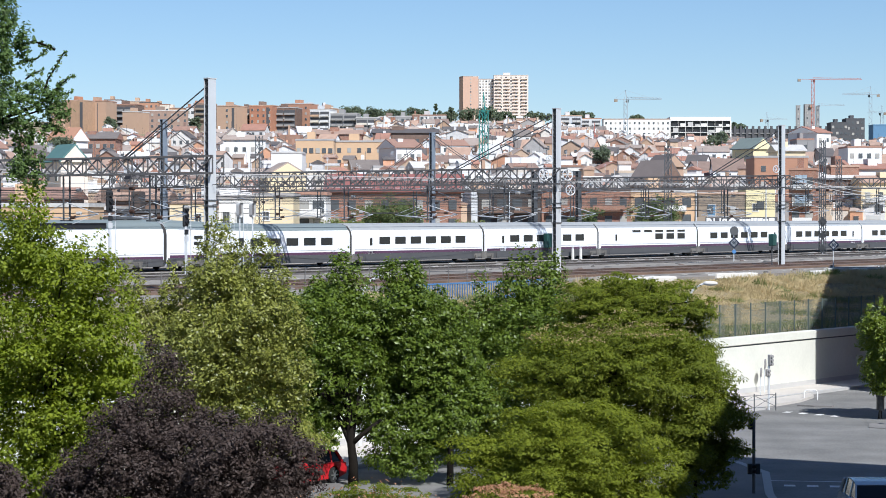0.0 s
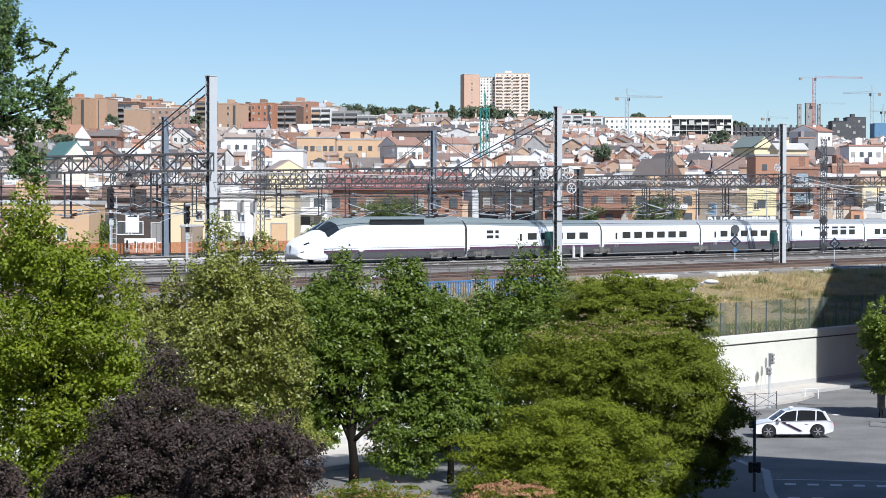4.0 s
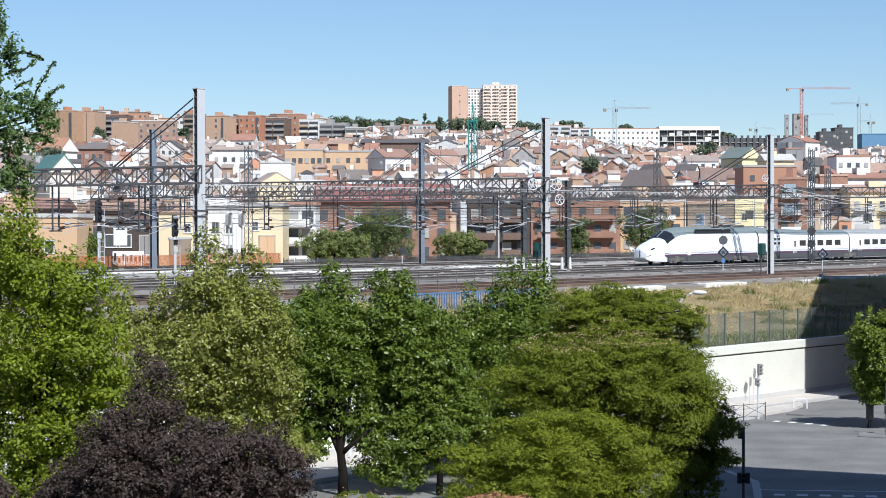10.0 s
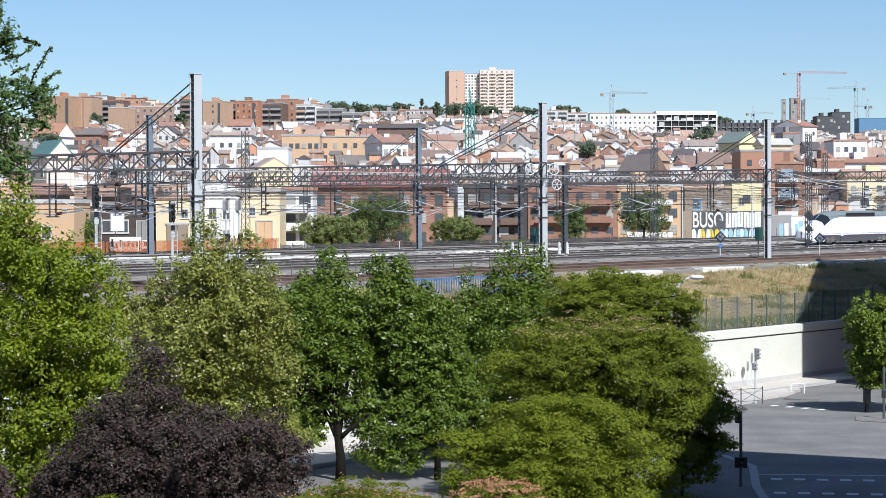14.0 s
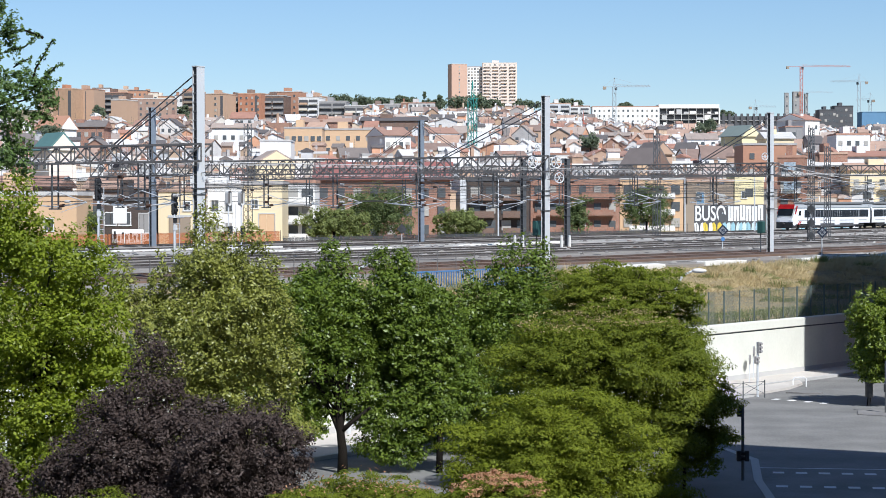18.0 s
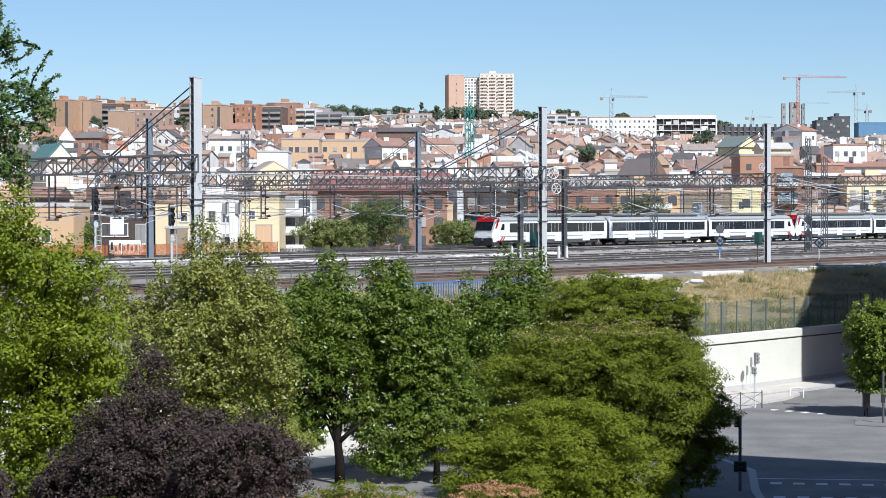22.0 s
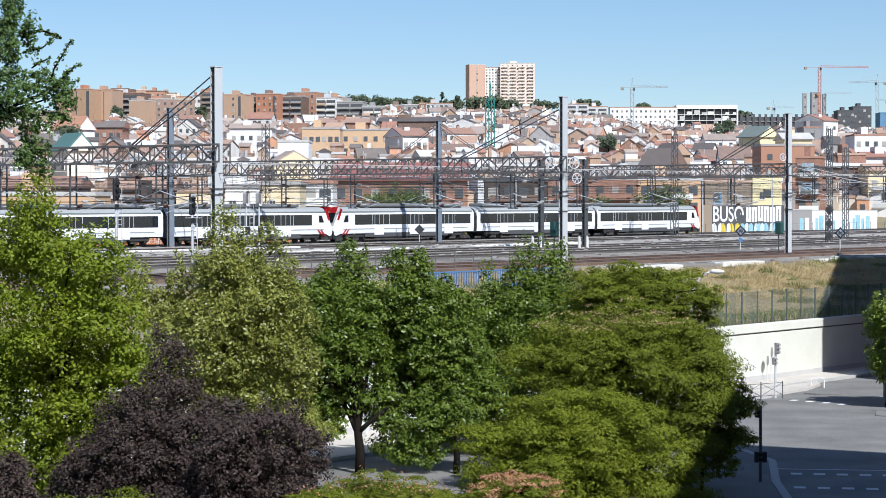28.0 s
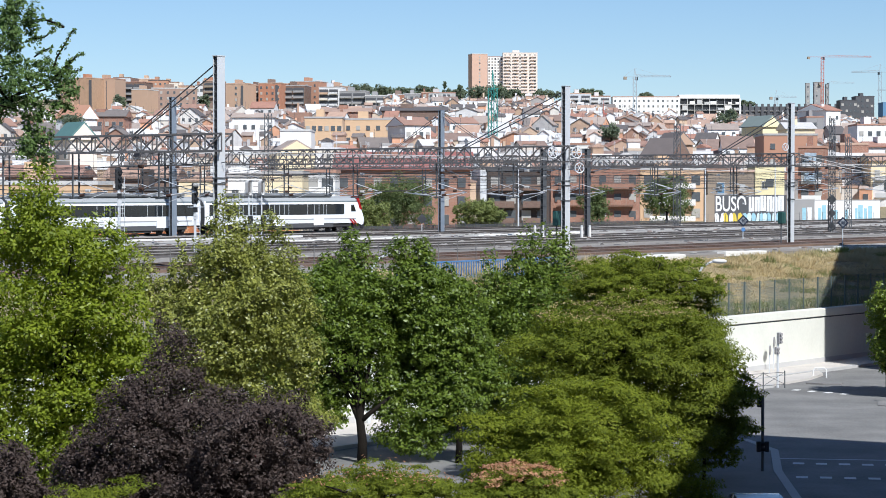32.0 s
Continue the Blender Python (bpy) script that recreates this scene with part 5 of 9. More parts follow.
# ---- trains ----
def body_ring(x, hw, z0, z1, roof=0.75, tum=0.93, n=5):
    """One cross-section of a carriage: straight sides, rounded roof."""
    pts = [(x, -hw * 0.96, z0), (x, -hw, z0 + 0.5), (x, -hw, z1 - roof - 0.35), (x, -hw * tum, z1 - roof)]
    for i in range(1, n):
        a = math.pi * i / n
        pts.append((x, -hw * tum * math.cos(a) * (0.9 if 0 < i < n else 1), z1 - roof + roof * math.sin(a) ** 0.8))
    pts += [(x, hw * tum, z1 - roof), (x, hw, z1 - roof - 0.35), (x, hw, z0 + 0.5), (x, hw * 0.96, z0)]
    return pts


def bogie_mesh(wb=3.0, wr=0.46):
    bm = bmesh.new()
    for y in (-1.05, 1.05):
        box(bm, -wb / 2 - 0.35, y - 0.09, 0.45, wb / 2 + 0.35, y + 0.09, 0.75)
        box(bm, -0.5, y - 0.12, 0.3, 0.5, y + 0.12, 0.9)
        for x in (-wb / 2, wb / 2):
            box(bm, x - 0.2, y - 0.14, 0.32, x + 0.2, y + 0.14, 0.62)
    box(bm, -0.4, -1.0, 0.5, 0.4, 1.0, 0.8)
    return mesh_of(bm, "bogie", M_UNDER)


def wheel_mesh(r=0.46):
    bm = bmesh.new()
    for y in (-0.8, 0.8):
        disc(bm, (0, y, 0), (0, 1, 0), r, 0.13, 18)
        disc(bm, (0, y * 1.06, 0), (0, 1, 0), r * 0.55, 0.1, 12)
    disc(bm, (0, 0, 0), (0, 1, 0), 0.09, 1.7, 8)
    return mesh_of(bm, "wheelset", M_UNDER)


BOGIE, WHEEL = bogie_mesh(), wheel_mesh()
BOGIE_WIDE = bogie_mesh()
BOGIE_WIDE.materials[0] = M_BOGIE


def add_bogie(train, x, wide=1.0):
    b = part("bogie", BOGIE if wide == 1.0 else BOGIE_WIDE, None, train, m=pose(x, 0, 0) @ Matrix.Diagonal((0.8 if wide > 1 else 1, wide, 1, 1)))
    for dx in (-1.5, 1.5):
        part("wheelset", WHEEL, None, b, m=pose(dx, 0, 0.46))


def side_piece(name, x0, x1, z0, z1, hw, material, parent, out=0.012, label=""):
    """A thin panel set into each flank of a carriage; returns the one on the viewer's side."""
    made = []
    for s in (1, -1):
        bm = bmesh.new()
        ya, yb = sorted((s * (hw - 0.03), s * (hw + out)))
        box(bm, x0, ya, z0, x1, yb, z1)
        made.append(part(name, bm, material, parent, label))
    return made[1]


TGV_HW = 1.42


def high_speed_train():
    t = empty("high_speed_train", rpose(100, 118.5, RAIL))
    # tail power car: x from 0 at the nose tip to 22.1
    secs = [(0.0, 0.08, 1.02, 1.18, 0.05), (0.03, 0.38, 0.82, 1.44, 0.25), (0.14, 0.74, 0.62, 1.64, 0.4), (0.5, 1.0, 0.45, 1.92, 0.5), (1.2, 1.22, 0.38, 2.2, 0.55), (2.2, 1.34, 0.34, 2.48, 0.6), (3.1, 1.39, 0.32, 2.72, 0.65), (3.7, 1.40, 0.3, 3.05, 0.7), (4.6, 1.41, 0.3, 3.45, 0.72), (5.6, 1.42, 0.3, 3.72, 0.75), (7.2, 1.42, 0.3, 3.85, 0.75), (8.5, 1.42, 0.3, 3.88, 0.75), (21.6, 1.42, 0.3, 3.88, 0.75), (21.9, 1.40, 0.32, 3.85, 0.75)]
    bm = bmesh.new()
    rings = [body_ring(x, hw, z0, z1, rf) for x, hw, z0, z1, rf in secs]
    n = len(rings[0])

    def paint(k, i):
        if i in (0, n - 2, n - 1):
            return 2 if k > 5 else 0
        if 3 <= i <= n - 5 and k >= 7:
            return 1
        return 0
    loft(bm, rings, mi=paint)
    bmesh.ops.recalc_face_normals(bm, faces=bm.faces[:])
    for e in bm.edges:
        e.smooth = e.calc_face_angle(0.0) < radians(24)
    car = part("power_car", bm, [M_TRAIN_WHITE, M_TRAIN_GREY, M_TRAIN_SKIRT], t, "white power car with grey roof and sloping nose", smooth=True)
    # windscreen, lamps, grilles, door
    def skin(x):
        q = [float(np.interp(x, [k[0] for k in secs], [k[j] for k in secs])) for j in range(1, 5)]
        return body_ring(x, q[0] + 0.02, q[1], q[2] + 0.025, q[3])
    bm = bmesh.new()
    loft(bm, [skin(x)[3:9] for x in (3.2, 3.7, 4.2, 4.62)], False)
    part("windscreen", bm, M_GLASS, car, "dark wraparound windscreen")
    bm = bmesh.new()
    box(bm, 3.25, -0.05, 2.72, 3.35, 0.05, 2.86)
    strut(bm, (3.28, 0, 2.84), (4.66, 0, 3.55), 0.05)
    part("windscreen_pillar", bm, M_TRAIN_GREY, car)
    for s in (0, 1):
        bm = bmesh.new()
        strips = []
        for x in (0.6, 0.85, 1.15):
            ring = skin(x)
            p0, p1 = (Vector(ring[3]), Vector(ring[4])) if s == 0 else (Vector(ring[8]), Vector(ring[7]))
            strips.append((bm.verts.new(p0.lerp(p1, 0.1)), bm.verts.new(p0.lerp(p1, 0.4))))
        for (q0, q1), (q2, q3) in zip(strips, strips[1:]):
            bm.faces.new((q0, q2, q3, q1))
        part("headlight", bm, M_GLASS, car)
    side_piece("air_grille", 8.6, 16.0, 3.22, 3.62, TGV_HW * 0.95, M_BLACK, car, 0.03)
    side_piece("cab_door", 7.0, 7.75, 0.95, 2.75, TGV_HW, M_TRAIN_WHITE, car, 0.015)
    side_piece("sole_bar", 2.9, 21.8, 0.76, 0.903, TGV_HW, M_TRAIN_SKIRT, car, 0.008)
    side_piece("stripe", 2.6, 21.8, 0.905, 1.08, TGV_HW, M_PURPLE, car)
    side_piece("pinstripe", 2.6, 21.8, 1.22, 1.25, TGV_HW, M_TRAIN_ROOF, car)
    side_piece("skirt_band", 7.0, 16.2, 0.34, 0.9, TGV_HW, M_TRAIN_SKIRT, car)
    side_piece("skirt_band", 20.2, 21.8, 0.34, 0.9, TGV_HW, M_TRAIN_SKIRT, car)
    for x0 in (9.2, 12.2, 15.2, 18.2):
        side_piece("side_panel", x0, x0 + 2.9, 1.35, 2.75, TGV_HW, M_TRAIN_WHITE, car, 0.010)
    bm = bmesh.new()
    box(bm, 17.5, -0.55, 3.86, 20.5, 0.55, 4.02)
    strut(bm, (18.0, 0, 4.0), (19.6, 0, 4.25), 0.05)
    strut(bm, (19.6, 0, 4.25), (18.4, 0, 4.4), 0.04)
    strut(bm, (18.4, -0.7, 4.42), (18.4, 0.7, 4.42), 0.035)
    part("pantograph", bm, M_STEEL_DARK, car)
    for x in (4.9, 18.2):
        add_bogie(t, x, 1.24)
    # trailers
    x = 22.15
    for c in range(9):
        L = 21.85 if c == 0 else 18.7
        bm = bmesh.new()
        top = 3.50
        secs = [(x + 0.12, 1.36, 0.34, top - 0.1, 0.6), (x + 0.3, 1.42, 0.3, top, 0.6), (x + L - 0.3, 1.42, 0.3, top, 0.6), (x + L - 0.12, 1.36, 0.34, top - 0.1, 0.6)]
        if c == 0:
            secs[0], secs[1] = (x + 0.12, 1.38, 0.32, 3.82, 0.75), (x + 0.3, 1.42, 0.3, 3.86, 0.75)
            secs.insert(2, (x + 7.0, 1.42, 0.3, 3.62, 0.65))
            secs.insert(3, (x + 11.0, 1.42, 0.3, top, 0.6))
        rings = [body_ring(*q) for q in secs]
        n = len(rings[0])
        loft(bm, rings, mi=lambda k, i: 1 if 3 <= i <= n - 5 else (2 if i in (0, n - 2, n - 1) else 0))
        bmesh.ops.recalc_face_normals(bm, faces=bm.faces[:])
        car = part("trailer_car", bm, [M_TRAIN_WHITE, M_TRAIN_GREY if c == 0 else M_TRAIN_ROOF, M_TRAIN_SKIRT], t, "white trailer car with dark windows and purple stripe")
        side_piece("skirt", x + (4.6 if c == 0 else 1.9), x + L - 1.9, 0.30, 0.94, TGV_HW, M_TRAIN_SKIRT, car)
        side_piece("sole_bar", x + 0.2, x + L - 0.2, 0.76, 0.942, TGV_HW, M_TRAIN_SKIRT, car, 0.008)
        side_piece("stripe", x + 0.4, x + L - 0.4, 0.945, 1.15, TGV_HW, M_PURPLE, car)
        side_piece("pinstripe", x + 0.4, x + L - 0.4, 1.28, 1.31, TGV_HW, M_TRAIN_ROOF, car)
        if c == 3:
            xs = [x + 6.1 + 2.13 * k for k in range(5)]
            for k in xs:
                side_piece("upper_window", k, k + 1.45, 2.45, 2.66, TGV_HW, M_GLASS, car, 0.02)
            for k in xs[2:]:
                side_piece("window", k, k + 1.42, 1.75, 2.3, TGV_HW, M_GLASS, car, 0.02)
            side_piece("door_window", x + 3.0, x + 3.25, 1.62, 2.25, TGV_HW, M_GLASS, car, 0.02)
        else:
            first = x + (9.4 if c == 0 else 3.7 if c == 1 else 4.0 if c == 2 else 2.5)
            if c == 0:
                for k0, k1 in ((3.0, 3.95), (4.3, 4.8)):
                    for z in (1.9, 2.35):
                        side_piece("window", x + k0, x + k1, z, z + 0.25, TGV_HW, M_GLASS, car, 0.02)
            for k in range(5 if c == 0 else 6):
                side_piece("window", first + 2.14 * k, first + 2.14 * k + 1.42, 1.72, 2.32, TGV_HW, M_GLASS, car, 0.02)
            dx = first - 1.3 if c < 3 else first + 13.6
            side_piece("door", dx - 0.3, dx + 0.6, 0.9, 2.55, TGV_HW, M_TRAIN_WHITE, car, 0.012)
            side_piece("door_window", dx + 0.02, dx + 0.34, 1.62, 2.25, TGV_HW, M_GLASS, car, 0.02)
        bm = bmesh.new()
        rings = [body_ring(x - 0.16, 1.34, 0.55, (3.7 if c == 0 else 3.42), 0.6), body_ring(x + 0.16, 1.34, 0.55, (3.7 if c == 0 else 3.42), 0.6)]
        loft(bm, rings)
        bmesh.ops.recalc_face_normals(bm, faces=bm.faces[:])
        part("gangway_bellows", bm, M_UNDER, t)
        add_bogie(t, x + (2.6 if c == 0 else 0.0), 1.24)
        x += L
    add_bogie(t, x)
    tagged(t, "white high-speed train with dark windows and purple stripe", "train")
    return t


def commuter_train():
    t = empty("commuter_train", rpose(300, 154.0, RAIL))
    HW = 1.45
    for u in range(2):
        for c in range(3):
            x0 = u * 76.2 + c * 25.35
            x1 = x0 + 25.25
            cab = -1 if c == 0 else 1 if c == 2 else 0
            secs = [(x0 + 0.25, HW, 0.92, 3.78, 0.5), (x1 - 0.25, HW, 0.92, 3.78, 0.5)]
            if cab == -1:
                secs[0:1] = [(x0, HW * 0.9, 0.7, 1.9, 0.2), (x0 + 0.06, HW * 0.96, 0.62, 2.05, 0.3), (x0 + 0.75, HW, 0.75, 3.5, 0.5), (x0 + 1.1, HW, 0.9, 3.78, 0.5)]
            if cab == 1:
                secs[1:2] = [(x1 - 1.1, HW, 0.9, 3.78, 0.5), (x1 - 0.75, HW, 0.75, 3.5, 0.5), (x1 - 0.06, HW * 0.96, 0.62, 2.05, 0.3), (x1, HW * 0.9, 0.7, 1.9, 0.2)]
            bm = bmesh.new()
            rings = [body_ring(*q) for q in secs]
            n = len(rings[0])
            loft(bm, rings, mi=lambda k, i: 1 if 3 <= i <= n - 5 else (2 if i in (n - 1,) else 0))
            bmesh.ops.recalc_face_normals(bm, faces=bm.faces[:])
            car = part("carriage", bm, [M_TRAIN_WHITE, M_TRAIN_ROOF, M_UNDER], t, "white carriage with a dark window band")
            a, b = x0 + (3.4 if cab == -1 else 0.9), x1 - (3.4 if cab == 1 else 0.9)
            side_piece("lower_skirt", x0 + 5.2, x1 - 5.2, 0.5, 0.95, HW * 0.97, M_TRAIN_SKIRT, car)
            doors = [a + (b - a) * f for f in (0.2, 0.5, 0.8)]
            for k in range(7):
                w0, w1 = a + (b - a) * k / 7, a + (b - a) * (k + 1) / 7
                side_piece("window_band", w0 + 0.03, w1 - 0.03, 1.84, 2.94, HW, M_GLASS, car, 0.015)
            for d in doors:
                side_piece("door", d - 0.8, d + 0.8, 0.72, 1.82, HW, M_TRAIN_WHITE, car, 0.03)
                for k in (-0.8, -0.04, 0.72):
                    side_piece("door_post", d + k, d + k + 0.08, 1.82, 2.97, HW, M_TRAIN_ROOF, car, 0.03)
            side_piece("waist_line", x0 + 1.5, x1 - 1.5, 1.34, 1.43, HW, M_TRAIN_ROOF, car)
            side_piece("cant_line", x0 + 0.5, x1 - 0.5, 3.18, 3.28, HW * 0.985, M_TRAIN_GREY, car)
            bm = bevbox(x0 + (5 if cab == -1 else 2), -1.1, 3.7, x1 - (5 if cab == 1 else 2), 1.1, 4.12, 0.12)
            part("roof_unit", bm, M_TRAIN_POD, car)
            bm = bmesh.new()
            box(bm, x0 + 2.0, -1.25, 0.55, x1 - 2.0, 1.25, 0.93)
            box(bm, x0 + 7.0, -1.3, 0.28, x1 - 7.0, 1.3, 0.93)
            part("underframe", bm, M_UNDER, car)
            for xb in (x0 + 3.9, x1 - 3.9):
                add_bogie(t, xb)
            if c:
                bm = bmesh.new()
                loft(bm, [body_ring(x0 - 0.42, 1.43, 0.8, 3.72), body_ring(x0 + 0.3, 1.43, 0.8, 3.72)])
                bmesh.ops.recalc_face_normals(bm, faces=bm.faces[:])
                part("gangway_bellows", bm, M_BLACK, t)
            if cab:
                e, sg = (x0, 1) if cab == -1 else (x1, -1)
                bm = bmesh.new()
                vs = [(e + sg * 0.10, -1.2, 2.15), (e + sg * 0.10, 1.2, 2.15), (e + sg * 0.62, 1.18, 3.12), (e + sg * 0.62, -1.18, 3.12)]
                bm.faces.new([bm.verts.new((v[0] - sg * 0.06, v[1], v[2])) for v in vs])
                bmesh.ops.solidify(bm, geom=bm.faces[:], thickness=0.05)
                part("windscreen", bm, M_GLASS, car)
                bm = bmesh.new()
                vs = [(e + sg * 0.60, -1.25, 3.12), (e + sg * 0.60, 1.25, 3.12), (e + sg * 0.98, 1.2, 3.76), (e + sg * 0.98, -1.2, 3.76)]
                bm.faces.new([bm.verts.new((v[0] - sg * 0.08, v[1], v[2])) for v in vs])
                bmesh.ops.solidify(bm, geom=bm.faces[:], thickness=0.06)
                part("destination_panel", bm, M_RED, car, "red panel above the windscreen")
                part("bumper", bevbox(min(e - sg * 0.05, e + sg * 0.5), -1.36, 0.3, max(e - sg * 0.05, e + sg * 0.5), 1.36, 1.22, 0.1, 2), M_BLACK, car, "black bumper and snow plough")
                for s in (-1, 1):
                    bm = bmesh.new()
                    xs = [(0.42, 2.35), (0.8, 2.35), (1.35, 3.5), (0.98, 3.6)]
                    bm.faces.new([bm.verts.new((e + sg * q, s * (HW + 0.015), z)) for q, z in xs])
                    bmesh.ops.solidify(bm, geom=bm.faces[:], thickness=0.03)
                    part("red_flash", bm, M_RED, car, "red cab flash")
                    bm = bmesh.new()
                    xs = [(1.5, 2.15), (2.3, 2.15), (2.3, 2.85), (1.85, 2.85)]
                    bm.faces.new([bm.verts.new((e + sg * q, s * (HW + 0.04), z)) for q, z in xs])
                    bmesh.ops.solidify(bm, geom=bm.faces[:], thickness=0.03)
                    part("cab_window", bm, M_GLASS, car)
                    for k in range(2):
                        bm = bmesh.new()
                        o = k * 0.45
                        xs = [(1.2 + o, 0.75), (1.45 + o, 0.75), (2.1 + o, 1.35), (1.85 + o, 1.35)]
                        bm.faces.new([bm.verts.new((e + sg * q, s * (HW + 0.02), z)) for q, z in xs])
                        bmesh.ops.solidify(bm, geom=bm.faces[:], thickness=0.02)
                        part("red_slash", bm, M_RED, car)
                    bm = bmesh.new()
                    box(bm, e - 0.04, s * 0.95 - 0.2, 1.3, e + 0.04, s * 0.95 + 0.2, 1.5)
                    part("headlight", bm, M_HEADLIGHT, car)
                bm = bmesh.new()
                box(bm, min(e, e + sg * 1.6), -1.25, 0.28, max(e, e + sg * 1.6), 1.25, 0.95)
                part("buffer_beam", bm, M_UNDER, car)
                bm = bmesh.new()
                strut(bm, (e, 0, 0.95), (e - sg * 0.5, 0, 0.95), 0.13, 8)
                part("coupler", bm, M_UNDER, car)
    tagged(t, "white and red commuter train of two coupled sets", "train")
    return t


TGV = high_speed_train()
COMMUTER = commuter_train()

# ---- trees ----
def leaf_cloud(name, clusters, n, size, material, rng, droop=0.0, aspect=0.5, fill=0.45, sprays=22):
    """Many small folded leaves, gathered in twig-end sprays over the upper and outer side of flattened balls (centre, radii)."""
    c = np.array([q[0] for q in clusters], float)
    r = np.array([q[1] for q in clusters], float)
    k = len(c) * sprays
    ci = np.repeat(np.arange(len(c)), sprays)
    sd = rng.normal(size=(k, 3))
    sd /= np.linalg.norm(sd, axis=1)[:, None]
    cap = np.array([len(q) < 3 for q in clusters])[ci]
    under = cap & (sd[:, 2] < -0.15) & (rng.random(k) < 0.65)
    sd[under, 2] *= -1
    sc = c[ci] + sd * r[ci] * (1 - fill * 0.5 * rng.random(k))[:, None]
    sr = r[ci] * (0.16 + 0.2 * rng.random(k))[:, None]
    sr[~cap] *= 1.45
    w = (sr[:, 0] * sr[:, 1] + sr[:, 0] * sr[:, 2]) * (0.4 + rng.random(k))
    idx = rng.choice(k, n, p=w / w.sum())
    d = rng.normal(size=(n, 3))
    d /= np.linalg.norm(d, axis=1)[:, None]
    pos = sc[idx] + d * sr[idx] * (rng.random(n) ** 0.4)[:, None]
    nor = sd[idx] * 0.4 + d * 0.4 + rng.normal(size=(n, 3)) * (0.42 if aspect > 0.45 else 0.26) + np.array([0.05, -0.1, 0.45])
    nor /= np.linalg.norm(nor, axis=1)[:, None]
    a = np.cross(nor, rng.normal(size=(n, 3)))
    a /= np.linalg.norm(a, axis=1)[:, None] + 1e-9
    a[:, 2] -= droop
    b = np.cross(nor, a)
    s = size * (0.6 + 0.8 * rng.random(n))[:, None]
    v = np.empty((n, 4, 3))
    v[:, 0], v[:, 2] = pos - a * s * 0.5, pos + a * s * 0.5
    v[:, 1], v[:, 3] = pos + b * s * aspect * 0.5 - nor * s * 0.12, pos - b * s * aspect * 0.5 - nor * s * 0.12
    me = bpy.data.meshes.new(name)
    me.vertices.add(n * 4)
    me.vertices.foreach_set("co", v.ravel())
    me.loops.add(n * 4)
    me.loops.foreach_set("vertex_index", np.arange(n * 4))
    me.polygons.add(n)
    me.polygons.foreach_set("loop_start", np.arange(n) * 4)
    me.polygons.foreach_set("loop_total", np.full(n, 4))
    me.update(calc_edges=True)
    me.materials.append(material)
    return me


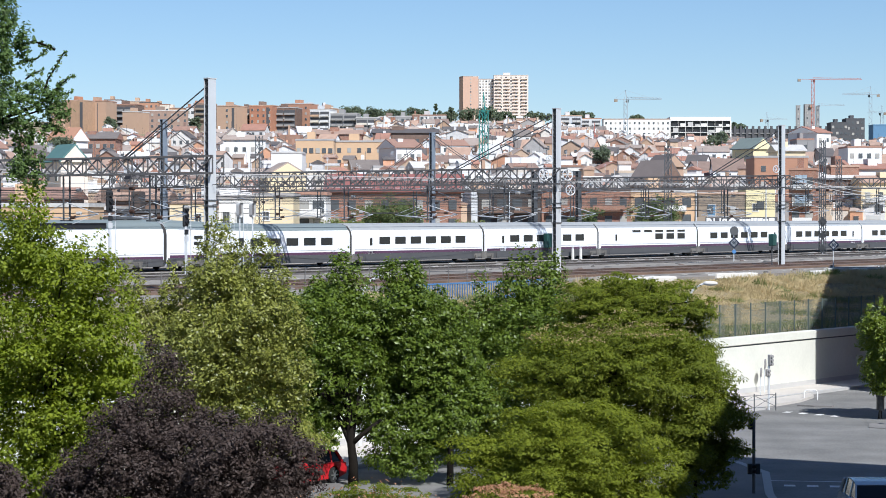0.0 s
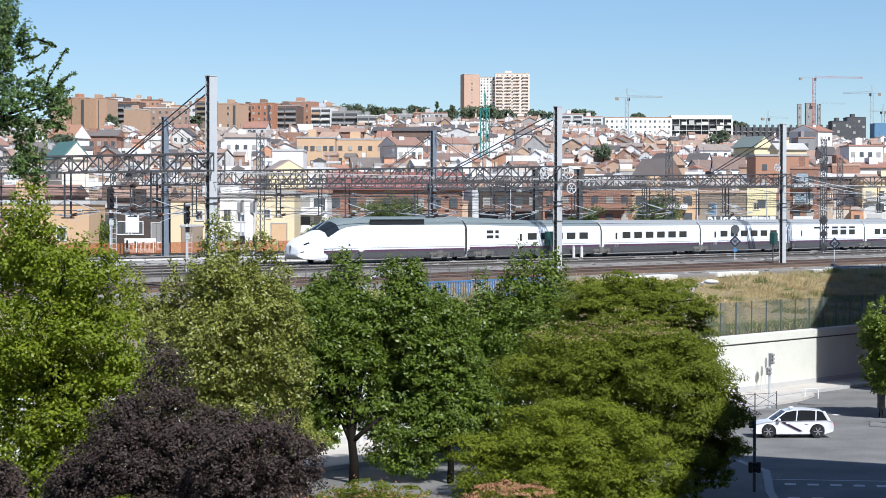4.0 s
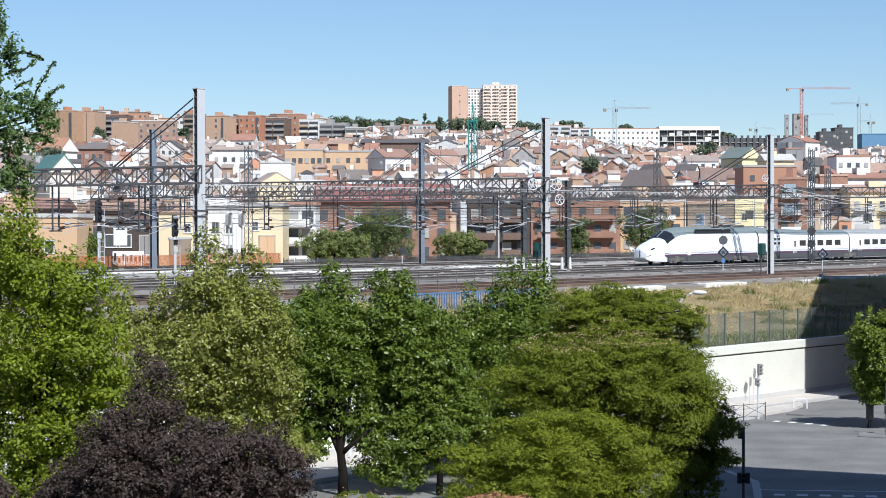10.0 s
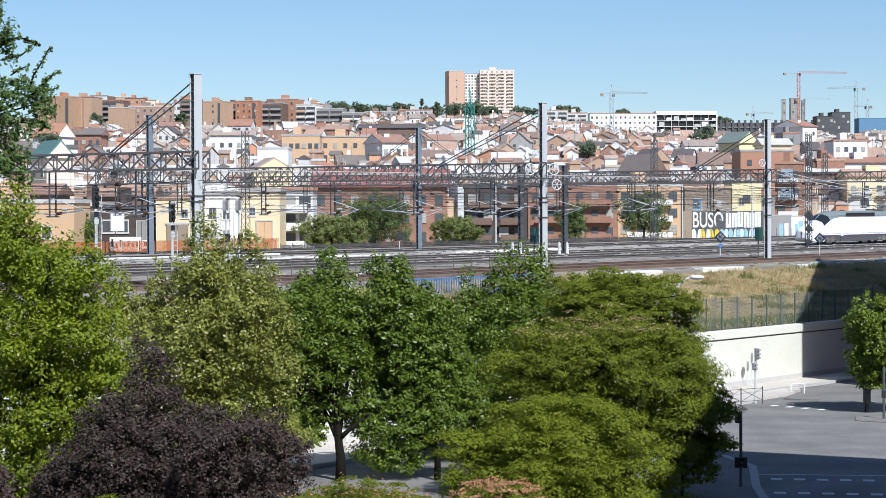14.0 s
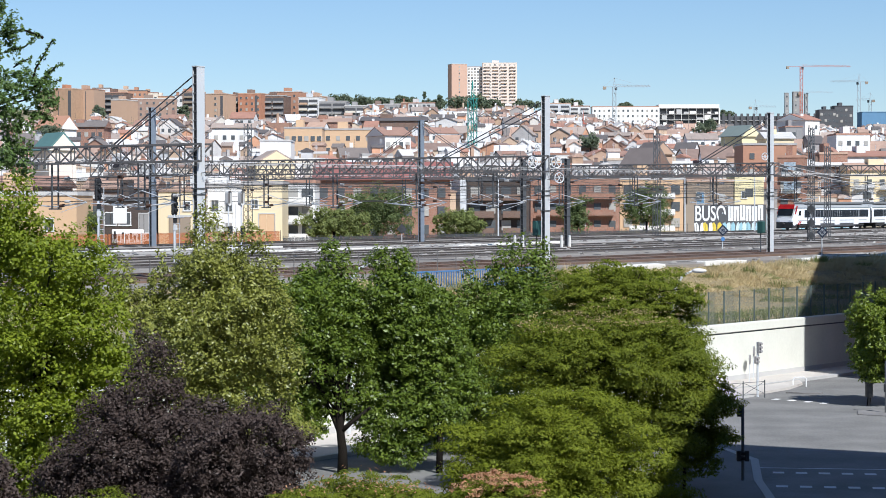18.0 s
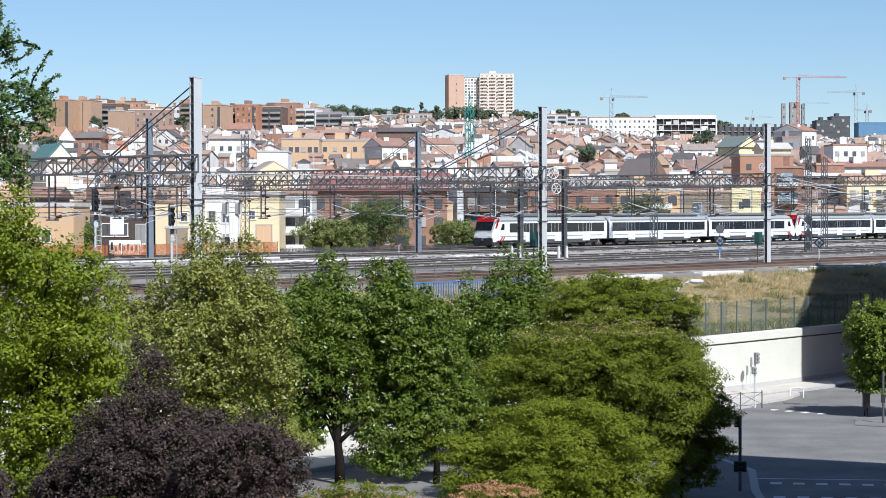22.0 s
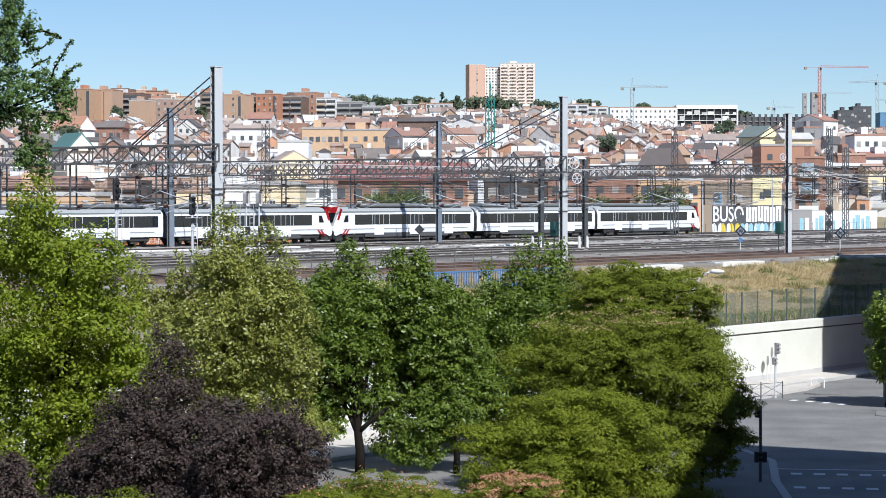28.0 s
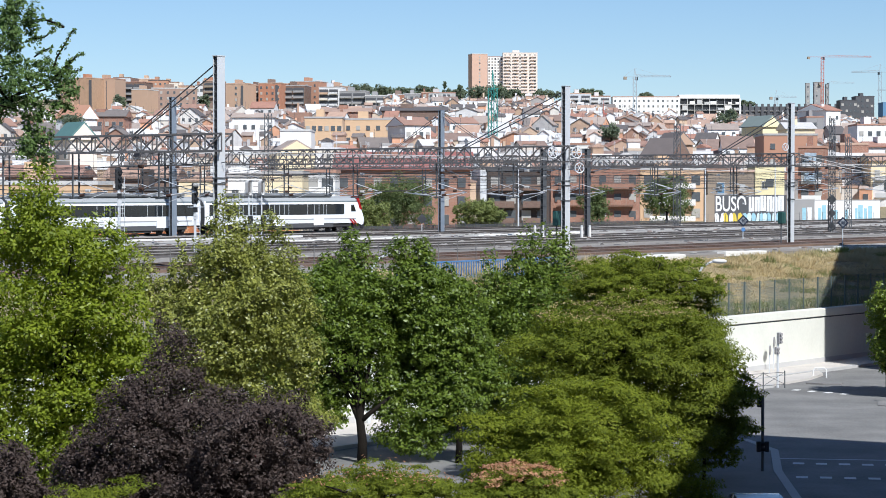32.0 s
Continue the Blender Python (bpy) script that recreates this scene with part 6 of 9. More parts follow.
def tree(name, label, x, y, base, crown, leaf, n, size, seed, trunk_r=0.16, fork=0.35, category="tree", clumps=40, clump=0.34, flat=1.0, droop=0.0, aspect=0.5, spires=(), extra=None, group="", lean=(0, 0), limbs=14, fill=0.6, low=0.6, core=0, boughs=(), sprigs=()):
    """A tapered trunk, limbs to the clumps, and a ragged crown. crown: (cx, cy, cz, rx, ry, rz) in world metres."""
    rng = np.random.default_rng(seed)
    t = empty(name, Matrix.Translation((x, y, base)))
    o = Vector((x, y, base))
    cx, cy, cz, rx, ry, rz = crown
    cs = []
    for k in range(clumps):
        d = rng.normal(size=3)
        d /= np.linalg.norm(d)
        if d[2] < -low:
            d[2] *= -0.5
        f = 0.45 + 0.5 * rng.random() ** 0.6
        q = np.array([cx + d[0] * rx * f, cy + d[1] * ry * f, cz + d[2] * rz * f]) - np.array(o)
        m = clump * min(rx, rz * 1.3) * (0.65 + 0.7 * rng.random())
        cs.append((q, (m, m, m * flat * (0.8 + 0.3 * rng.random()))))
    for k in range(core):
        d = rng.normal(size=3)
        d *= 0.62 * rng.random() ** 0.4 / np.linalg.norm(d)
        m = clump * 1.25 * min(rx, rz * 1.3)
        cs.append((np.array([cx + d[0] * rx, cy + d[1] * ry, cz + d[2] * rz]) - np.array(o), (m, m, m * max(flat, 0.5))))
    for sx, sy, sz, sr, sh in spires:
        for k in range(5):
            f = k / 4
            cs.append((np.array([sx, sy, sz + sh * f]) - np.array(o) + rng.normal(size=3) * 0.08, ((1 - f * 0.6) * sr * 1.15, (1 - f * 0.6) * sr * 1.15, sh * 0.26 + 0.15), True))
    for line in sprigs:
        pts = [Vector((q[0], cy, q[1])) - o for q in line]
        for a, b in zip(pts, pts[1:]):
            for f in (0.0, 0.5):
                m = 0.04 + 0.022 * rng.random()
                cs.append((np.array(a.lerp(b, f)) + rng.normal(size=3) * 0.015, (m, m, m), True))
        bm = bmesh.new()
        tube(bm, pts, [0.008 + 0.003 * k for k in range(len(pts))], 4)
        part("twig", bm, M_BARK, t)
    bm = bmesh.new()
    top = Vector((cx + lean[0], cy + lean[1], cz)) - o
    fk = Vector((top.x * 0.35, top.y * 0.35, (cz - rz - base) + rz * fork))
    fk.z = max(fk.z, 0.8)
    tube(bm, [(0, 0, -0.2), (fk.x * 0.2 + 0.03, fk.y * 0.2, fk.z * 0.5), fk, fk.lerp(top, 0.5), top], [trunk_r * 1.25, trunk_r, trunk_r * 0.85, trunk_r * 0.55, trunk_r * 0.25], 8)
    part("trunk", bm, M_BARK, t, smooth=True)
    for q in boughs:
        q = Vector(q) - o
        bm = bmesh.new()
        tube(bm, [fk - Vector((0, 0, 0.15)), fk.lerp(q, 0.35) - Vector((0, 0, 0.08)), q], [trunk_r * 0.7, trunk_r * 0.5, trunk_r * 0.3], 7)
        part("limb", bm, M_BARK, t, smooth=True)
    for k, (q, m, *_) in enumerate(cs[:limbs]):
        q = Vector(q)
        st = fk.lerp(top, rng.random() * 0.8)
        mid = st.lerp(q, 0.5) + Vector(rng.normal(size=3) * 0.12) + Vector((0, 0, 0.1))
        bm = bmesh.new()
        tube(bm, [st, mid, q], [trunk_r * 0.34, trunk_r * 0.22, trunk_r * 0.07], 5)
        part("limb", bm, M_BARK, t, smooth=True)
    part("crown", leaf_cloud("crown", cs, n, size, leaf, rng, droop, aspect, fill), None, t)
    if extra:
        em, en, es = extra
        tops = [c for c in cs if c[0][2] > cz - base + rz * 0.35] or cs
        tops = [(q + np.array((0, 0, m[2] * 0.8)), (m[0] * 0.9, m[1] * 0.9, 0.14)) for q, m, *_ in tops]
        part("blossom", leaf_cloud("blossom", tops, en, es, em, rng), None, t, "faded blossom on the top layer")
    tagged(t, label, category, group)
    return t


tree("broadleaf_tree", "tall lime-green broadleaf tree, dense crown", -10.6, 62.5, 0, (-11.1, 62, 5.8, 2.75, 2.4, 4.2), L_LIME, 112000, 0.112, 11, clumps=130, clump=0.27, aspect=0.6, low=2, core=40, spires=((-12.0, 62, 8.6, 0.9, 1.5), (-10.2, 62, 7.6, 0.7, 1.2), (-11.3, 61.6, 8.9, 0.85, 1.5), (-12.6, 62, 1.6, 1.1, 0.8), (-11.4, 62, 0.9, 1.0, 0.8), (-13.4, 62, 2.9, 1.2, 1.6), (-12.6, 61.5, 0.6, 1.1, 0.8), (-13.3, 61.5, 0.9, 1.2, 1.0), (-11.8, 61.5, 1.2, 1.2, 2.0), (-11.0, 61.2, 0.8, 1.0, 1.4), (-12.6, 61.2, 2.4, 1.1, 2.0), (-8.9, 61.5, 5.4, 0.7, 1.0), (-9.8, 62.5, 3.6, 1.1, 2.0), (-11.1, 62.4, 1.8, 1.2, 1.6), (-10.4, 62.6, 2.6, 1.0, 1.4), (-11.6, 62.6, 0.8, 1.2, 1.2)))
tree("broadleaf_tree", "olive-green tree with sparse top twigs", -8.3, 76.5, 0, (-7.8, 76, 5.3, 2.9, 2.2, 3.0), L_OLIVE, 105000, 0.12, 12, clumps=105, clump=0.28, low=2, core=36, spires=((-7.6, 76, 7.3, 1.08, 2.3), (-10.6, 76, 6.3, 0.8, 1.5), (-6.2, 76, 7.1, 1.08, 1.8), (-9.2, 76, 6.6, 0.6, 1.5), (-5.2, 76, 4.4, 0.9, 1.4), (-6.8, 76, 2.0, 1.3, 1.6), (-8.4, 76, 1.8, 1.4, 1.6), (-5.6, 76, 2.4, 1.2, 1.6), (-10.0, 76, 2.2, 1.2, 1.8), (-6.9, 76, 7.2, 0.72, 1.5)))
tree("broadleaf_tree", "deep green young tree with dark straight trunk", -3.35, 83, 0, (-4.75, 84, 4.7, 2.9, 2.2, 2.5), L_DEEP, 100000, 0.14, 13, trunk_r=0.17, fork=-0.2, boughs=((-2.3, 82.8, 2.5), (-4.3, 83.2, 3.4), (-3.0, 83.6, 4.2)), lean=(1.15, -1), low=2, clumps=105, clump=0.31, core=32, spires=((-3.6, 84, 6.0, 1.35, 2.1), (-4.7, 84, 6.0, 1.0, 1.4), (-5.8, 84, 5.6, 1.0, 1.2), (-6.4, 83.5, 2.0, 1.1, 1.2), (-5.9, 83.5, 1.2, 1.0, 0.9), (-4.75, 83.5, 1.7, 0.85, 0.8), (-3.9, 83.6, 2.5, 0.9, 0.9), (-2.6, 83.6, 2.7, 0.8, 0.9), (-5.4, 83.5, 2.3, 0.9, 1.0), (-7.3, 83.5, 3.2, 0.9, 1.0)))
tree("broadleaf_tree", "deep green young tree beside the road", 0.25, 83, 0, (-0.7, 84.5, 4.5, 1.75, 1.6, 2.8), L_DEEP, 100000, 0.14, 14, trunk_r=0.11, lean=(1.05, -1), clumps=110, clump=0.40, low=2, core=20, spires=((-1.5, 84, 5.8, 1.4, 2.3), (-0.5, 84, 5.0, 1.1, 1.3), (0.4, 84, 4.4, 1.0, 1.2), (-1.95, 83.5, 1.0, 0.85, 1.6), (-1.1, 83.5, 0.8, 0.85, 1.5), (-0.2, 83.5, 1.2, 0.8, 1.4), (-2.3, 83.6, 1.9, 0.7, 1.0), (0.3, 83.5, 2.0, 1.0, 1.2), (-0.8, 83.5, 2.2, 1.0, 1.0), (1.0, 83.5, 2.6, 0.9, 1.2)))
tree("broadleaf_tree", "leafy green tree with upright shoots", 3.0, 92, 0, (3.0, 91, 4.3, 2.8, 1.8, 2.6), L_DEEP, 80000, 0.14, 15, clumps=100, clump=0.32, low=2, core=24, spires=((1.6, 91, 5.3, 0.7, 2.0), (3.0, 91, 6.0, 0.9, 2.2), (4.6, 91, 5.9, 0.9, 2.3), (3.8, 91, 6.0, 0.8, 2.4), (1.2, 90.5, 2.2, 1.1, 1.8), (0.9, 90.5, 0.9, 1.0, 1.0), (2.2, 90.5, 0.9, 1.1, 1.2), (3.4, 90.5, 1.0, 1.1, 1.2), (1.6, 88.5, 1.8, 1.3, 1.5), (2.6, 88.5, 2.0, 1.3, 1.5)))
tree("silk_tree", "silk tree with flat feathery layered foliage", 6.6, 85, 0, (7.3, 84.5, 6.5, 2.7, 2.0, 1.35), L_FERN, 84000, 0.12, 16, clumps=95, clump=0.42, flat=0.42, aspect=0.35, low=2, fill=0.9, core=16, spires=((9.5, 84.5, 5.0, 1.0, 0.9), (5.4, 84.5, 5.6, 1.2, 1.4), (7.4, 84.5, 4.6, 1.6, 1.2), (8.8, 84.5, 4.6, 1.3, 1.0)), limbs=30, group="silk trees")
tree("silk_tree", "wide silk tree with flat feathery layers and faint blossom", 5.4, 76, 0, (5.55, 76, 4.75, 3.8, 2.6, 1.95), L_FERN, 130000, 0.112, 17, trunk_r=0.18, clumps=130, clump=0.34, flat=0.5, aspect=0.38, low=2, fill=0.9, core=44, spires=((8.3, 75.6, 3.0, 1.4, 1.4), (8.6, 75.6, 4.4, 1.1, 1.0), (8.2, 75.6, 1.9, 1.1, 0.9), (8.95, 75.8, 3.4, 0.8, 0.8), (6.9, 76, 2.5, 1.2, 1.5), (5.6, 76.4, 2.3, 1.3, 1.5), (4.2, 76.4, 2.3, 1.2, 1.5), (7.2, 78.6, 1.8, 1.3, 1.0), (5.6, 78.6, 1.8, 1.3, 1.0), (4.0, 78.6, 1.9, 1.3, 1.0), (2.8, 78.6, 1.9, 1.2, 1.0)), extra=(L_FADED, 2200, 0.07), limbs=30, group="silk trees")
tree("silk_tree", "low silk tree with flat feathery layers", 3.4, 66, 0, (3.5, 66, 2.6, 2.85, 2.3, 2.0), L_SILK, 140000, 0.096, 18, trunk_r=0.16, clumps=120, clump=0.34, flat=0.5, aspect=0.42, low=2, fill=0.9, core=30, spires=((6.5, 66, 1.6, 1.2, 1.2), (7.0, 66, 0.7, 1.1, 1.0), (5.9, 65.5, 0.8, 1.2, 1.2), (1.2, 65.8, 2.0, 1.0, 1.2), (0.9, 65.8, 1.0, 0.9, 1.0)), limbs=30, group="silk trees")
# shaded right side of the wide silk tree, added as a separate tree
tree("shaded_tree", "shaded right side of the wide silk tree", 8.7, 77, 0, (8.95, 77.3, 3.6, 1.0, 1.0, 1.2), L_FERN, 52000, 0.11, 19, trunk_r=0.05, clumps=60, clump=0.38, flat=0.5, aspect=0.4, low=2, core=8, spires=((8.15, 77, 4.6, 1.1, 0.9), (9.05, 77, 4.4, 0.8, 0.7), (9.95, 77, 3.0, 0.7, 0.8), (9.75, 77, 1.9, 0.75, 0.8), (8.75, 77, 1.9, 0.8, 0.8), (9.35, 77, 1.1, 0.55, 0.6), (8.45, 77, 0.9, 0.7, 0.7), (7.85, 77, 2.6, 0.9, 1.0)))
tree("plum_tree", "low purple-leaved plum tree beside a lime-green tree", -11.4, 54, 0, (-11.4, 54, 2.1, 1.7, 1.6, 1.9), L_PLUM, 50000, 0.105, 27, clumps=70, clump=0.32, low=2, core=12, group="plum trees")
tree("plum_tree", "purple-leaved plum tree, dense dark crown", -4.9, 56, 0, (-5.1, 56, 3.0, 2.05, 2.0, 2.2), L_PLUM, 88000, 0.09, 20, clumps=110, clump=0.30, low=2, core=20, group="plum trees")
tree("plum_tree", "purple-leaved plum tree, broad dark crown", -8.0, 57, 0, (-8.0, 57, 2.9, 1.75, 1.8, 2.2), L_PLUM, 80000, 0.09, 21, clumps=100, clump=0.32, low=2, core=20, spires=((-10.3, 57, 0.9, 1.2, 1.2), (-11.4, 57, 0.4, 1.2, 1.2), (-7.15, 57, 4.6, 0.95, 1.9), (-7.9, 57, 4.3, 0.8, 1.0), (-9.6, 57.5, 2.0, 0.9, 1.6)), group="plum trees")
tree("poplar", "tall grey-green tree with loose twigs", -9.6, 40, 0, (-7.62, 40, 11.85, 0.8, 0.75, 0.68), L_BLUEGREEN, 11500, 0.066, 22, trunk_r=0.1, clumps=46, clump=0.24, aspect=0.6, low=2, fill=0.9, core=4,
     spires=((-7.7, 40, 13.1, 0.27, 1.0), (-7.95, 40, 12.6, 0.3, 0.8), (-6.9, 40, 11.9, 0.16, 0.3), (-7.55, 40, 10.95, 0.24, 0.4), (-7.3, 40, 10.8, 0.13, 0.2)),
     sprigs=(((-7.63, 13.16), (-7.49, 13.2), (-7.35, 13.23), (-7.22, 13.2), (-7.07, 13.14), (-6.94, 13.08)), ((-7.07, 13.12), (-7.17, 13.0), (-7.29, 12.91), (-7.47, 12.87), (-7.64, 12.82)),
             ((-6.79, 13.02), (-6.87, 12.88), (-6.95, 12.74), (-7.07, 12.55), (-7.15, 12.3)), ((-6.58, 12.6), (-6.71, 12.57), (-6.83, 12.46), (-6.95, 12.35), (-7.1, 12.2)), ((-7.17, 12.72), (-7.32, 12.66), (-7.48, 12.55)), ((-6.65, 12.33), (-6.8, 12.28), (-7.0, 12.2))))
tree("street_tree", "small green street tree on the corner", 21.53, 110, 0, (23.05, 110, 3.65, 2.35, 2.1, 2.3), L_STREET, 66000, 0.15, 23, trunk_r=0.08, fork=0.1, lean=(-0.6, 0), clumps=90, clump=0.32, core=34, low=2, spires=((21.3, 110, 1.9, 0.7, 1.4), (22.2, 109.6, 1.5, 0.8, 1.0)))


def litter_bin(x, y):
    """A dark street bin on a short post, with a hooded lid."""
    t = empty("litter_bin", pose(x, y, 0.02))
    bm = bmesh.new()
    strut(bm, (0, 0, 0), (0, 0, 0.5), 0.04, 8)
    part("post", bm, M_BLACK, t)
    bm = bmesh.new()
    strut(bm, (0, 0, 0.45), (0, 0, 1.1), 0.19, 12)
    part("body", bm, M_BLACK, t)
    bm = bmesh.new()
    strut(bm, (0, 0, 1.105), (0, 0, 1.2), 0.21, 12)
    part("lid", bm, M_BLACK, t)
    tagged(t, "dark cylindrical litter bin beside a street tree", "litter bin")


litter_bin(21.5, 109.6)
tree("silk_tree", "top of a silk tree, yellow-green", -1.6, 45.5, 0, (-1.7, 45.5, 3.75, 1.9, 1.4, 0.9), L_FERN, 40000, 0.075, 24, clumps=70, clump=0.45, flat=0.35, aspect=0.3, extra=(L_PINK, 500, 0.06), limbs=30, group="silk trees")
tree("silk_tree", "silk tree top covered in pinkish blossom", 1.35, 45, 0, (1.3, 45, 3.8, 1.1, 1.1, 0.9), L_FERN, 24000, 0.075, 25, clumps=50, clump=0.45, flat=0.35, aspect=0.3, extra=(L_PINK, 3000, 0.06), limbs=30, group="silk trees")
tree("silk_tree", "small silk tree top, yellow-green", -7.1, 45, 0, (-7.1, 45, 3.35, 1.1, 1.0, 1.0), L_FERN, 14000, 0.075, 26, clumps=36, clump=0.45, flat=0.4, aspect=0.3, limbs=30, group="silk trees")
# trees and bushes beyond the tracks
tree("tree", "bushy green tree behind the tracks", -6.6, 268, 5.2, (-6.4, 268, 8.4, 5.2, 4, 3.4), L_FAR, 15300, 0.27, 31, clumps=46, clump=0.34, group="trackside trees", limbs=6, low=2, core=16, fill=0.9)
tree("tree", "yellow-green bush behind the tracks", -11.5, 262, 5.2, (-11.5, 262, 7.2, 4.2, 3, 2.1), L_BUSH, 15300, 0.27, 32, clumps=30, clump=0.4, group="trackside trees", limbs=6, low=2, core=16, fill=0.9)
tree("tree", "low green bush behind the tracks", 3.6, 278, 5.2, (3.6, 278, 7.0, 3.4, 3, 2.0), L_BUSH, 11900, 0.27, 33, clumps=26, clump=0.4, group="trackside trees", limbs=6, low=2, core=16, fill=0.9)
tree("tree", "narrow green tree before a brick block", 19.4, 298, 5.2, (19.4, 298, 8.0, 2.2, 2.2, 2.9), L_FAR, 6800, 0.27, 34, clumps=22, clump=0.42, group="trackside trees", limbs=6, low=2, core=16, fill=0.9)
tree("tree", "round green tree before a beige block", 30.0, 312, 5.2, (30.0, 312, 8.9, 3.8, 3, 3.6), L_FAR, 10200, 0.27, 35, clumps=34, clump=0.38, group="trackside trees", limbs=6, low=2, core=16, fill=0.9)
tree("tree", "shaded green bush beside a brick house", -36.9, 238, 5.2, (-36.9, 238, 7.5, 1.7, 1.6, 1.9), L_FAR, 6000, 0.26, 36, clumps=24, clump=0.42, group="trackside trees", limbs=6, low=2, core=10)

# ---- town ----
def window_mesh(w, h, name="window"):
    """A framed window in one piece: a proud frame with the pane set back in it."""
    bm = bmesh.new()
    box(bm, -w / 2 - 0.07, -0.12, -0.09, w / 2 + 0.07, 0.02, h + 0.07, 1)
    front = [f for f in bm.faces if f.normal.y < -0.9 or all(abs(v.co.y + 0.12) < 1e-6 for v in f.verts)]
    bmesh.ops.inset_region(bm, faces=front, thickness=0.08, depth=-0.06)
    for f in front:
        f.material_index = 0
    return mesh_of(bm, name, M_WINDOW_FAR, M_FRAME_WHITE)


def blind_mesh(w, h):
    """A window with its roller blind down: a ribbed pale sheet in the frame."""
    bm = bmesh.new()
    box(bm, -w / 2 - 0.07, -0.12, -0.09, w / 2 + 0.07, 0.02, h + 0.07)
    front = [f for f in bm.faces if all(abs(v.co.y + 0.12) < 1e-6 for v in f.verts)]
    bmesh.ops.inset_region(bm, faces=front, thickness=0.06, depth=-0.03)
    return mesh_of(bm, "window", M_BLIND)


WIN_S, WIN_M, WIN_L = window_mesh(0.9, 1.1), window_mesh(1.25, 1.3), window_mesh(1.5, 1.4)
WIN_BAY = window_mesh(2.6, 2.1)
BLINDS = {WIN_BAY: blind_mesh(2.6, 2.1), WIN_S: blind_mesh(0.9, 1.1), WIN_M: blind_mesh(1.25, 1.3), WIN_L: blind_mesh(1.5, 1.4)}


def gable_roof(w, d, rise, over=0.4, hip=0.0, th=0.18):
    bm = bmesh.new()
    a, b = w / 2 + over, d / 2 + over
    e = [(-a, -b, 0), (a, -b, 0), (a, b, 0), (-a, b, 0)]
    r = [(-a + hip, 0, rise), (a - hip, 0, rise)]
    for dz in (0,):
        v = [bm.verts.new(q) for q in e + r]
        bm.faces.new((v[0], v[1], v[5], v[4]))
        bm.faces.new((v[2], v[3], v[4], v[5]))
        bm.faces.new((v[1], v[2], v[5]))
        bm.faces.new((v[3], v[0], v[4]))
        lo = [bm.verts.new((q[0], q[1], -th)) for q in e]
        bm.faces.new(lo[::-1])
        for i in range(4):
            bm.faces.new((lo[i], lo[(i + 1) % 4], v[(i + 1) % 4], v[i]))
    bmesh.ops.recalc_face_normals(bm, faces=bm.faces[:])
    return bm


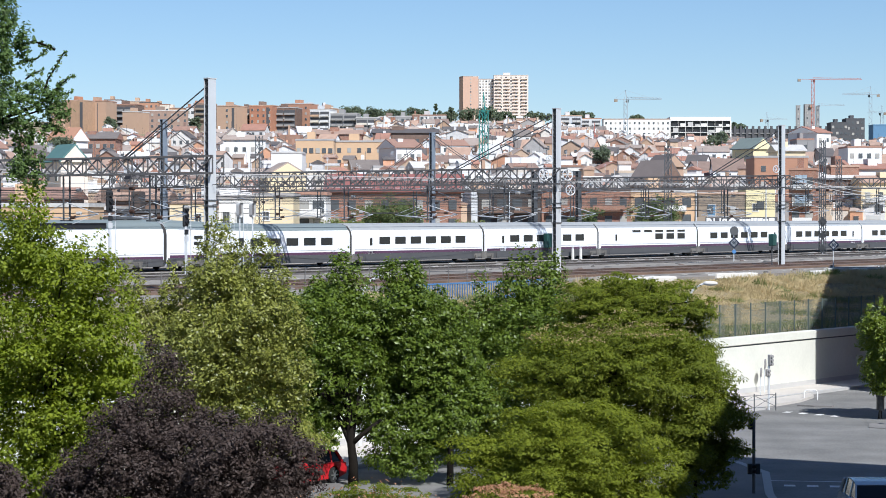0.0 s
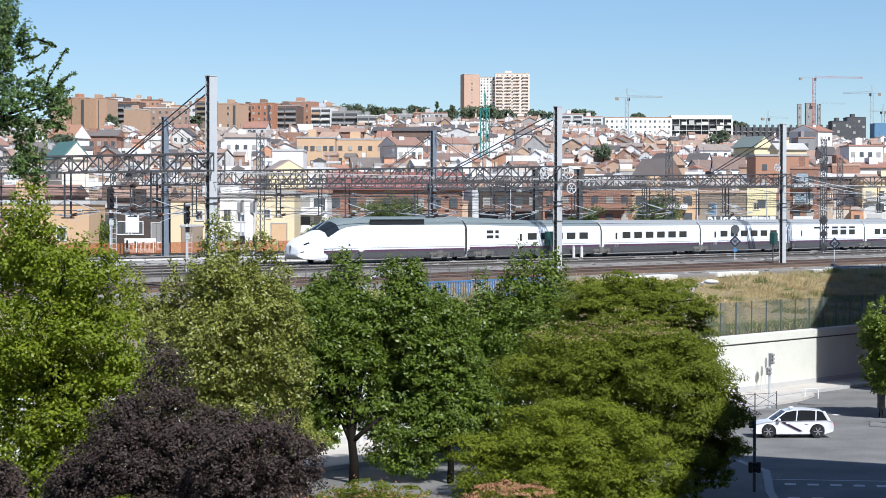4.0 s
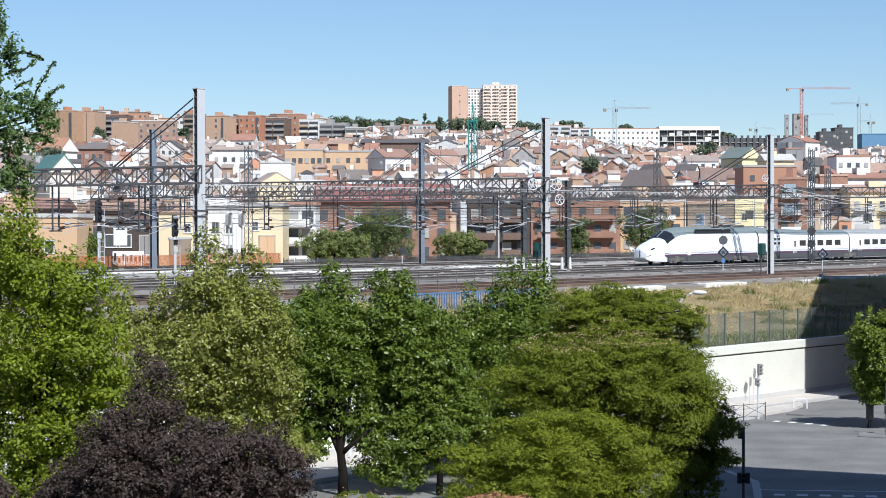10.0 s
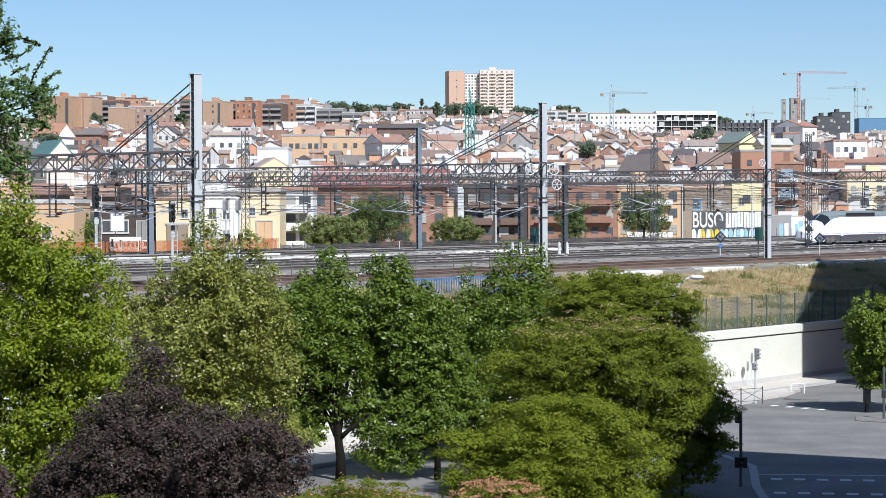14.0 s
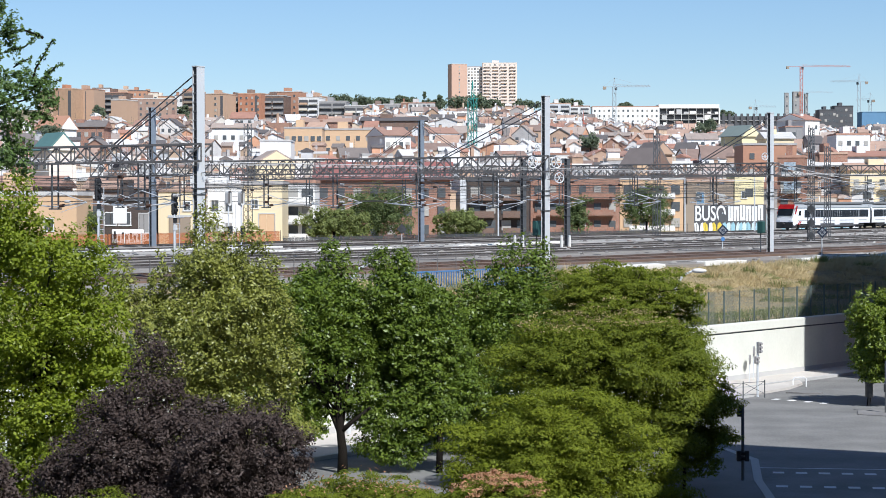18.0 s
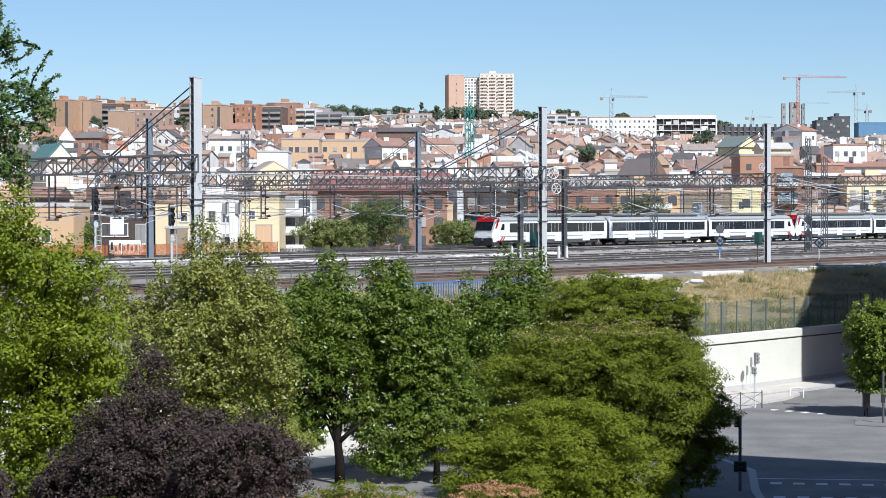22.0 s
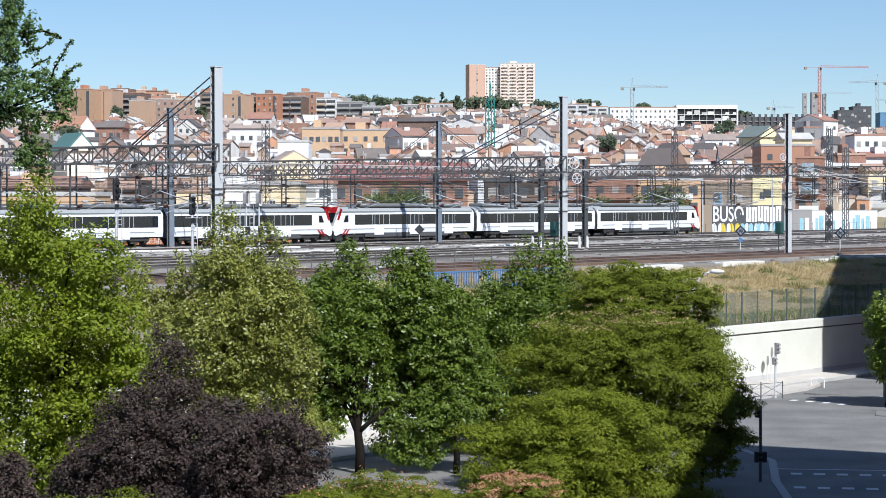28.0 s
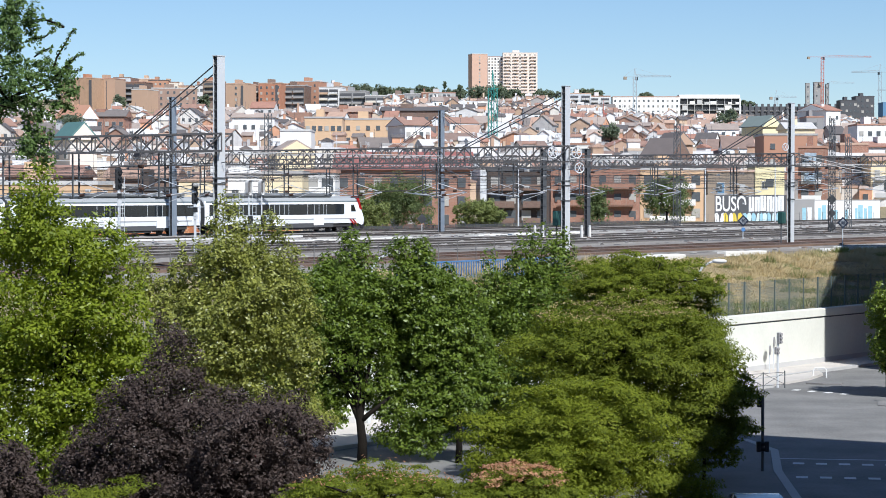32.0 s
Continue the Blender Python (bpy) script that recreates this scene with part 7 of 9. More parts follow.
def house(rng, kind):
    """A town house on the hill: walls, roof, chimney, windows on its front and side."""
    w, d, h = 4.0 + 3.8 * rng.random(), 5 + 3.0 * rng.random(), 4.2 + 4.6 * rng.random()
    t = empty("house", pose(0, 0, 0))
    wall = W_WHITE if kind in (2, 5) else W_HOUSE
    bm = bmesh.new()
    box(bm, -w / 2, -d / 2, -6, w / 2, d / 2, h)
    if kind in (0, 1, 3, 6):
        rise = 1.2 + 1.5 * rng.random()
        vs = [bm.verts.new(q) for q in ((-w / 2, -d / 2, h), (-w / 2, d / 2, h), (-w / 2, 0, h + rise * 0.93), (w / 2, -d / 2, h), (w / 2, d / 2, h), (w / 2, 0, h + rise * 0.93))]
        if kind != 1:
            bm.faces.new(vs[:3])
            bm.faces.new(vs[3:][::-1])
    part("wall", bm, wall, t)
    if kind in (0, 1, 3, 6):
        part("roof", gable_roof(w, d, rise, 0.2, 2.5 if kind == 1 else 0.0), R_TILE, t, m=pose(0, 0, h + 0.05))
        bm = bmesh.new()
        cx = (rng.random() - 0.5) * w * 0.6
        box(bm, cx - 0.4, 0.6, h, cx + 0.4, 1.3, h + rise + 1.0)
        box(bm, cx - 0.5, 0.5, h + rise + 1.0, cx + 0.5, 1.4, h + rise + 1.15)
        part("chimney", bm, wall, t)
    else:
        bm = bmesh.new()
        box(bm, -w / 2 + 0.25, -d / 2 + 0.25, h - 0.5, w / 2 - 0.25, d / 2 - 0.25, h + 0.06)
        part("flat_roof", bm, R_FLAT, t)
        bm = bmesh.new()
        for q in ((-w / 2 - 0.08, -d / 2 - 0.08, w / 2 + 0.08, -d / 2 + 0.2), (-w / 2 - 0.08, d / 2 - 0.2, w / 2 + 0.08, d / 2 + 0.08), (-w / 2 - 0.08, -d / 2 + 0.2, -w / 2 + 0.2, d / 2 - 0.2), (w / 2 - 0.2, -d / 2 + 0.2, w / 2 + 0.08, d / 2 - 0.2)):
            box(bm, q[0], q[1], h + 0.002, q[2], q[3], h + 0.55)
        part("parapet", bm, wall, t)
        bm = bmesh.new()
        hx = (rng.random() - 0.5) * w * 0.4
        box(bm, hx - 1.4, -0.5, h, hx + 1.4, 2.0, h + 2.1)
        part("roof_hut", bm, wall, t)
        part("hut_roof", gable_roof(2.8, 2.5, 0.7, 0.2), R_TILE, t, m=pose(hx, 0.75, h + 2.15))
    # a lower wing, sheds and boxes that break the outline
    ww, wd, wh = 2.5 + 2.5 * rng.random(), 3 + 2.5 * rng.random(), h * (0.5 + 0.25 * rng.random())
    sx = rng.choice([-1, 1]) * (w / 2 + ww / 2 - 0.02)
    bm = bmesh.new()
    box(bm, sx - ww / 2, -d / 2 - 0.6, -6, sx + ww / 2, -d / 2 - 0.6 + wd, wh)
    part("wing", bm, W_HOUSE, t)
    part("wing_roof", gable_roof(ww, wd, 0.7, 0.15), R_TILE, t, m=pose(sx, -d / 2 - 0.6 + wd / 2, wh + 0.1))
    part("window", WIN_S, None, t, m=pose(sx, -d / 2 - 0.6, wh - 2.2))
    floors = int(h // 2.9)
    cols = max(2, int(w // 2.6))
    win = (WIN_S, WIN_M, WIN_L)[int(rng.integers(3))]
    for f in range(floors):
        for c in range(cols):
            if rng.random() < 0.85:
                part("window", win, None, t, m=pose(-w / 2 + w * (c + 0.5) / cols, -d / 2, h - 2.3 - f * 2.9))
        if f == 0:
            part("window", WIN_S, None, t, m=pose(w / 2, 0, h - 2.2, 0, 0, 90))
            part("window", WIN_S, None, t, m=pose(-w / 2, 0, h - 2.2, 0, 0, -90))
    bm = bmesh.new()
    ax = (rng.random() - 0.5) * w * 0.7
    strut(bm, (ax, 0.3, h), (ax, 0.3, h + 4.2), 0.035)
    for k in range(4):
        strut(bm, (ax - 0.5 + 0.06 * k, 0.3, h + 3.4 + 0.22 * k), (ax + 0.5 - 0.06 * k, 0.3, h + 3.4 + 0.22 * k), 0.025)
    part("aerial", bm, M_GALV, t)
    return t


LABELS = ("town house with clay tiled gable roof", "town house with hipped clay tile roof", "flat-roofed pale town house with roof hut", "tall town house with tiled roof", "flat-roofed town house with parapet", "pale flat-roofed house with roof hut", "low house with tiled roof")


def house_rows(rng, y, end):
    """Poses of houses up the hill, row by row."""
    while y < end:
        half = 0.222 * y
        x = -half - rng.random() * 8
        while x < half:
            yy = y + (rng.random() - 0.5) * 14
            turn = rng.choice([-14, -8, 6, 12, 74, 82, -80, 98]) + 6 * rng.normal()
            yield Matrix.Translation((x, yy, hill(x, yy) + rng.random() * 2.5 - 1.2)) @ Matrix.Rotation(radians(turn), 4, "Z")
            x += 5.6 + 3.6 * rng.random()
        y += 11 + y * 0.011


def hill_town():
    rng = np.random.default_rng(5)
    kinds = [0, 5, 3, 3, 4, 6, 6, 2, 0, 3, 0, 1, 4, 3, 5, 6]
    models = []
    for k in kinds:
        m = house(rng, k)
        tagged(m, LABELS[k], "house", "town houses")
        models.append(m)
    for used, m in enumerate(house_rows(rng, 462.0, 548.0)):
        if used < len(models):
            models[used].matrix_world = m
        else:
            copy_thing(models[int(rng.integers(len(models)))], m)


def gabled(bm, m, x0, x1, y0, y1, h, rise, o=0.25, th=0.22):
    """Walls with gable ends in one piece, and a bent roof slab over them; the ridge runs along x."""
    ym = (y0 + y1) / 2
    v = [bm.verts.new(m @ Vector(q)) for q in ((x0, y0, -6), (x1, y0, -6), (x1, y1, -6), (x0, y1, -6), (x0, y0, h), (x1, y0, h), (x1, y1, h), (x0, y1, h), (x0, ym, h + rise), (x1, ym, h + rise))]
    for q in ((0, 1, 5, 4), (2, 3, 7, 6), (3, 0, 4, 8, 7), (1, 2, 6, 9, 5)):
        bm.faces.new([v[i] for i in q])
    k = rise / (ym - y0) * o
    prof = [(y0 - o, h - k + 0.02), (ym, h + rise + 0.02), (y1 + o, h - k + 0.02)]
    lo = [[bm.verts.new(m @ Vector((x, y, z))) for y, z in prof] for x in (x0 - o, x1 + o)]
    hi = [[bm.verts.new(m @ Vector((x, y, z + th))) for y, z in prof] for x in (x0 - o, x1 + o)]
    fs = [(hi[0][0], hi[1][0], hi[1][1], hi[0][1]), (hi[0][1], hi[1][1], hi[1][2], hi[0][2]), (lo[0][0], lo[1][0], hi[1][0], hi[0][0]), (hi[0][2], hi[1][2], lo[1][2], lo[0][2])]
    for e in (0, 1):
        fs += [(lo[e][0], hi[e][0], hi[e][1], lo[e][1]), (lo[e][1], hi[e][1], hi[e][2], lo[e][2])]
    for f in fs:
        bm.faces.new(f).material_index = 1


def far_town():
    """The houses too far off to tell apart singly, joined: walls, roofs and windows."""
    rng = np.random.default_rng(8)
    bm = bmesh.new()
    for m in house_rows(rng, 556.0, 1090.0):
        if m.translation.x < -0.03 * m.translation.y and m.translation.y > 900:
            continue
        w, d, h = 4.2 + 5.5 * rng.random(), 5 + 4 * rng.random(), 4.0 + 5.0 * rng.random()
        if m.translation.y > 800:
            h *= 0.65
        if rng.random() < 0.76:
            gabled(bm, m, -w / 2, w / 2, -d / 2, d / 2, h, 1.0 + 1.8 * rng.random())
        else:
            box(bm, -w / 2, -d / 2, -6, w / 2, d / 2, h, 0, m)
            hx = (rng.random() - 0.5) * w * 0.4
            gabled(bm, m @ Matrix.Translation((0, 0, h + 6)), hx - 1.4, hx + 1.4, -1, 1.8, -4.2, 0.8)
        ww, wh, wd = 2.2 + 2.4 * rng.random(), h * (0.45 + 0.35 * rng.random()), d * (0.5 + 0.3 * rng.random())
        sx = rng.choice([-1, 1]) * (w / 2 + ww / 2 + 0.05)
        gabled(bm, m, sx - ww / 2, sx + ww / 2, -d / 2 - 0.6, -d / 2 - 0.6 + wd, wh, 0.6 + 0.8 * rng.random(), 0.18)
        cx = (rng.random() - 0.5) * w * 0.7
        box(bm, cx - 0.4, 0.5, h, cx + 0.4, 1.2, h + 2.4 + rng.random(), 0, m)
        if rng.random() < 0.5:
            box(bm, -cx - 0.03, -0.4, h, -cx + 0.03, -0.34, h + 4.5 + rng.random(), 2, m)
        cols = max(2, int(w // 2.4))
        for f in range(int(h // 2.7)):
            for c in range(cols):
                if rng.random() < 0.8:
                    x, z = -w / 2 + w * (c + 0.5) / cols, h - 2.0 - 2.7 * f
                    box(bm, x - 0.5, -d / 2 - 0.05, z, x + 0.5, -d / 2 + 0.05, z + 1.25, 2, m)
                    y = -d / 2 + d * (c + 0.5) / cols
                    for sx in (-w / 2, w / 2):
                        box(bm, sx - 0.05, y - 0.45, z, sx + 0.05, y + 0.45, z + 1.25, 2, m)
    ob = part("distant_houses", bm, [W_HOUSE_FAR, R_TILE_FAR, M_WINDOW_FAR])
    tagged(ob, "distant pale and brick houses packed up the hill", "houses", kind="stuff")


hill_town()
far_town()


def block(name, label, x, y, w, d, h, floors, cols, wall, roof, turn=0.0, base=None, win=WIN_M, balconies=0, rooftop=True, group="apartment blocks", pitched=0.0, category="apartment building", inset=0.5, rail=None, shade_joints=()):
    """An apartment block facing the viewer: walls, roof slab, windows floor by floor, balconies."""
    z = hill(x, y) if base is None else base
    t = empty(name, pose(x, y, z, 0, 0, turn))
    bm = bmesh.new()
    box(bm, -w / 2, 0, -8, w / 2, d, h)
    part("wall", bm, wall, t)
    if pitched:
        part("roof", gable_roof(w, d, pitched, 0.45), roof, t, m=pose(0, d / 2, h + 0.18))
        for sx in (-1, 1):
            bm = bmesh.new()
            tri = [[bm.verts.new((sx * (w / 2 + e), y, z)) for y, z in ((-0.2, h + 0.02), (d + 0.2, h + 0.02), (d / 2, h + 0.12 + pitched * 0.9))] for e in (0.46, 0.5)]
            bm.faces.new(tri[0])
            bm.faces.new(tri[1])
            for k in range(3):
                bm.faces.new((tri[0][k], tri[0][(k + 1) % 3], tri[1][(k + 1) % 3], tri[1][k]))
            bmesh.ops.recalc_face_normals(bm, faces=bm.faces[:])
            part("gable", bm, wall, t)
    else:
        bm = bmesh.new()
        box(bm, -w / 2 - 0.12, -0.12, h + 0.004, w / 2 + 0.12, d + 0.12, h + 0.45)
        part("roof", bm, roof, t)
    if 450 < y < 800:
        win = WIN_S
        floors = max(floors, int(h // 3.1))
    fh = (h - inset) / floors
    # flat dark strips: wide ones paint shaded recesses, narrow ones are joints
    for u, sw in shade_joints:
        bm = bmesh.new()
        box(bm, u * w - sw / 2, -0.06, -2, u * w + sw / 2, -0.004, h - 0.8)
        part("light_shaft", bm, P_DARK, t)
    for f in range(floors):
        for c in range(cols):
            xx = -w / 2 + w * (c + 0.5) / cols
            part("window", BLINDS[win] if (f * 7 + c * 5 + int(w)) % 3 == 0 or (y > 1500 and (f + c) % 2) else win, None, t, m=pose(xx, 0, h - inset - fh * (f + 1) + fh * 0.3))
    for k in range(balconies):
        xx = -w / 2 + w * (k + 0.5) / balconies
        for f in range(floors):
            bm = bmesh.new()
            z0 = h - inset - fh * (f + 1)
            bw = w / balconies * (0.44 if rail in (W_WHITE, P_GREY) else 0.36)
            # dark sheet on the wall paints the shade of a deep balcony recess
            if 1000 < y < 1300:
                op = bmesh.new()
                box(op, xx - bw, -0.16, z0 + 0.15, xx + bw, -0.075, z0 + fh * 0.86)
                part("opening", op, P_DARK, t)
            box(bm, xx - bw, -1.1, z0, xx + bw, -0.004, z0 + 0.14)
            box(bm, xx - bw, -1.1, z0 + 0.10, xx + bw, -1.04, z0 + 1.0)
            part("balcony", bm, rail or M_CONC, t)
    if rooftop:
        bm = bmesh.new()
        box(bm, -w * 0.22, d * 0.3, h + 0.45, -w * 0.02, d * 0.7, h + 2.4)
        part("roof_hut", bm, wall, t)
    tagged(t, label, category, group)
    return t


def crane(label, x, y, z0, h, jib, turn, paint, tie=True, bar=0.17):
    """A tower crane: lattice tower, jib, counter-jib with weight, cab and ties."""
    t = empty("tower_crane", pose(x, y, z0, 0, 0, turn))
    w = 0.9
    bm = bmesh.new()
    for sx, sy in itertools.product((-w, w), (-w, w)):
        strut(bm, (sx, sy, 0), (sx, sy, h), bar)
    n = int(h / 2.2)
    for i in range(n):
        a, b = (-w, w) if i % 2 else (w, -w)
        for y0 in (-w, w):
            strut(bm, (a, y0, i * h / n), (b, y0, (i + 1) * h / n), bar * 0.6)
            strut(bm, (y0, a, i * h / n), (y0, b, (i + 1) * h / n), bar * 0.6)
    part("tower", bm, paint, t)
    bm = bmesh.new()
    for yy, zz in ((-0.6, 0), (0.6, 0), (0, 1.3)):
        strut(bm, (0, yy, h + zz), (jib, yy, h + zz * 0.4), bar * 0.85)
    n = int(jib / 2)
    for i in range(n):
        strut(bm, (i * jib / n, -0.6, h), ((i + 0.5) * jib / n, 0, h + 1.1), bar * 0.55)
        strut(bm, ((i + 0.5) * jib / n, 0, h + 1.1), ((i + 1) * jib / n, 0.6, h), bar * 0.55)
    part("jib", bm, paint, t)
    bm = bmesh.new()
    cj = jib * 0.3
    for yy in (-0.7, 0.7):
        strut(bm, (0, yy, h), (-cj, yy, h), bar * 0.85)
    part("counter_jib", bm, paint, t)
    bm = bmesh.new()
    k = 1.0 if jib > 5 else 0.35
    box(bm, -cj - 0.3 * k, -0.8 * k, h - 1.5 * k, -cj + 1.5 * k, 0.8 * k, h + 0.2 * k)
    part("counterweight", bm, P_DUSK if jib > 5 else paint, t)
    bm = bmesh.new()
    box(bm, 0.4, 0.7, h - 1.8 * k, 0.4 + 1.3 * k, 0.7 + 1.2 * k, h - 0.1)
    part("cab", bm, M_GLASS, t)
    if tie:
        bm = bmesh.new()
        strut(bm, (-0.6, 0, h), (0, 0, h + 5), bar * 0.9)
        strut(bm, (0.6, 0, h), (0, 0, h + 5), bar * 0.9)
        strut(bm, (0, 0, h + 5), (jib * 0.65, 0, h + 1), bar * 0.35)
        strut(bm, (0, 0, h + 5), (-cj, 0, h + 0.3), bar * 0.35)
        part("tower_head", bm, paint, t)
    tagged(t, label, "tower crane", "tower cranes")

# blocks beyond the tracks

block("apartment_block", "tan rendered low block beside the tracks", -42.2, 229.8, 11.3, 11, 5.6, 3, 0, P_TAN, R_FLAT, base=5.2, turn=0)
block("apartment_block", "orange brick row behind the low block", -46.7, 253.7, 8.3, 11, 6.6, 2, 6, B_ORANGE, R_TILE, base=5.2, turn=0, pitched=1.2)
block("apartment_block", "brown brick block in shade", -37.6, 245.9, 2.7, 11, 5.3, 2, 2, B_BROWN, R_TILE, base=5.2, turn=0)
block("apartment_block", "workshop with a white panel, shade in its wall colour", -33.9, 247.4, 5.1, 11, 5.0, 2, 0, B_SHADED, P_DARK, base=5.2, turn=0)
block("apartment_block", "low brown brick row with tiled roof", -38.4, 274.7, 8.3, 11, 6.5, 2, 5, B_BROWN, R_TILE, base=5.2, turn=0, pitched=1.4)
block("apartment_block", "cream rendered house end", -28.3, 248.2, 4.2, 11, 6.0, 2, 0, P_CREAM, R_FLAT, base=5.2, turn=0, rooftop=False)
block("apartment_block", "white rendered gable end", -23.9, 257.4, 3.9, 11, 6.6, 2, 0, P_WHITE, R_FLAT, base=5.2, turn=0)
block("apartment_block", "cream yellow gable building", -19.7, 259.7, 4.6, 11, 6.9, 2, 0, P_CREAM, R_FLAT, base=5.2, turn=0, rooftop=False)
block("apartment_block", "white rendered block with balconies", -16.2, 274.3, 3.7, 11, 7.2, 3, 2, P_WHITE, R_FLAT, base=5.2, turn=0, balconies=1, rail=P_WHITE)
block("apartment_block", "long orange brick block with red roof", -6.4, 290.7, 17.5, 11, 7.7, 3, 8, B_ORANGE, M_ROOFRED, base=5.2, turn=0, pitched=2.3, win=WIN_S)
block("apartment_block", "brown brick block with balconies, shade in its colour", 9.8, 328.7, 9.1, 11, 7.9, 3, 4, B_SHADED, P_DARK, base=5.2, turn=0, balconies=2, rail=B_BROWN)
block("apartment_block", "orange brick block with white windows and balconies", 21.9, 341.4, 13.6, 11, 8.4, 3, 6, B_ORANGE, R_TILE, base=5.2, turn=0, balconies=2, win=WIN_S, rail=B_ORANGE)
block("apartment_block", "beige and orange block with white balconies", 35.4, 359.4, 10.2, 11, 8.4, 3, 4, P_TAN, R_FLAT, base=5.2, turn=0, balconies=1, rail=P_WHITE)
block("apartment_block", "brown workshop with few windows by the tracks", 47.7, 382.3, 7.9, 11, 8.2, 2, 2, P_DUSK, R_FLAT, base=5.2, turn=0, rooftop=False, win=WIN_S)
block("apartment_block", "pale yellow rendered house front", 56.5, 397.3, 5.2, 11, 9.4, 2, 1, P_YELLOW, R_FLAT, base=5.2, turn=0, rooftop=False)
block("apartment_block", "tall orange brick block with balconies", 68.0, 422.5, 5.1, 11, 13.1, 4, 2, B_ORANGE, R_FLAT, base=5.2, turn=-12, balconies=1, rail=P_WHITE)
block("apartment_block", "brown brick block with tiled roof", 82.8, 467.1, 8.9, 11, 12.0, 4, 4, B_BROWN, R_TILE, base=5.2, turn=0, pitched=1.5, balconies=2)
block("apartment_block", "cream block with tiled roof", 93.4, 456.3, 15.8, 11, 11.1, 3, 6, P_CREAM, R_TILE, base=5.2, turn=0, pitched=1.5, balconies=3)



def house_fitting(kind, x, y, z, w, h, material, label, category):
    """A window, shutter or gate fixed to a trackside house front: a frame with panels set in it."""
    t = empty(kind, pose(x, y, z))
    for q in ((-w / 2 - 0.1, 0, -w / 2, h), (w / 2, 0, w / 2 + 0.1, h), (-w / 2 - 0.1, h + 0.002, w / 2 + 0.1, h + 0.12), (-w / 2 - 0.15, -0.14, w / 2 + 0.15, -0.002)):
        bm = bmesh.new()
        box(bm, q[0], -0.1, q[1], q[2], -0.012, q[3])
        part("frame", bm, M_FRAME_WHITE if category == "window" else M_CONC, t)
    n = 2 if w < 2 else 3
    for k in range(n):
        bm = bmesh.new()
        box(bm, -w / 2 + w * k / n + 0.03, -0.06, 0.01, -w / 2 + w * (k + 1) / n - 0.03, -0.014, h - 0.01)
        part("panel", bm, material, t)
    tagged(t, label, category, "house fittings")


for x in (-45.6, -43.9, -42.2):
    house_fitting("window", x, 229.8, 8.6, 1.0, 0.95, M_ROOFRED, "small dark red shuttered window in a tan wall", "window")
house_fitting("window", -39.4, 229.8, 7.2, 0.9, 1.2, M_WINDOW_FAR, "plain window in a tan wall", "window")
for x in (-35.6, -34.0):
    house_fitting("window", x, 247.4, 7.6, 1.2, 1.3, M_WINDOW_FAR, "grey-framed workshop window", "window")
house_fitting("window", -31.9, 247.4, 5.6, 1.0, 3.2, P_GREY, "tall grey workshop shutter", "shutter")
house_fitting("window", -27.2, 248.2, 9.2, 0.7, 0.9, M_WINDOW_FAR, "small window in a cream gable", "window")
for x, z in ((-25.0, 9.0), (-23.4, 9.0), (-25.0, 6.4), (-23.4, 6.4)):
    house_fitting("window", x, 257.4, z, 0.8, 1.3, M_WINDOW_FAR if z > 8 else P_GREY, "narrow window in a white wall", "window")
house_fitting("window", -20.6, 259.7, 9.4, 0.7, 0.9, M_WINDOW_FAR, "small window in a cream yellow gable", "window")
house_fitting("shutter", -19.2, 259.7, 5.3, 1.8, 3.4, P_TAN, "tan annex door in a cream gable", "door")
house_fitting("window", 46.0, 382.3, 9.6, 1.2, 2.0, G_NET, "blue-grey shutter on a brown workshop", "shutter")
house_fitting("window", 55.6, 397.3, 10.6, 0.9, 1.2, M_WINDOW_FAR, "small window in a pale yellow house", "window")

# larger buildings that stand out in the town

block("house", "tall house with a steep dark slate roof", 35.0, 392.0, 5.6, 9, 9.6, 3, 2, B_BROWN, M_SLATE, base=5.2, turn=-38, pitched=4.6, rooftop=False, category="house", group="gabled houses")
block("house", "orange brick house with a slate gable roof", 45.6, 482.0, 8.0, 5.0, 12.5, 3, 2, P_ADOBE, M_SLATE, base=7.6, turn=-68, pitched=2.6, rooftop=False, category="house", group="gabled houses")
block("house", "pale yellow house with a grey-green gable roof", 75.4, 562.0, 9.0, 5.6, 14.2, 3, 2, P_YELLOW, M_SLATE_GREEN, base=12.0, turn=-62, pitched=2.8, rooftop=False, category="house", group="gabled houses")
block("house", "tan house with a teal gable roof", -75.5, 432.0, 8.0, 5.6, 13.4, 3, 2, P_PINK, M_ROOF_TEAL, base=6.6, turn=-58, pitched=3.4, rooftop=False, category="house", group="gabled houses")
block("house", "white house with a bright orange gable roof", -103.5, 602.0, 9.0, 6.5, 14.0, 3, 2, P_WHITE, P_TERRA, base=15.6, turn=-35, pitched=3.6, rooftop=False, category="house", group="gabled houses")
block("house", "cream gabled house with brown tiles", -36.5, 455.0, 9.0, 8.0, 11.2, 2, 2, P_CREAM, R_TILE, base=6.6, turn=-75, pitched=2.6, rooftop=False, category="house", group="gabled houses")

block("apartment_block", "tan brick school block with small windows", -32.2, 560.0, 9.5, 14, 15.1, 2, 6, P_TAN, R_FLAT, base=13.3, turn=0, win=WIN_S)
block("apartment_block", "orange brick block with flat roof", -22.5, 600.0, 13.4, 14, 13.3, 2, 5, P_TAN, R_FLAT, base=16.0, turn=0)
block("apartment_block", "long tiled-roof brick terrace", -32.6, 700.0, 14.2, 14, 11.7, 2, 6, B_ORANGE, R_TILE, base=23.2, turn=0, pitched=1.5)
block("apartment_block", "long brown tiled-roof terrace", -12.1, 720.0, 21.0, 14, 11.3, 2, 8, B_BROWN, R_TILE, base=24.7, turn=0, pitched=1.5)
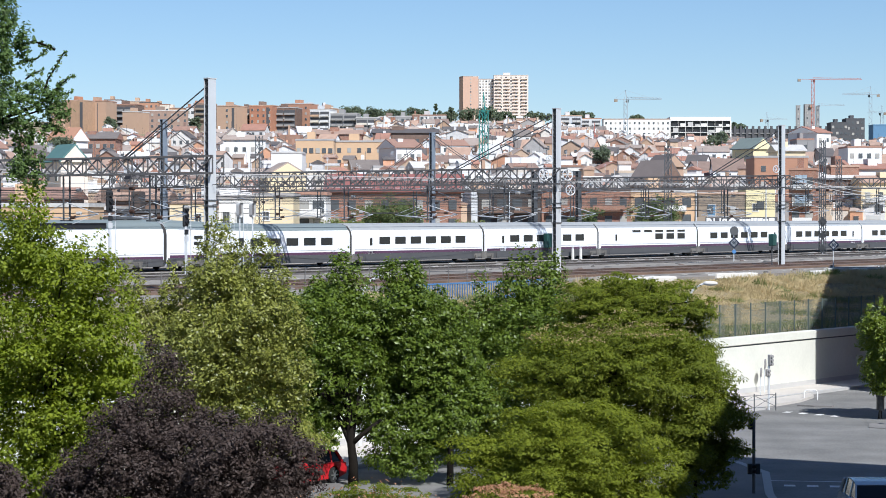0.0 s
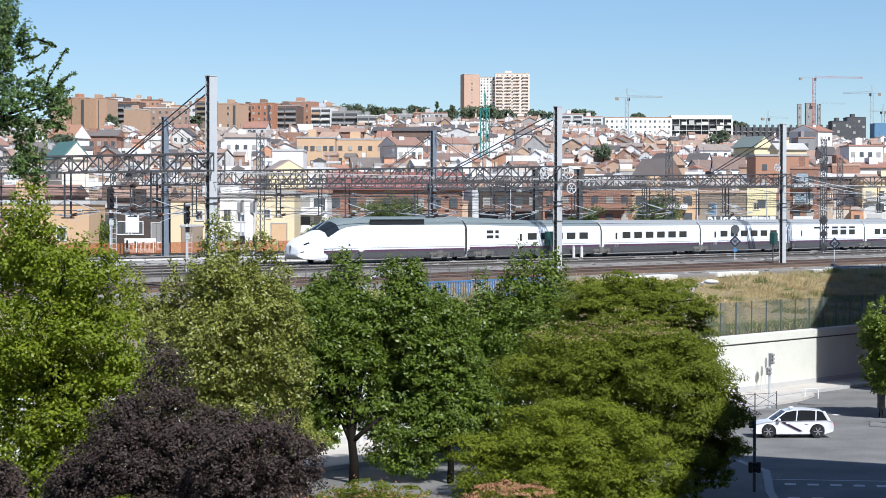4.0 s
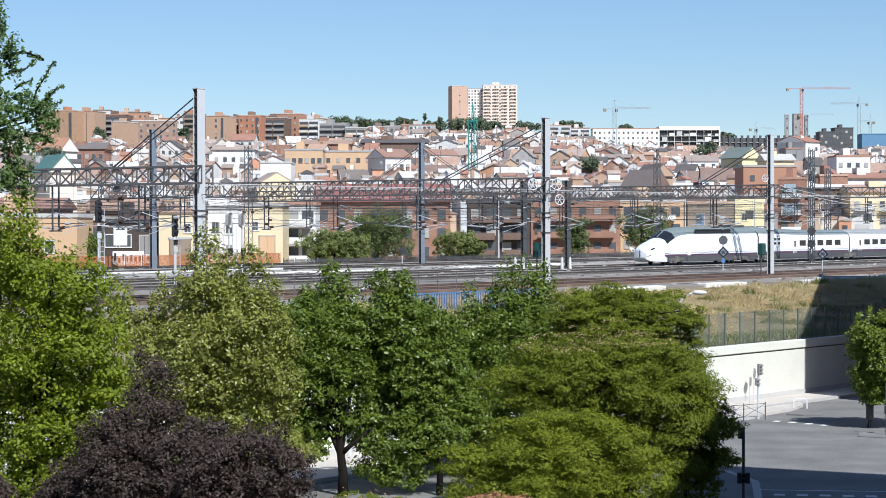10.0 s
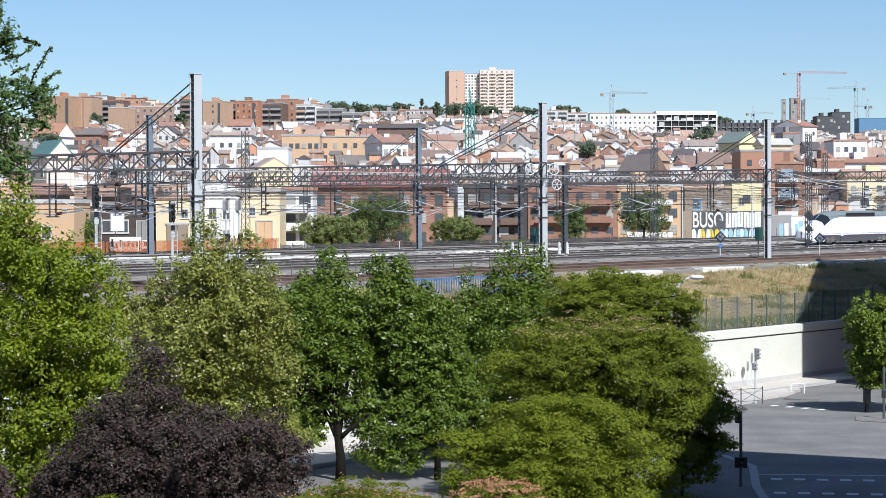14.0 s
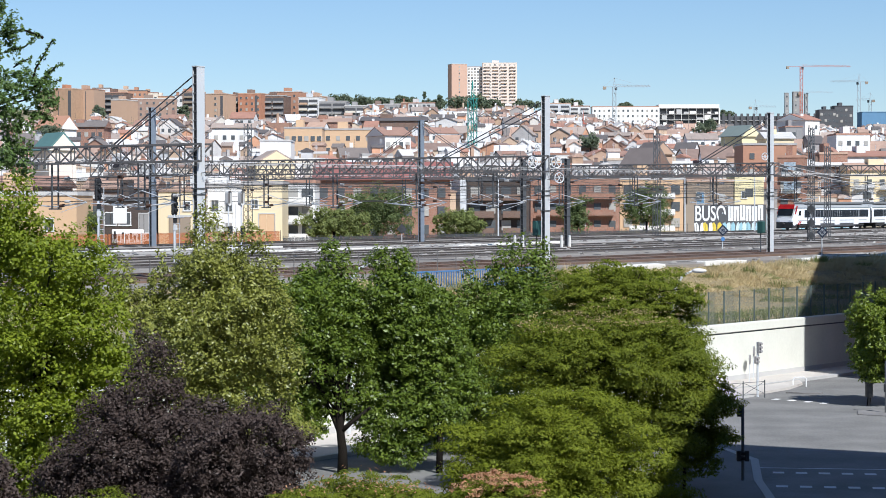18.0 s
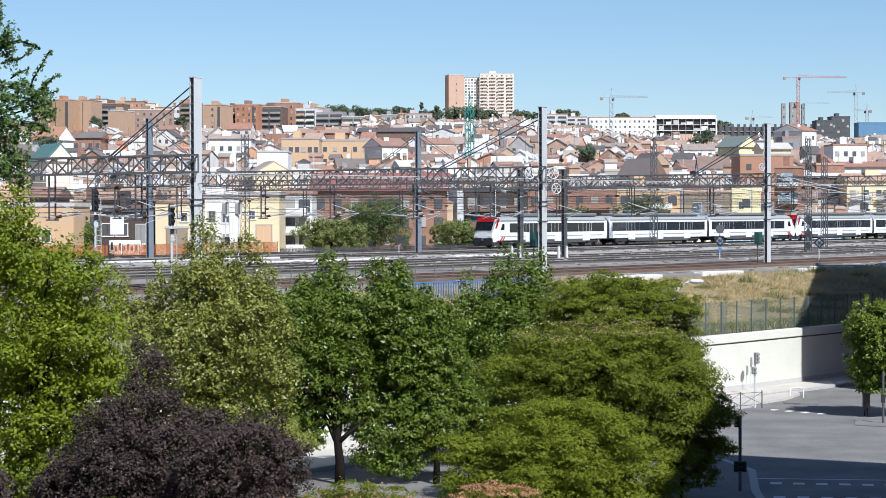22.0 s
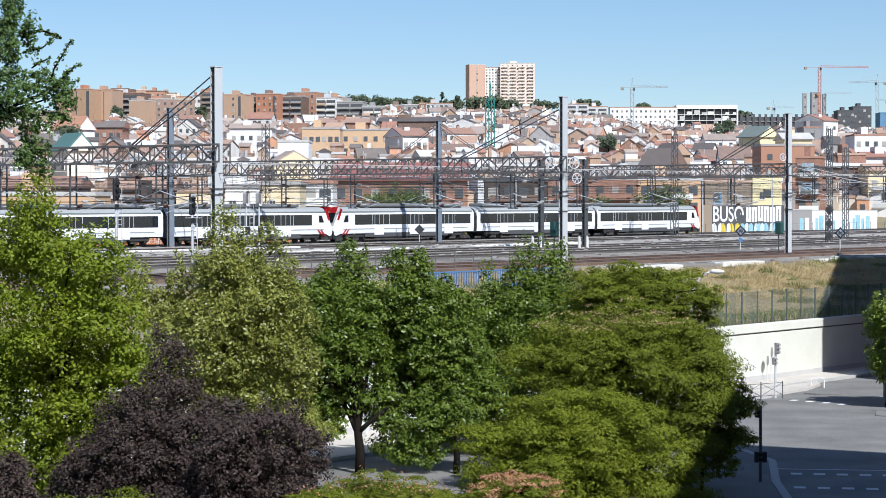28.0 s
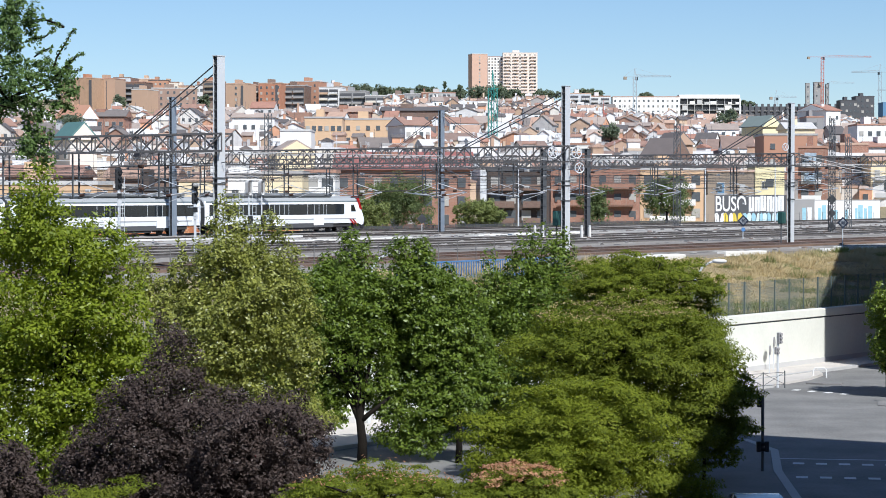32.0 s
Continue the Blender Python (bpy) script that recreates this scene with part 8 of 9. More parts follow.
block("apartment_block", "long brick hall with tiled roof", -99.9, 640.0, 12.1, 14, 12.6, 2, 6, B_ORANGE, R_TILE, base=18.9, turn=0, pitched=2.0)
block("apartment_block", "white house row with tiled roof", -56.9, 640.0, 12.1, 14, 12.3, 2, 5, P_WHITE, R_TILE, base=18.9, turn=0, pitched=1.5)
block("apartment_block", "plain white windowless wall house", -36.4, 520.0, 7.2, 14, 13.4, 1, 0, P_WHITE, R_FLAT, base=10.7, turn=0, rooftop=False)
block("apartment_block", "white house with slanting roof", -8.5, 560.0, 6.8, 14, 13.3, 2, 4, P_WHITE, R_TILE, base=13.3, turn=20, pitched=2.2)
block("apartment_block", "large orange brick building near the crane", 72.7, 480.0, 11.5, 14, 14.1, 2, 3, P_TERRA, R_FLAT, base=8.0, turn=0, rooftop=False)
block("apartment_block", "cream house with low roof", 81.1, 520.0, 6.6, 14, 14.1, 2, 3, P_CREAM, R_TILE, base=10.5, turn=0, pitched=1.6)
block("apartment_block", "white gabled house on the hill", 129.6, 760.0, 6.7, 14, 14.1, 2, 2, P_WHITE, R_TILE, base=23.4, turn=35, pitched=2.2)
block("apartment_block", "plain grey rendered block", 113.6, 700.0, 5.3, 14, 13.1, 3, 1, P_GREY, R_FLAT, base=20.1, turn=0)
block("apartment_block", "white flat-roofed house on the hill", 113.3, 600.0, 9.1, 14, 13.2, 2, 4, P_WHITE, R_FLAT, base=14.6, turn=0)
block("apartment_block", "long white house with tiled roof", 94.3, 480.0, 9.7, 14, 11.6, 2, 6, P_WHITE, R_TILE, base=8.0, turn=0, pitched=1.2)
block("apartment_block", "orange brick block with dark windows", 84.6, 470.0, 5.9, 14, 12.3, 3, 3, B_ORANGE, R_FLAT, base=7.6, turn=0)
block("apartment_block", "reddish tan brick slab block on the hill", -180.2, 1090.0, 9.9, 14, 14.8, 5, 0, W_BRICKFAR, R_FLAT, base=50.3, turn=-20, balconies=0, rail=P_DUSK, win=WIN_S, shade_joints=((0.42, 1.6), (-0.2, 0.35)))
block("apartment_block", "plain tan brick end wall of a block on the hill", -171.5, 1100.0, 11.7, 14, 14.8, 5, 0, P_ADOBE, R_FLAT, base=50.5, turn=-14, balconies=0, rail=P_DUSK, win=WIN_S, shade_joints=((-0.36, 2.2), (0.12, 0.35)))
block("apartment_block", "dark brown balconied block on the hill", -159.8, 1120.0, 12.2, 14, 14.8, 5, 3, B_BROWN, R_FLAT, base=49.8, turn=-10, balconies=2, rail=P_GREY, win=WIN_S)
block("apartment_block", "plain tan brick end wall of a block on the hill", -151.3, 1080.0, 7.9, 14, 11.8, 4, 0, P_ADOBE, R_FLAT, base=47.3, turn=-16, balconies=0, rail=P_DUSK, win=WIN_S)
block("apartment_block", "long brown brick block with rows of windows", -136.7, 1100.0, 22.3, 14, 11.8, 4, 7, W_BRICKFAR, R_FLAT, base=48.8, turn=6, balconies=0, rail=P_DUSK, win=WIN_S)
block("apartment_block", "reddish brick block behind white houses", -127.6, 1180.0, 8.4, 14, 8.9, 3, 3, W_BRICKFAR, R_FLAT, base=59.3, turn=-12, balconies=1, rail=P_DUSK, win=WIN_S)
block("apartment_block", "plain tan brick end wall of a block on the hill", -105.4, 1090.0, 10.5, 14, 14.8, 5, 1, P_ADOBE, R_FLAT, base=47.6, turn=-16, balconies=0, rail=P_DUSK, win=WIN_S, shade_joints=((0.3, 1.3),))
block("apartment_block", "dark brown balconied block on the hill", -98.6, 1110.0, 6.7, 14, 14.8, 5, 2, B_BROWN, R_FLAT, base=47.4, turn=-12, balconies=1, rail=W_WHITE, win=WIN_S)
block("apartment_block", "tan brick block with small windows on the hill", -89.7, 1100.0, 11.7, 14, 14.8, 5, 4, W_BRICKFAR, R_FLAT, base=48.3, turn=-14, balconies=0, rail=P_DUSK, win=WIN_S, shade_joints=((0.3, 1.3),))
block("apartment_block", "dark brown balconied block on the hill", -78.7, 1105.0, 12.0, 14, 14.8, 5, 3, B_BROWN, R_FLAT, base=47.4, turn=-10, balconies=2, rail=P_GREY, win=WIN_S)
block("apartment_block", "reddish brick block above its neighbours", -73.2, 1125.0, 13.1, 14, 14.8, 5, 3, P_TERRA, R_FLAT, base=50.4, turn=-16, balconies=0, rail=P_DUSK, win=WIN_S)
block("apartment_block", "pale block with balconies on the hill", -60.7, 1100.0, 10.0, 14, 11.8, 4, 3, W_WHITE, R_FLAT, base=49.3, turn=-12, balconies=2, rail=W_WHITE, win=WIN_S)
block("apartment_block", "plain tan brick end wall of a block on the hill", -59.1, 1120.0, 7.7, 14, 11.8, 4, 1, P_ADOBE, R_FLAT, base=50.8, turn=-16, balconies=0, rail=P_DUSK, win=WIN_S)
block("apartment_block", "grey balconied block on the hill", -49.0, 1100.0, 13.4, 14, 11.8, 4, 4, P_GREY, R_FLAT, base=47.4, turn=-6, balconies=2, rail=P_GREY, win=WIN_S)
block("apartment_block", "low grey balconied block on the hill", -37.0, 1095.0, 11.4, 14, 8.9, 3, 4, P_GREY, R_FLAT, base=47.9, turn=-4, balconies=2, rail=W_WHITE, win=WIN_S)
block("apartment_block", "red-brown brick block with windows on the hill", -26.7, 1105.0, 10.4, 14, 11.8, 4, 3, W_BRICKFAR, R_FLAT, base=45.9, turn=-10, balconies=0, rail=P_DUSK, win=WIN_S)
block("apartment_block", "white upper block behind the brick blocks", -217.4, 1263.5, 8.6, 12, 9.0, 3, 4, W_WHITE, R_TILE, base=63.4, turn=5, win=WIN_S)
block("apartment_block", "brick upper block behind the brick slabs", -211.0, 1292.7, 11.2, 12, 9.0, 3, 4, W_BRICKFAR, R_TILE, base=64.2, turn=-9, win=WIN_S)
block("apartment_block", "brick upper block behind the brick slabs", -196.5, 1286.9, 10.2, 12, 9.0, 3, 4, W_BRICKFAR, R_TILE, base=63.6, turn=-8, win=WIN_S)
block("apartment_block", "white upper block behind the brick blocks", -179.8, 1261.9, 12.6, 12, 9.0, 3, 4, W_WHITE, R_TILE, base=61.2, turn=-10, win=WIN_S)
block("apartment_block", "terracotta upper block behind the brick slabs", -163.7, 1244.1, 10.7, 12, 9.0, 3, 4, P_TERRA, R_TILE, base=62.7, turn=0, win=WIN_S)
block("apartment_block", "white upper block behind the brick blocks", -151.4, 1251.0, 12.8, 12, 9.0, 3, 4, W_WHITE, R_TILE, base=59.9, turn=-3, win=WIN_S)
block("apartment_block", "terracotta upper block behind the brick slabs", -142.9, 1297.1, 11.0, 12, 9.0, 3, 4, P_TERRA, R_TILE, base=64.4, turn=-12, win=WIN_S)
block("apartment_block", "terracotta upper block behind the brick slabs", -126.9, 1240.6, 10.0, 12, 9.0, 3, 4, P_TERRA, R_TILE, base=59.4, turn=-2, win=WIN_S)
block("apartment_block", "brick upper block behind the brick slabs", -116.8, 1248.1, 9.4, 12, 9.0, 3, 4, W_BRICKFAR, R_TILE, base=59.8, turn=-5, win=WIN_S)
block("apartment_block", "brick upper block behind the brick slabs", -107.3, 1288.5, 13.2, 12, 9.0, 3, 4, W_BRICKFAR, R_TILE, base=59.9, turn=7, win=WIN_S)
block("apartment_block", "brick upper block behind the brick slabs", -91.8, 1292.4, 13.5, 12, 9.0, 3, 4, W_BRICKFAR, R_TILE, base=61.4, turn=5, win=WIN_S)
block("apartment_block", "white upper block behind the brick blocks", -74.3, 1242.8, 10.5, 12, 9.0, 3, 4, W_WHITE, R_TILE, base=60.7, turn=-13, win=WIN_S)
block("apartment_block", "white upper block behind the brick blocks", -67.3, 1291.8, 7.6, 12, 9.0, 3, 4, W_WHITE, R_TILE, base=63.0, turn=9, win=WIN_S)
block("apartment_block", "white apartment block on the hill", -174.4, 1180.0, 9.0, 14, 16.0, 4, 3, W_WHITE, R_TILE, base=53.9, turn=0)
block("apartment_block", "white apartment block on the hill", -174.6, 1280.0, 11.0, 14, 15.3, 3, 4, W_WHITE, R_TILE, base=59.0, turn=0)
block("apartment_block", "white apartment block on the hill", -158.2, 1250.0, 10.1, 14, 13.4, 3, 4, W_WHITE, R_TILE, base=57.5, turn=0)
block("apartment_block", "white apartment block on the hill", -134.5, 1200.0, 6.7, 14, 11.9, 3, 3, W_WHITE, R_TILE, base=55.0, turn=0)
block("apartment_block", "grey glass-fronted office block", -18.2, 1080.0, 9.6, 14, 8.5, 3, 4, P_GREY, R_FLAT, base=48.4, turn=0)
block("apartment_block", "pale grey office block with window bands", -5.9, 1090.0, 15.2, 14, 8.9, 4, 7, M_CONC, R_FLAT, base=49.0, turn=0)
block("apartment_block", "slim orange brick stair tower", -13.0, 1070.0, 3.2, 14, 9.2, 4, 1, B_ORANGE, R_FLAT, base=47.9, turn=0)
block("apartment_block", "white apartment block on the hill", 10.1, 1080.0, 11.5, 14, 6.0, 4, 4, W_WHITE, R_FLAT, base=45.7, turn=0, balconies=2)
block("apartment_block", "white apartment block on the hill", 22.7, 1080.0, 11.5, 14, 6.0, 4, 4, W_WHITE, R_FLAT, base=46.8, turn=0, balconies=2)
block("apartment_block", "white apartment block on the hill", 38.8, 1080.0, 11.5, 14, 6.0, 4, 4, W_WHITE, R_FLAT, base=45.7, turn=0, balconies=2)
block("apartment_block", "white apartment block on the hill", 49.7, 1080.0, 11.5, 14, 6.0, 4, 4, W_WHITE, R_FLAT, base=46.8, turn=0, balconies=2)
block("apartment_block", "white apartment block on the hill", 62.9, 1100.0, 11.1, 14, 10.6, 4, 4, W_WHITE, R_FLAT, base=47.4, turn=0, balconies=2)
block("apartment_block", "white apartment block on the hill", 73.3, 1110.0, 10.7, 14, 10.4, 4, 4, W_WHITE, R_FLAT, base=46.7, turn=0, balconies=2)
block("apartment_block", "brown brick apartment block on the hill", 35.1, 1060.0, 8.0, 14, 6.0, 3, 3, W_BRICKFAR, R_FLAT, base=46.0, turn=0)
block("apartment_block", "brown brick apartment block on the hill", 51.2, 1060.0, 8.0, 14, 6.0, 3, 3, W_BRICKFAR, R_FLAT, base=44.9, turn=0)
block("apartment_block", "long white apartment block on the hill", 112.9, 1300.0, 38.8, 14, 13.1, 4, 14, P_WHITE, R_FLAT, base=51.7, turn=0, win=WIN_S, rooftop=False)


def framed_block(x, y, w, h, base, label):
    """A modern block: white slabs, screens here and there; its black wall paints the recesses' shade."""
    t = empty("apartment_block", pose(x, y, base))
    bm = bmesh.new()
    box(bm, -w / 2 + 0.4, 0, -4, w / 2 - 0.4, 14, h - 0.9)
    part("wall", bm, M_BLACK, t)
    bm = bmesh.new()
    box(bm, -w / 2, -1.2, h - 0.9, w / 2, 14.2, h + 1.4)
    part("roof", bm, P_WHITE, t, "thick white roof slab")
    rng = random.Random(6)
    fh = (h - 0.9) / 4
    for f in range(4):
        bm = bmesh.new()
        box(bm, -w / 2, -1.2, f * fh - 0.12, w / 2, -0.004, f * fh + 0.12)
        part("floor_slab", bm, P_WHITE, t)
        n = 8
        for k in range(n):
            x0 = -w / 2 + 0.6 + (w - 1.2) * k / n
            bm = bmesh.new()
            box(bm, x0 - 0.08, -1.1, f * fh + 0.124, x0 + 0.08, -0.006, f * fh + fh - 0.124)
            part("fin", bm, P_WHITE, t)
            a, b = rng.choice(((0.05, 0.5), (0.3, 0.95), (0.1, 0.9), (0.5, 0.95))) if rng.random() < 0.8 - 0.12 * f else (0.0, 0.0)
            if b:
                bm = bmesh.new()
                box(bm, x0 + (w / n) * a, -1.16, f * fh + 0.21, x0 + (w / n) * b, -0.9, f * fh + fh * rng.choice((0.4, 0.55, 0.8)))
                part("screen", bm, rng.choice((P_WHITE, P_WHITE, M_CONC)), t)
    for s in (-1, 1):
        bm = bmesh.new()
        box(bm, s * w / 2 - 0.4, -1.2, -1, s * w / 2 + 0.4, 0.5, h - 0.904)
        part("side_frame", bm, P_WHITE, t)
    tagged(t, label, "apartment building", "apartment blocks")


def ribbed_block(x, y, w, h, base, label):
    """A long bare concrete frame: dark storeys with piers that stand above the roof."""
    t = empty("apartment_block", pose(x, y, base))
    bm = bmesh.new()
    box(bm, -w / 2, 0, -6, w / 2, 14, h)
    part("wall", bm, P_DARK, t)
    n = 19
    for f in (0.3, 0.72):
        bm = bmesh.new()
        box(bm, -w / 2 - 0.1, -0.7, h * f, w / 2 + 0.1, -0.004, h * f + 0.5)
        part("floor_slab", bm, P_GREY, t)
    pier = bmesh.new()
    box(pier, -0.75, -0.9, -3, 0.75, -0.01, h + 1.6)
    pier = mesh_of(pier, "pier", P_DARK)
    for i in range(n):
        part("pier", pier, None, t, m=pose(-w / 2 + w * (i + 0.5) / n, 0, 0))
    tagged(t, label, "apartment building", "apartment blocks")


framed_block(151.9, 1320, 36.0, 14.5, 51.2, "modern white-framed block, recess shade painted black")
ribbed_block(202.8, 1380, 71.6, 10.8, 51.6, "long dark concrete frame with projecting piers")
block("apartment_block", "dark grey new block under construction", 230.7, 1300.0, 9.9, 14, 14.8, 4, 4, P_DARK, P_DARK, base=48.0, turn=0)
block("apartment_block", "dark grey new block under construction", 243.7, 1320.0, 11.0, 14, 17.1, 5, 4, P_DARK, P_DARK, base=48.8, turn=0)
block("apartment_block", "blue-netted building on a site", 249.5, 1250.0, 17.4, 14, 13.4, 2, 0, G_NET, G_NET, base=46.1, turn=0, rooftop=False)
block("concrete_core", "bare concrete lift core under construction", 254.5, 1600.0, 2.8, 3, 27.9, 8, 1, P_GREY, P_GREY, base=59.2, turn=0, rooftop=False, win=WIN_S)
block("concrete_core", "bare concrete lift core under construction", 262.6, 1600.0, 6.9, 6, 28.7, 8, 2, P_GREY, P_GREY, base=59.2, turn=0, rooftop=False, win=WIN_S)
block("concrete_core", "bare concrete lift core under construction", 268.5, 1600.0, 2.4, 3, 27.1, 8, 1, P_GREY, P_GREY, base=59.2, turn=0, rooftop=False, win=WIN_S)
block("tower_block", "orange brick tower block on the skyline", 22.2, 1790.0, 12.7, 14, 36.3, 14, 1, P_TOWER, R_FLAT, base=83.5, turn=12, win=WIN_S, rooftop=False, inset=1.0)
block("tower_block", "white tower block on the skyline", 34.9, 1800.0, 12.3, 14, 34.1, 14, 5, P_WHITE, R_FLAT, base=84.0, turn=0, rooftop=False)
block("tower_block", "tall pinkish tower with pale balconies", 54.7, 1795.0, 27.7, 16, 37.2, 14, 7, P_PINK, R_FLAT, base=83.8, turn=0, balconies=4, rail=P_PINK)

# cranes

crane("pale tower crane over the town", 102.2, 1250, 50.6, 23.4, 20.2, 0, P_CRANE, bar=0.22)
crane("faded red tower crane above the skyline", 248.3, 1500, 60.6, 39.5, 33.4, 5, P_REDCRANE, tie=False, bar=0.12)
crane("pale tower crane among concrete cores", 268.5, 1600, 64.0, 23.5, 20.2, 10, P_CRANE, tie=False, bar=0.1)
crane("grey tower crane over the town", 267.9, 1400, 52.0, 32.6, 17.7, 172, P_CRANE)
crane("small grey tower crane on the skyline", 217.5, 1500, 64.4, 8.7, 14.4, 10, P_CRANE, bar=0.12)
crane("small grey crane behind new blocks", 294.6, 1500, 58.7, 19.0, 9.5, 160, P_CRANE, bar=0.12)
crane("teal lattice tower crane among the houses", 11.1, 610, 23.4, 14.8, 2.2, 60, P_TEAL, bar=0.13)
crane("faded red lattice crane among the houses", 59.7, 880, 29.8, 11.1, 2.2, 100, P_REDCRANE, bar=0.1)

# far trees along the ridge and among the houses

tree("tree", "green tree on the hill, haze in its leaf colour", -54.3, 1350, 64.5, (-54.3, 1350, 70.2, 8.2, 5.5, 4.2), L_HAZE, 3200, 1.05, 60, clumps=18, clump=0.45, limbs=2, low=2, core=8, group="far trees")
tree("tree", "green tree on the hill, haze in its leaf colour", -41.6, 1380, 64.7, (-41.6, 1380, 70.2, 9.4, 6.3, 4.0), L_HAZE, 3200, 1.08, 61, clumps=18, clump=0.45, limbs=2, low=2, core=8, group="far trees")
tree("tree", "green tree on the hill, haze in its leaf colour", -29.8, 1400, 65.6, (-29.8, 1400, 70.8, 10.6, 7.1, 3.7), L_HAZE, 3200, 1.09, 62, clumps=18, clump=0.45, limbs=2, low=2, core=8, group="far trees")
tree("tree", "green tree on the hill, haze in its leaf colour", -17.6, 1420, 67.8, (-17.6, 1420, 72.7, 9.1, 6.1, 3.4), L_HAZE, 3200, 1.11, 63, clumps=18, clump=0.45, limbs=2, low=2, core=8, group="far trees")
tree("tree", "green tree on the hill, haze in its leaf colour", 2.2, 1420, 66.4, (2.2, 1420, 71.3, 8.1, 5.4, 3.4), L_HAZE, 3200, 1.11, 64, clumps=18, clump=0.45, limbs=2, low=2, core=8, group="far trees")
tree("tree", "green tree on the hill, haze in its leaf colour", 17.5, 1500, 69.7, (17.5, 1500, 75.5, 11.4, 7.6, 4.4), L_HAZE, 3200, 1.17, 65, clumps=18, clump=0.45, limbs=2, low=2, core=8, group="far trees")
tree("tree", "green tree on the hill, haze in its leaf colour", 31.9, 1500, 70.4, (31.9, 1500, 76.2, 10.2, 6.8, 4.4), L_HAZE, 3200, 1.17, 66, clumps=18, clump=0.45, limbs=2, low=2, core=8, group="far trees")
tree("tree", "green tree on the hill, haze in its leaf colour", 60.9, 1450, 67.6, (60.9, 1450, 72.6, 9.9, 6.6, 3.5), L_HAZE, 3200, 1.13, 67, clumps=18, clump=0.45, limbs=2, low=2, core=8, group="far trees")
tree("tree", "green tree on the hill, haze in its leaf colour", 88.9, 1400, 65.6, (88.9, 1400, 70.1, 5.8, 3.9, 3.0), L_HAZE, 3200, 1.09, 68, clumps=18, clump=0.45, limbs=2, low=2, core=8, group="far trees")
tree("tree", "green tree on the hill, haze in its leaf colour", 125.1, 1450, 65.8, (125.1, 1450, 70.4, 4.9, 3.3, 3.1), L_HAZE, 3200, 1.13, 69, clumps=18, clump=0.45, limbs=2, low=2, core=8, group="far trees")
tree("tree", "green tree on the hill, haze in its leaf colour", 81.9, 1400, 66.3, (81.9, 1400, 70.8, 6.4, 4.3, 3.0), L_HAZE, 3200, 1.09, 70, clumps=18, clump=0.45, limbs=2, low=2, core=8, group="far trees")
tree("tree", "green tree on the hill, haze in its leaf colour", -127.8, 1150, 50.1, (-127.8, 1150, 55.5, 2.9, 2.9, 3.8), L_HAZE, 2600, 0.96, 71, clumps=18, clump=0.45, limbs=2, low=2, core=6, group="far trees")
tree("tree", "green tree on the hill, haze in its leaf colour", -161.0, 1080, 48.3, (-161.0, 1080, 53.3, 3.0, 3.0, 3.3), L_HAZE, 2600, 0.90, 72, clumps=18, clump=0.45, limbs=2, low=2, core=6, group="far trees")
tree("tree", "green tree on the hill, haze in its leaf colour", 191.2, 1450, 61.7, (191.2, 1450, 65.7, 4.3, 2.9, 2.5), L_HAZE, 3200, 1.13, 73, clumps=18, clump=0.45, limbs=2, low=2, core=8, group="far trees")
tree("tree", "green tree on the hill, haze in its leaf colour", 93.5, 760, 30.8, (93.5, 760, 34.8, 4.4, 4.4, 2.1), L_HAZE, 2600, 0.64, 74, clumps=18, clump=0.45, limbs=2, low=2, core=6, group="far trees")
tree("tree", "green tree on the hill, haze in its leaf colour", 44.1, 620, 22.9, (44.1, 620, 26.5, 3.1, 3.1, 1.7), L_HAZE, 2600, 0.52, 75, clumps=18, clump=0.45, limbs=2, low=2, core=6, group="far trees")
tree("tree", "green tree on the hill, haze in its leaf colour", -88.7, 520, 22.9, (-88.7, 520, 26.4, 3.3, 3.3, 1.7), L_HAZE, 2600, 0.43, 76, clumps=18, clump=0.45, limbs=2, low=2, core=6, group="far trees")
tree("tree", "green tree on the hill, haze in its leaf colour", 39.7, 1480, 68.8, (39.7, 1480, 73.9, 8.4, 5.6, 3.5), L_HAZE, 3200, 1.15, 77, clumps=18, clump=0.45, limbs=2, low=2, core=8, group="far trees")
tree("tree", "slim cypress on the ridge, haze in its leaf colour", -4.6, 1400, 68.7, (-4.6, 1400, 74.6, 1.2, 1.2, 4.3), L_HAZE, 700, 1.56, 78, clumps=8, clump=0.45, limbs=2, group="far trees")
tree("tree", "slim cypress on the ridge, haze in its leaf colour", 5.3, 1400, 68.4, (5.3, 1400, 73.6, 1.1, 1.1, 3.5), L_HAZE, 700, 1.56, 79, clumps=8, clump=0.45, limbs=2, group="far trees")

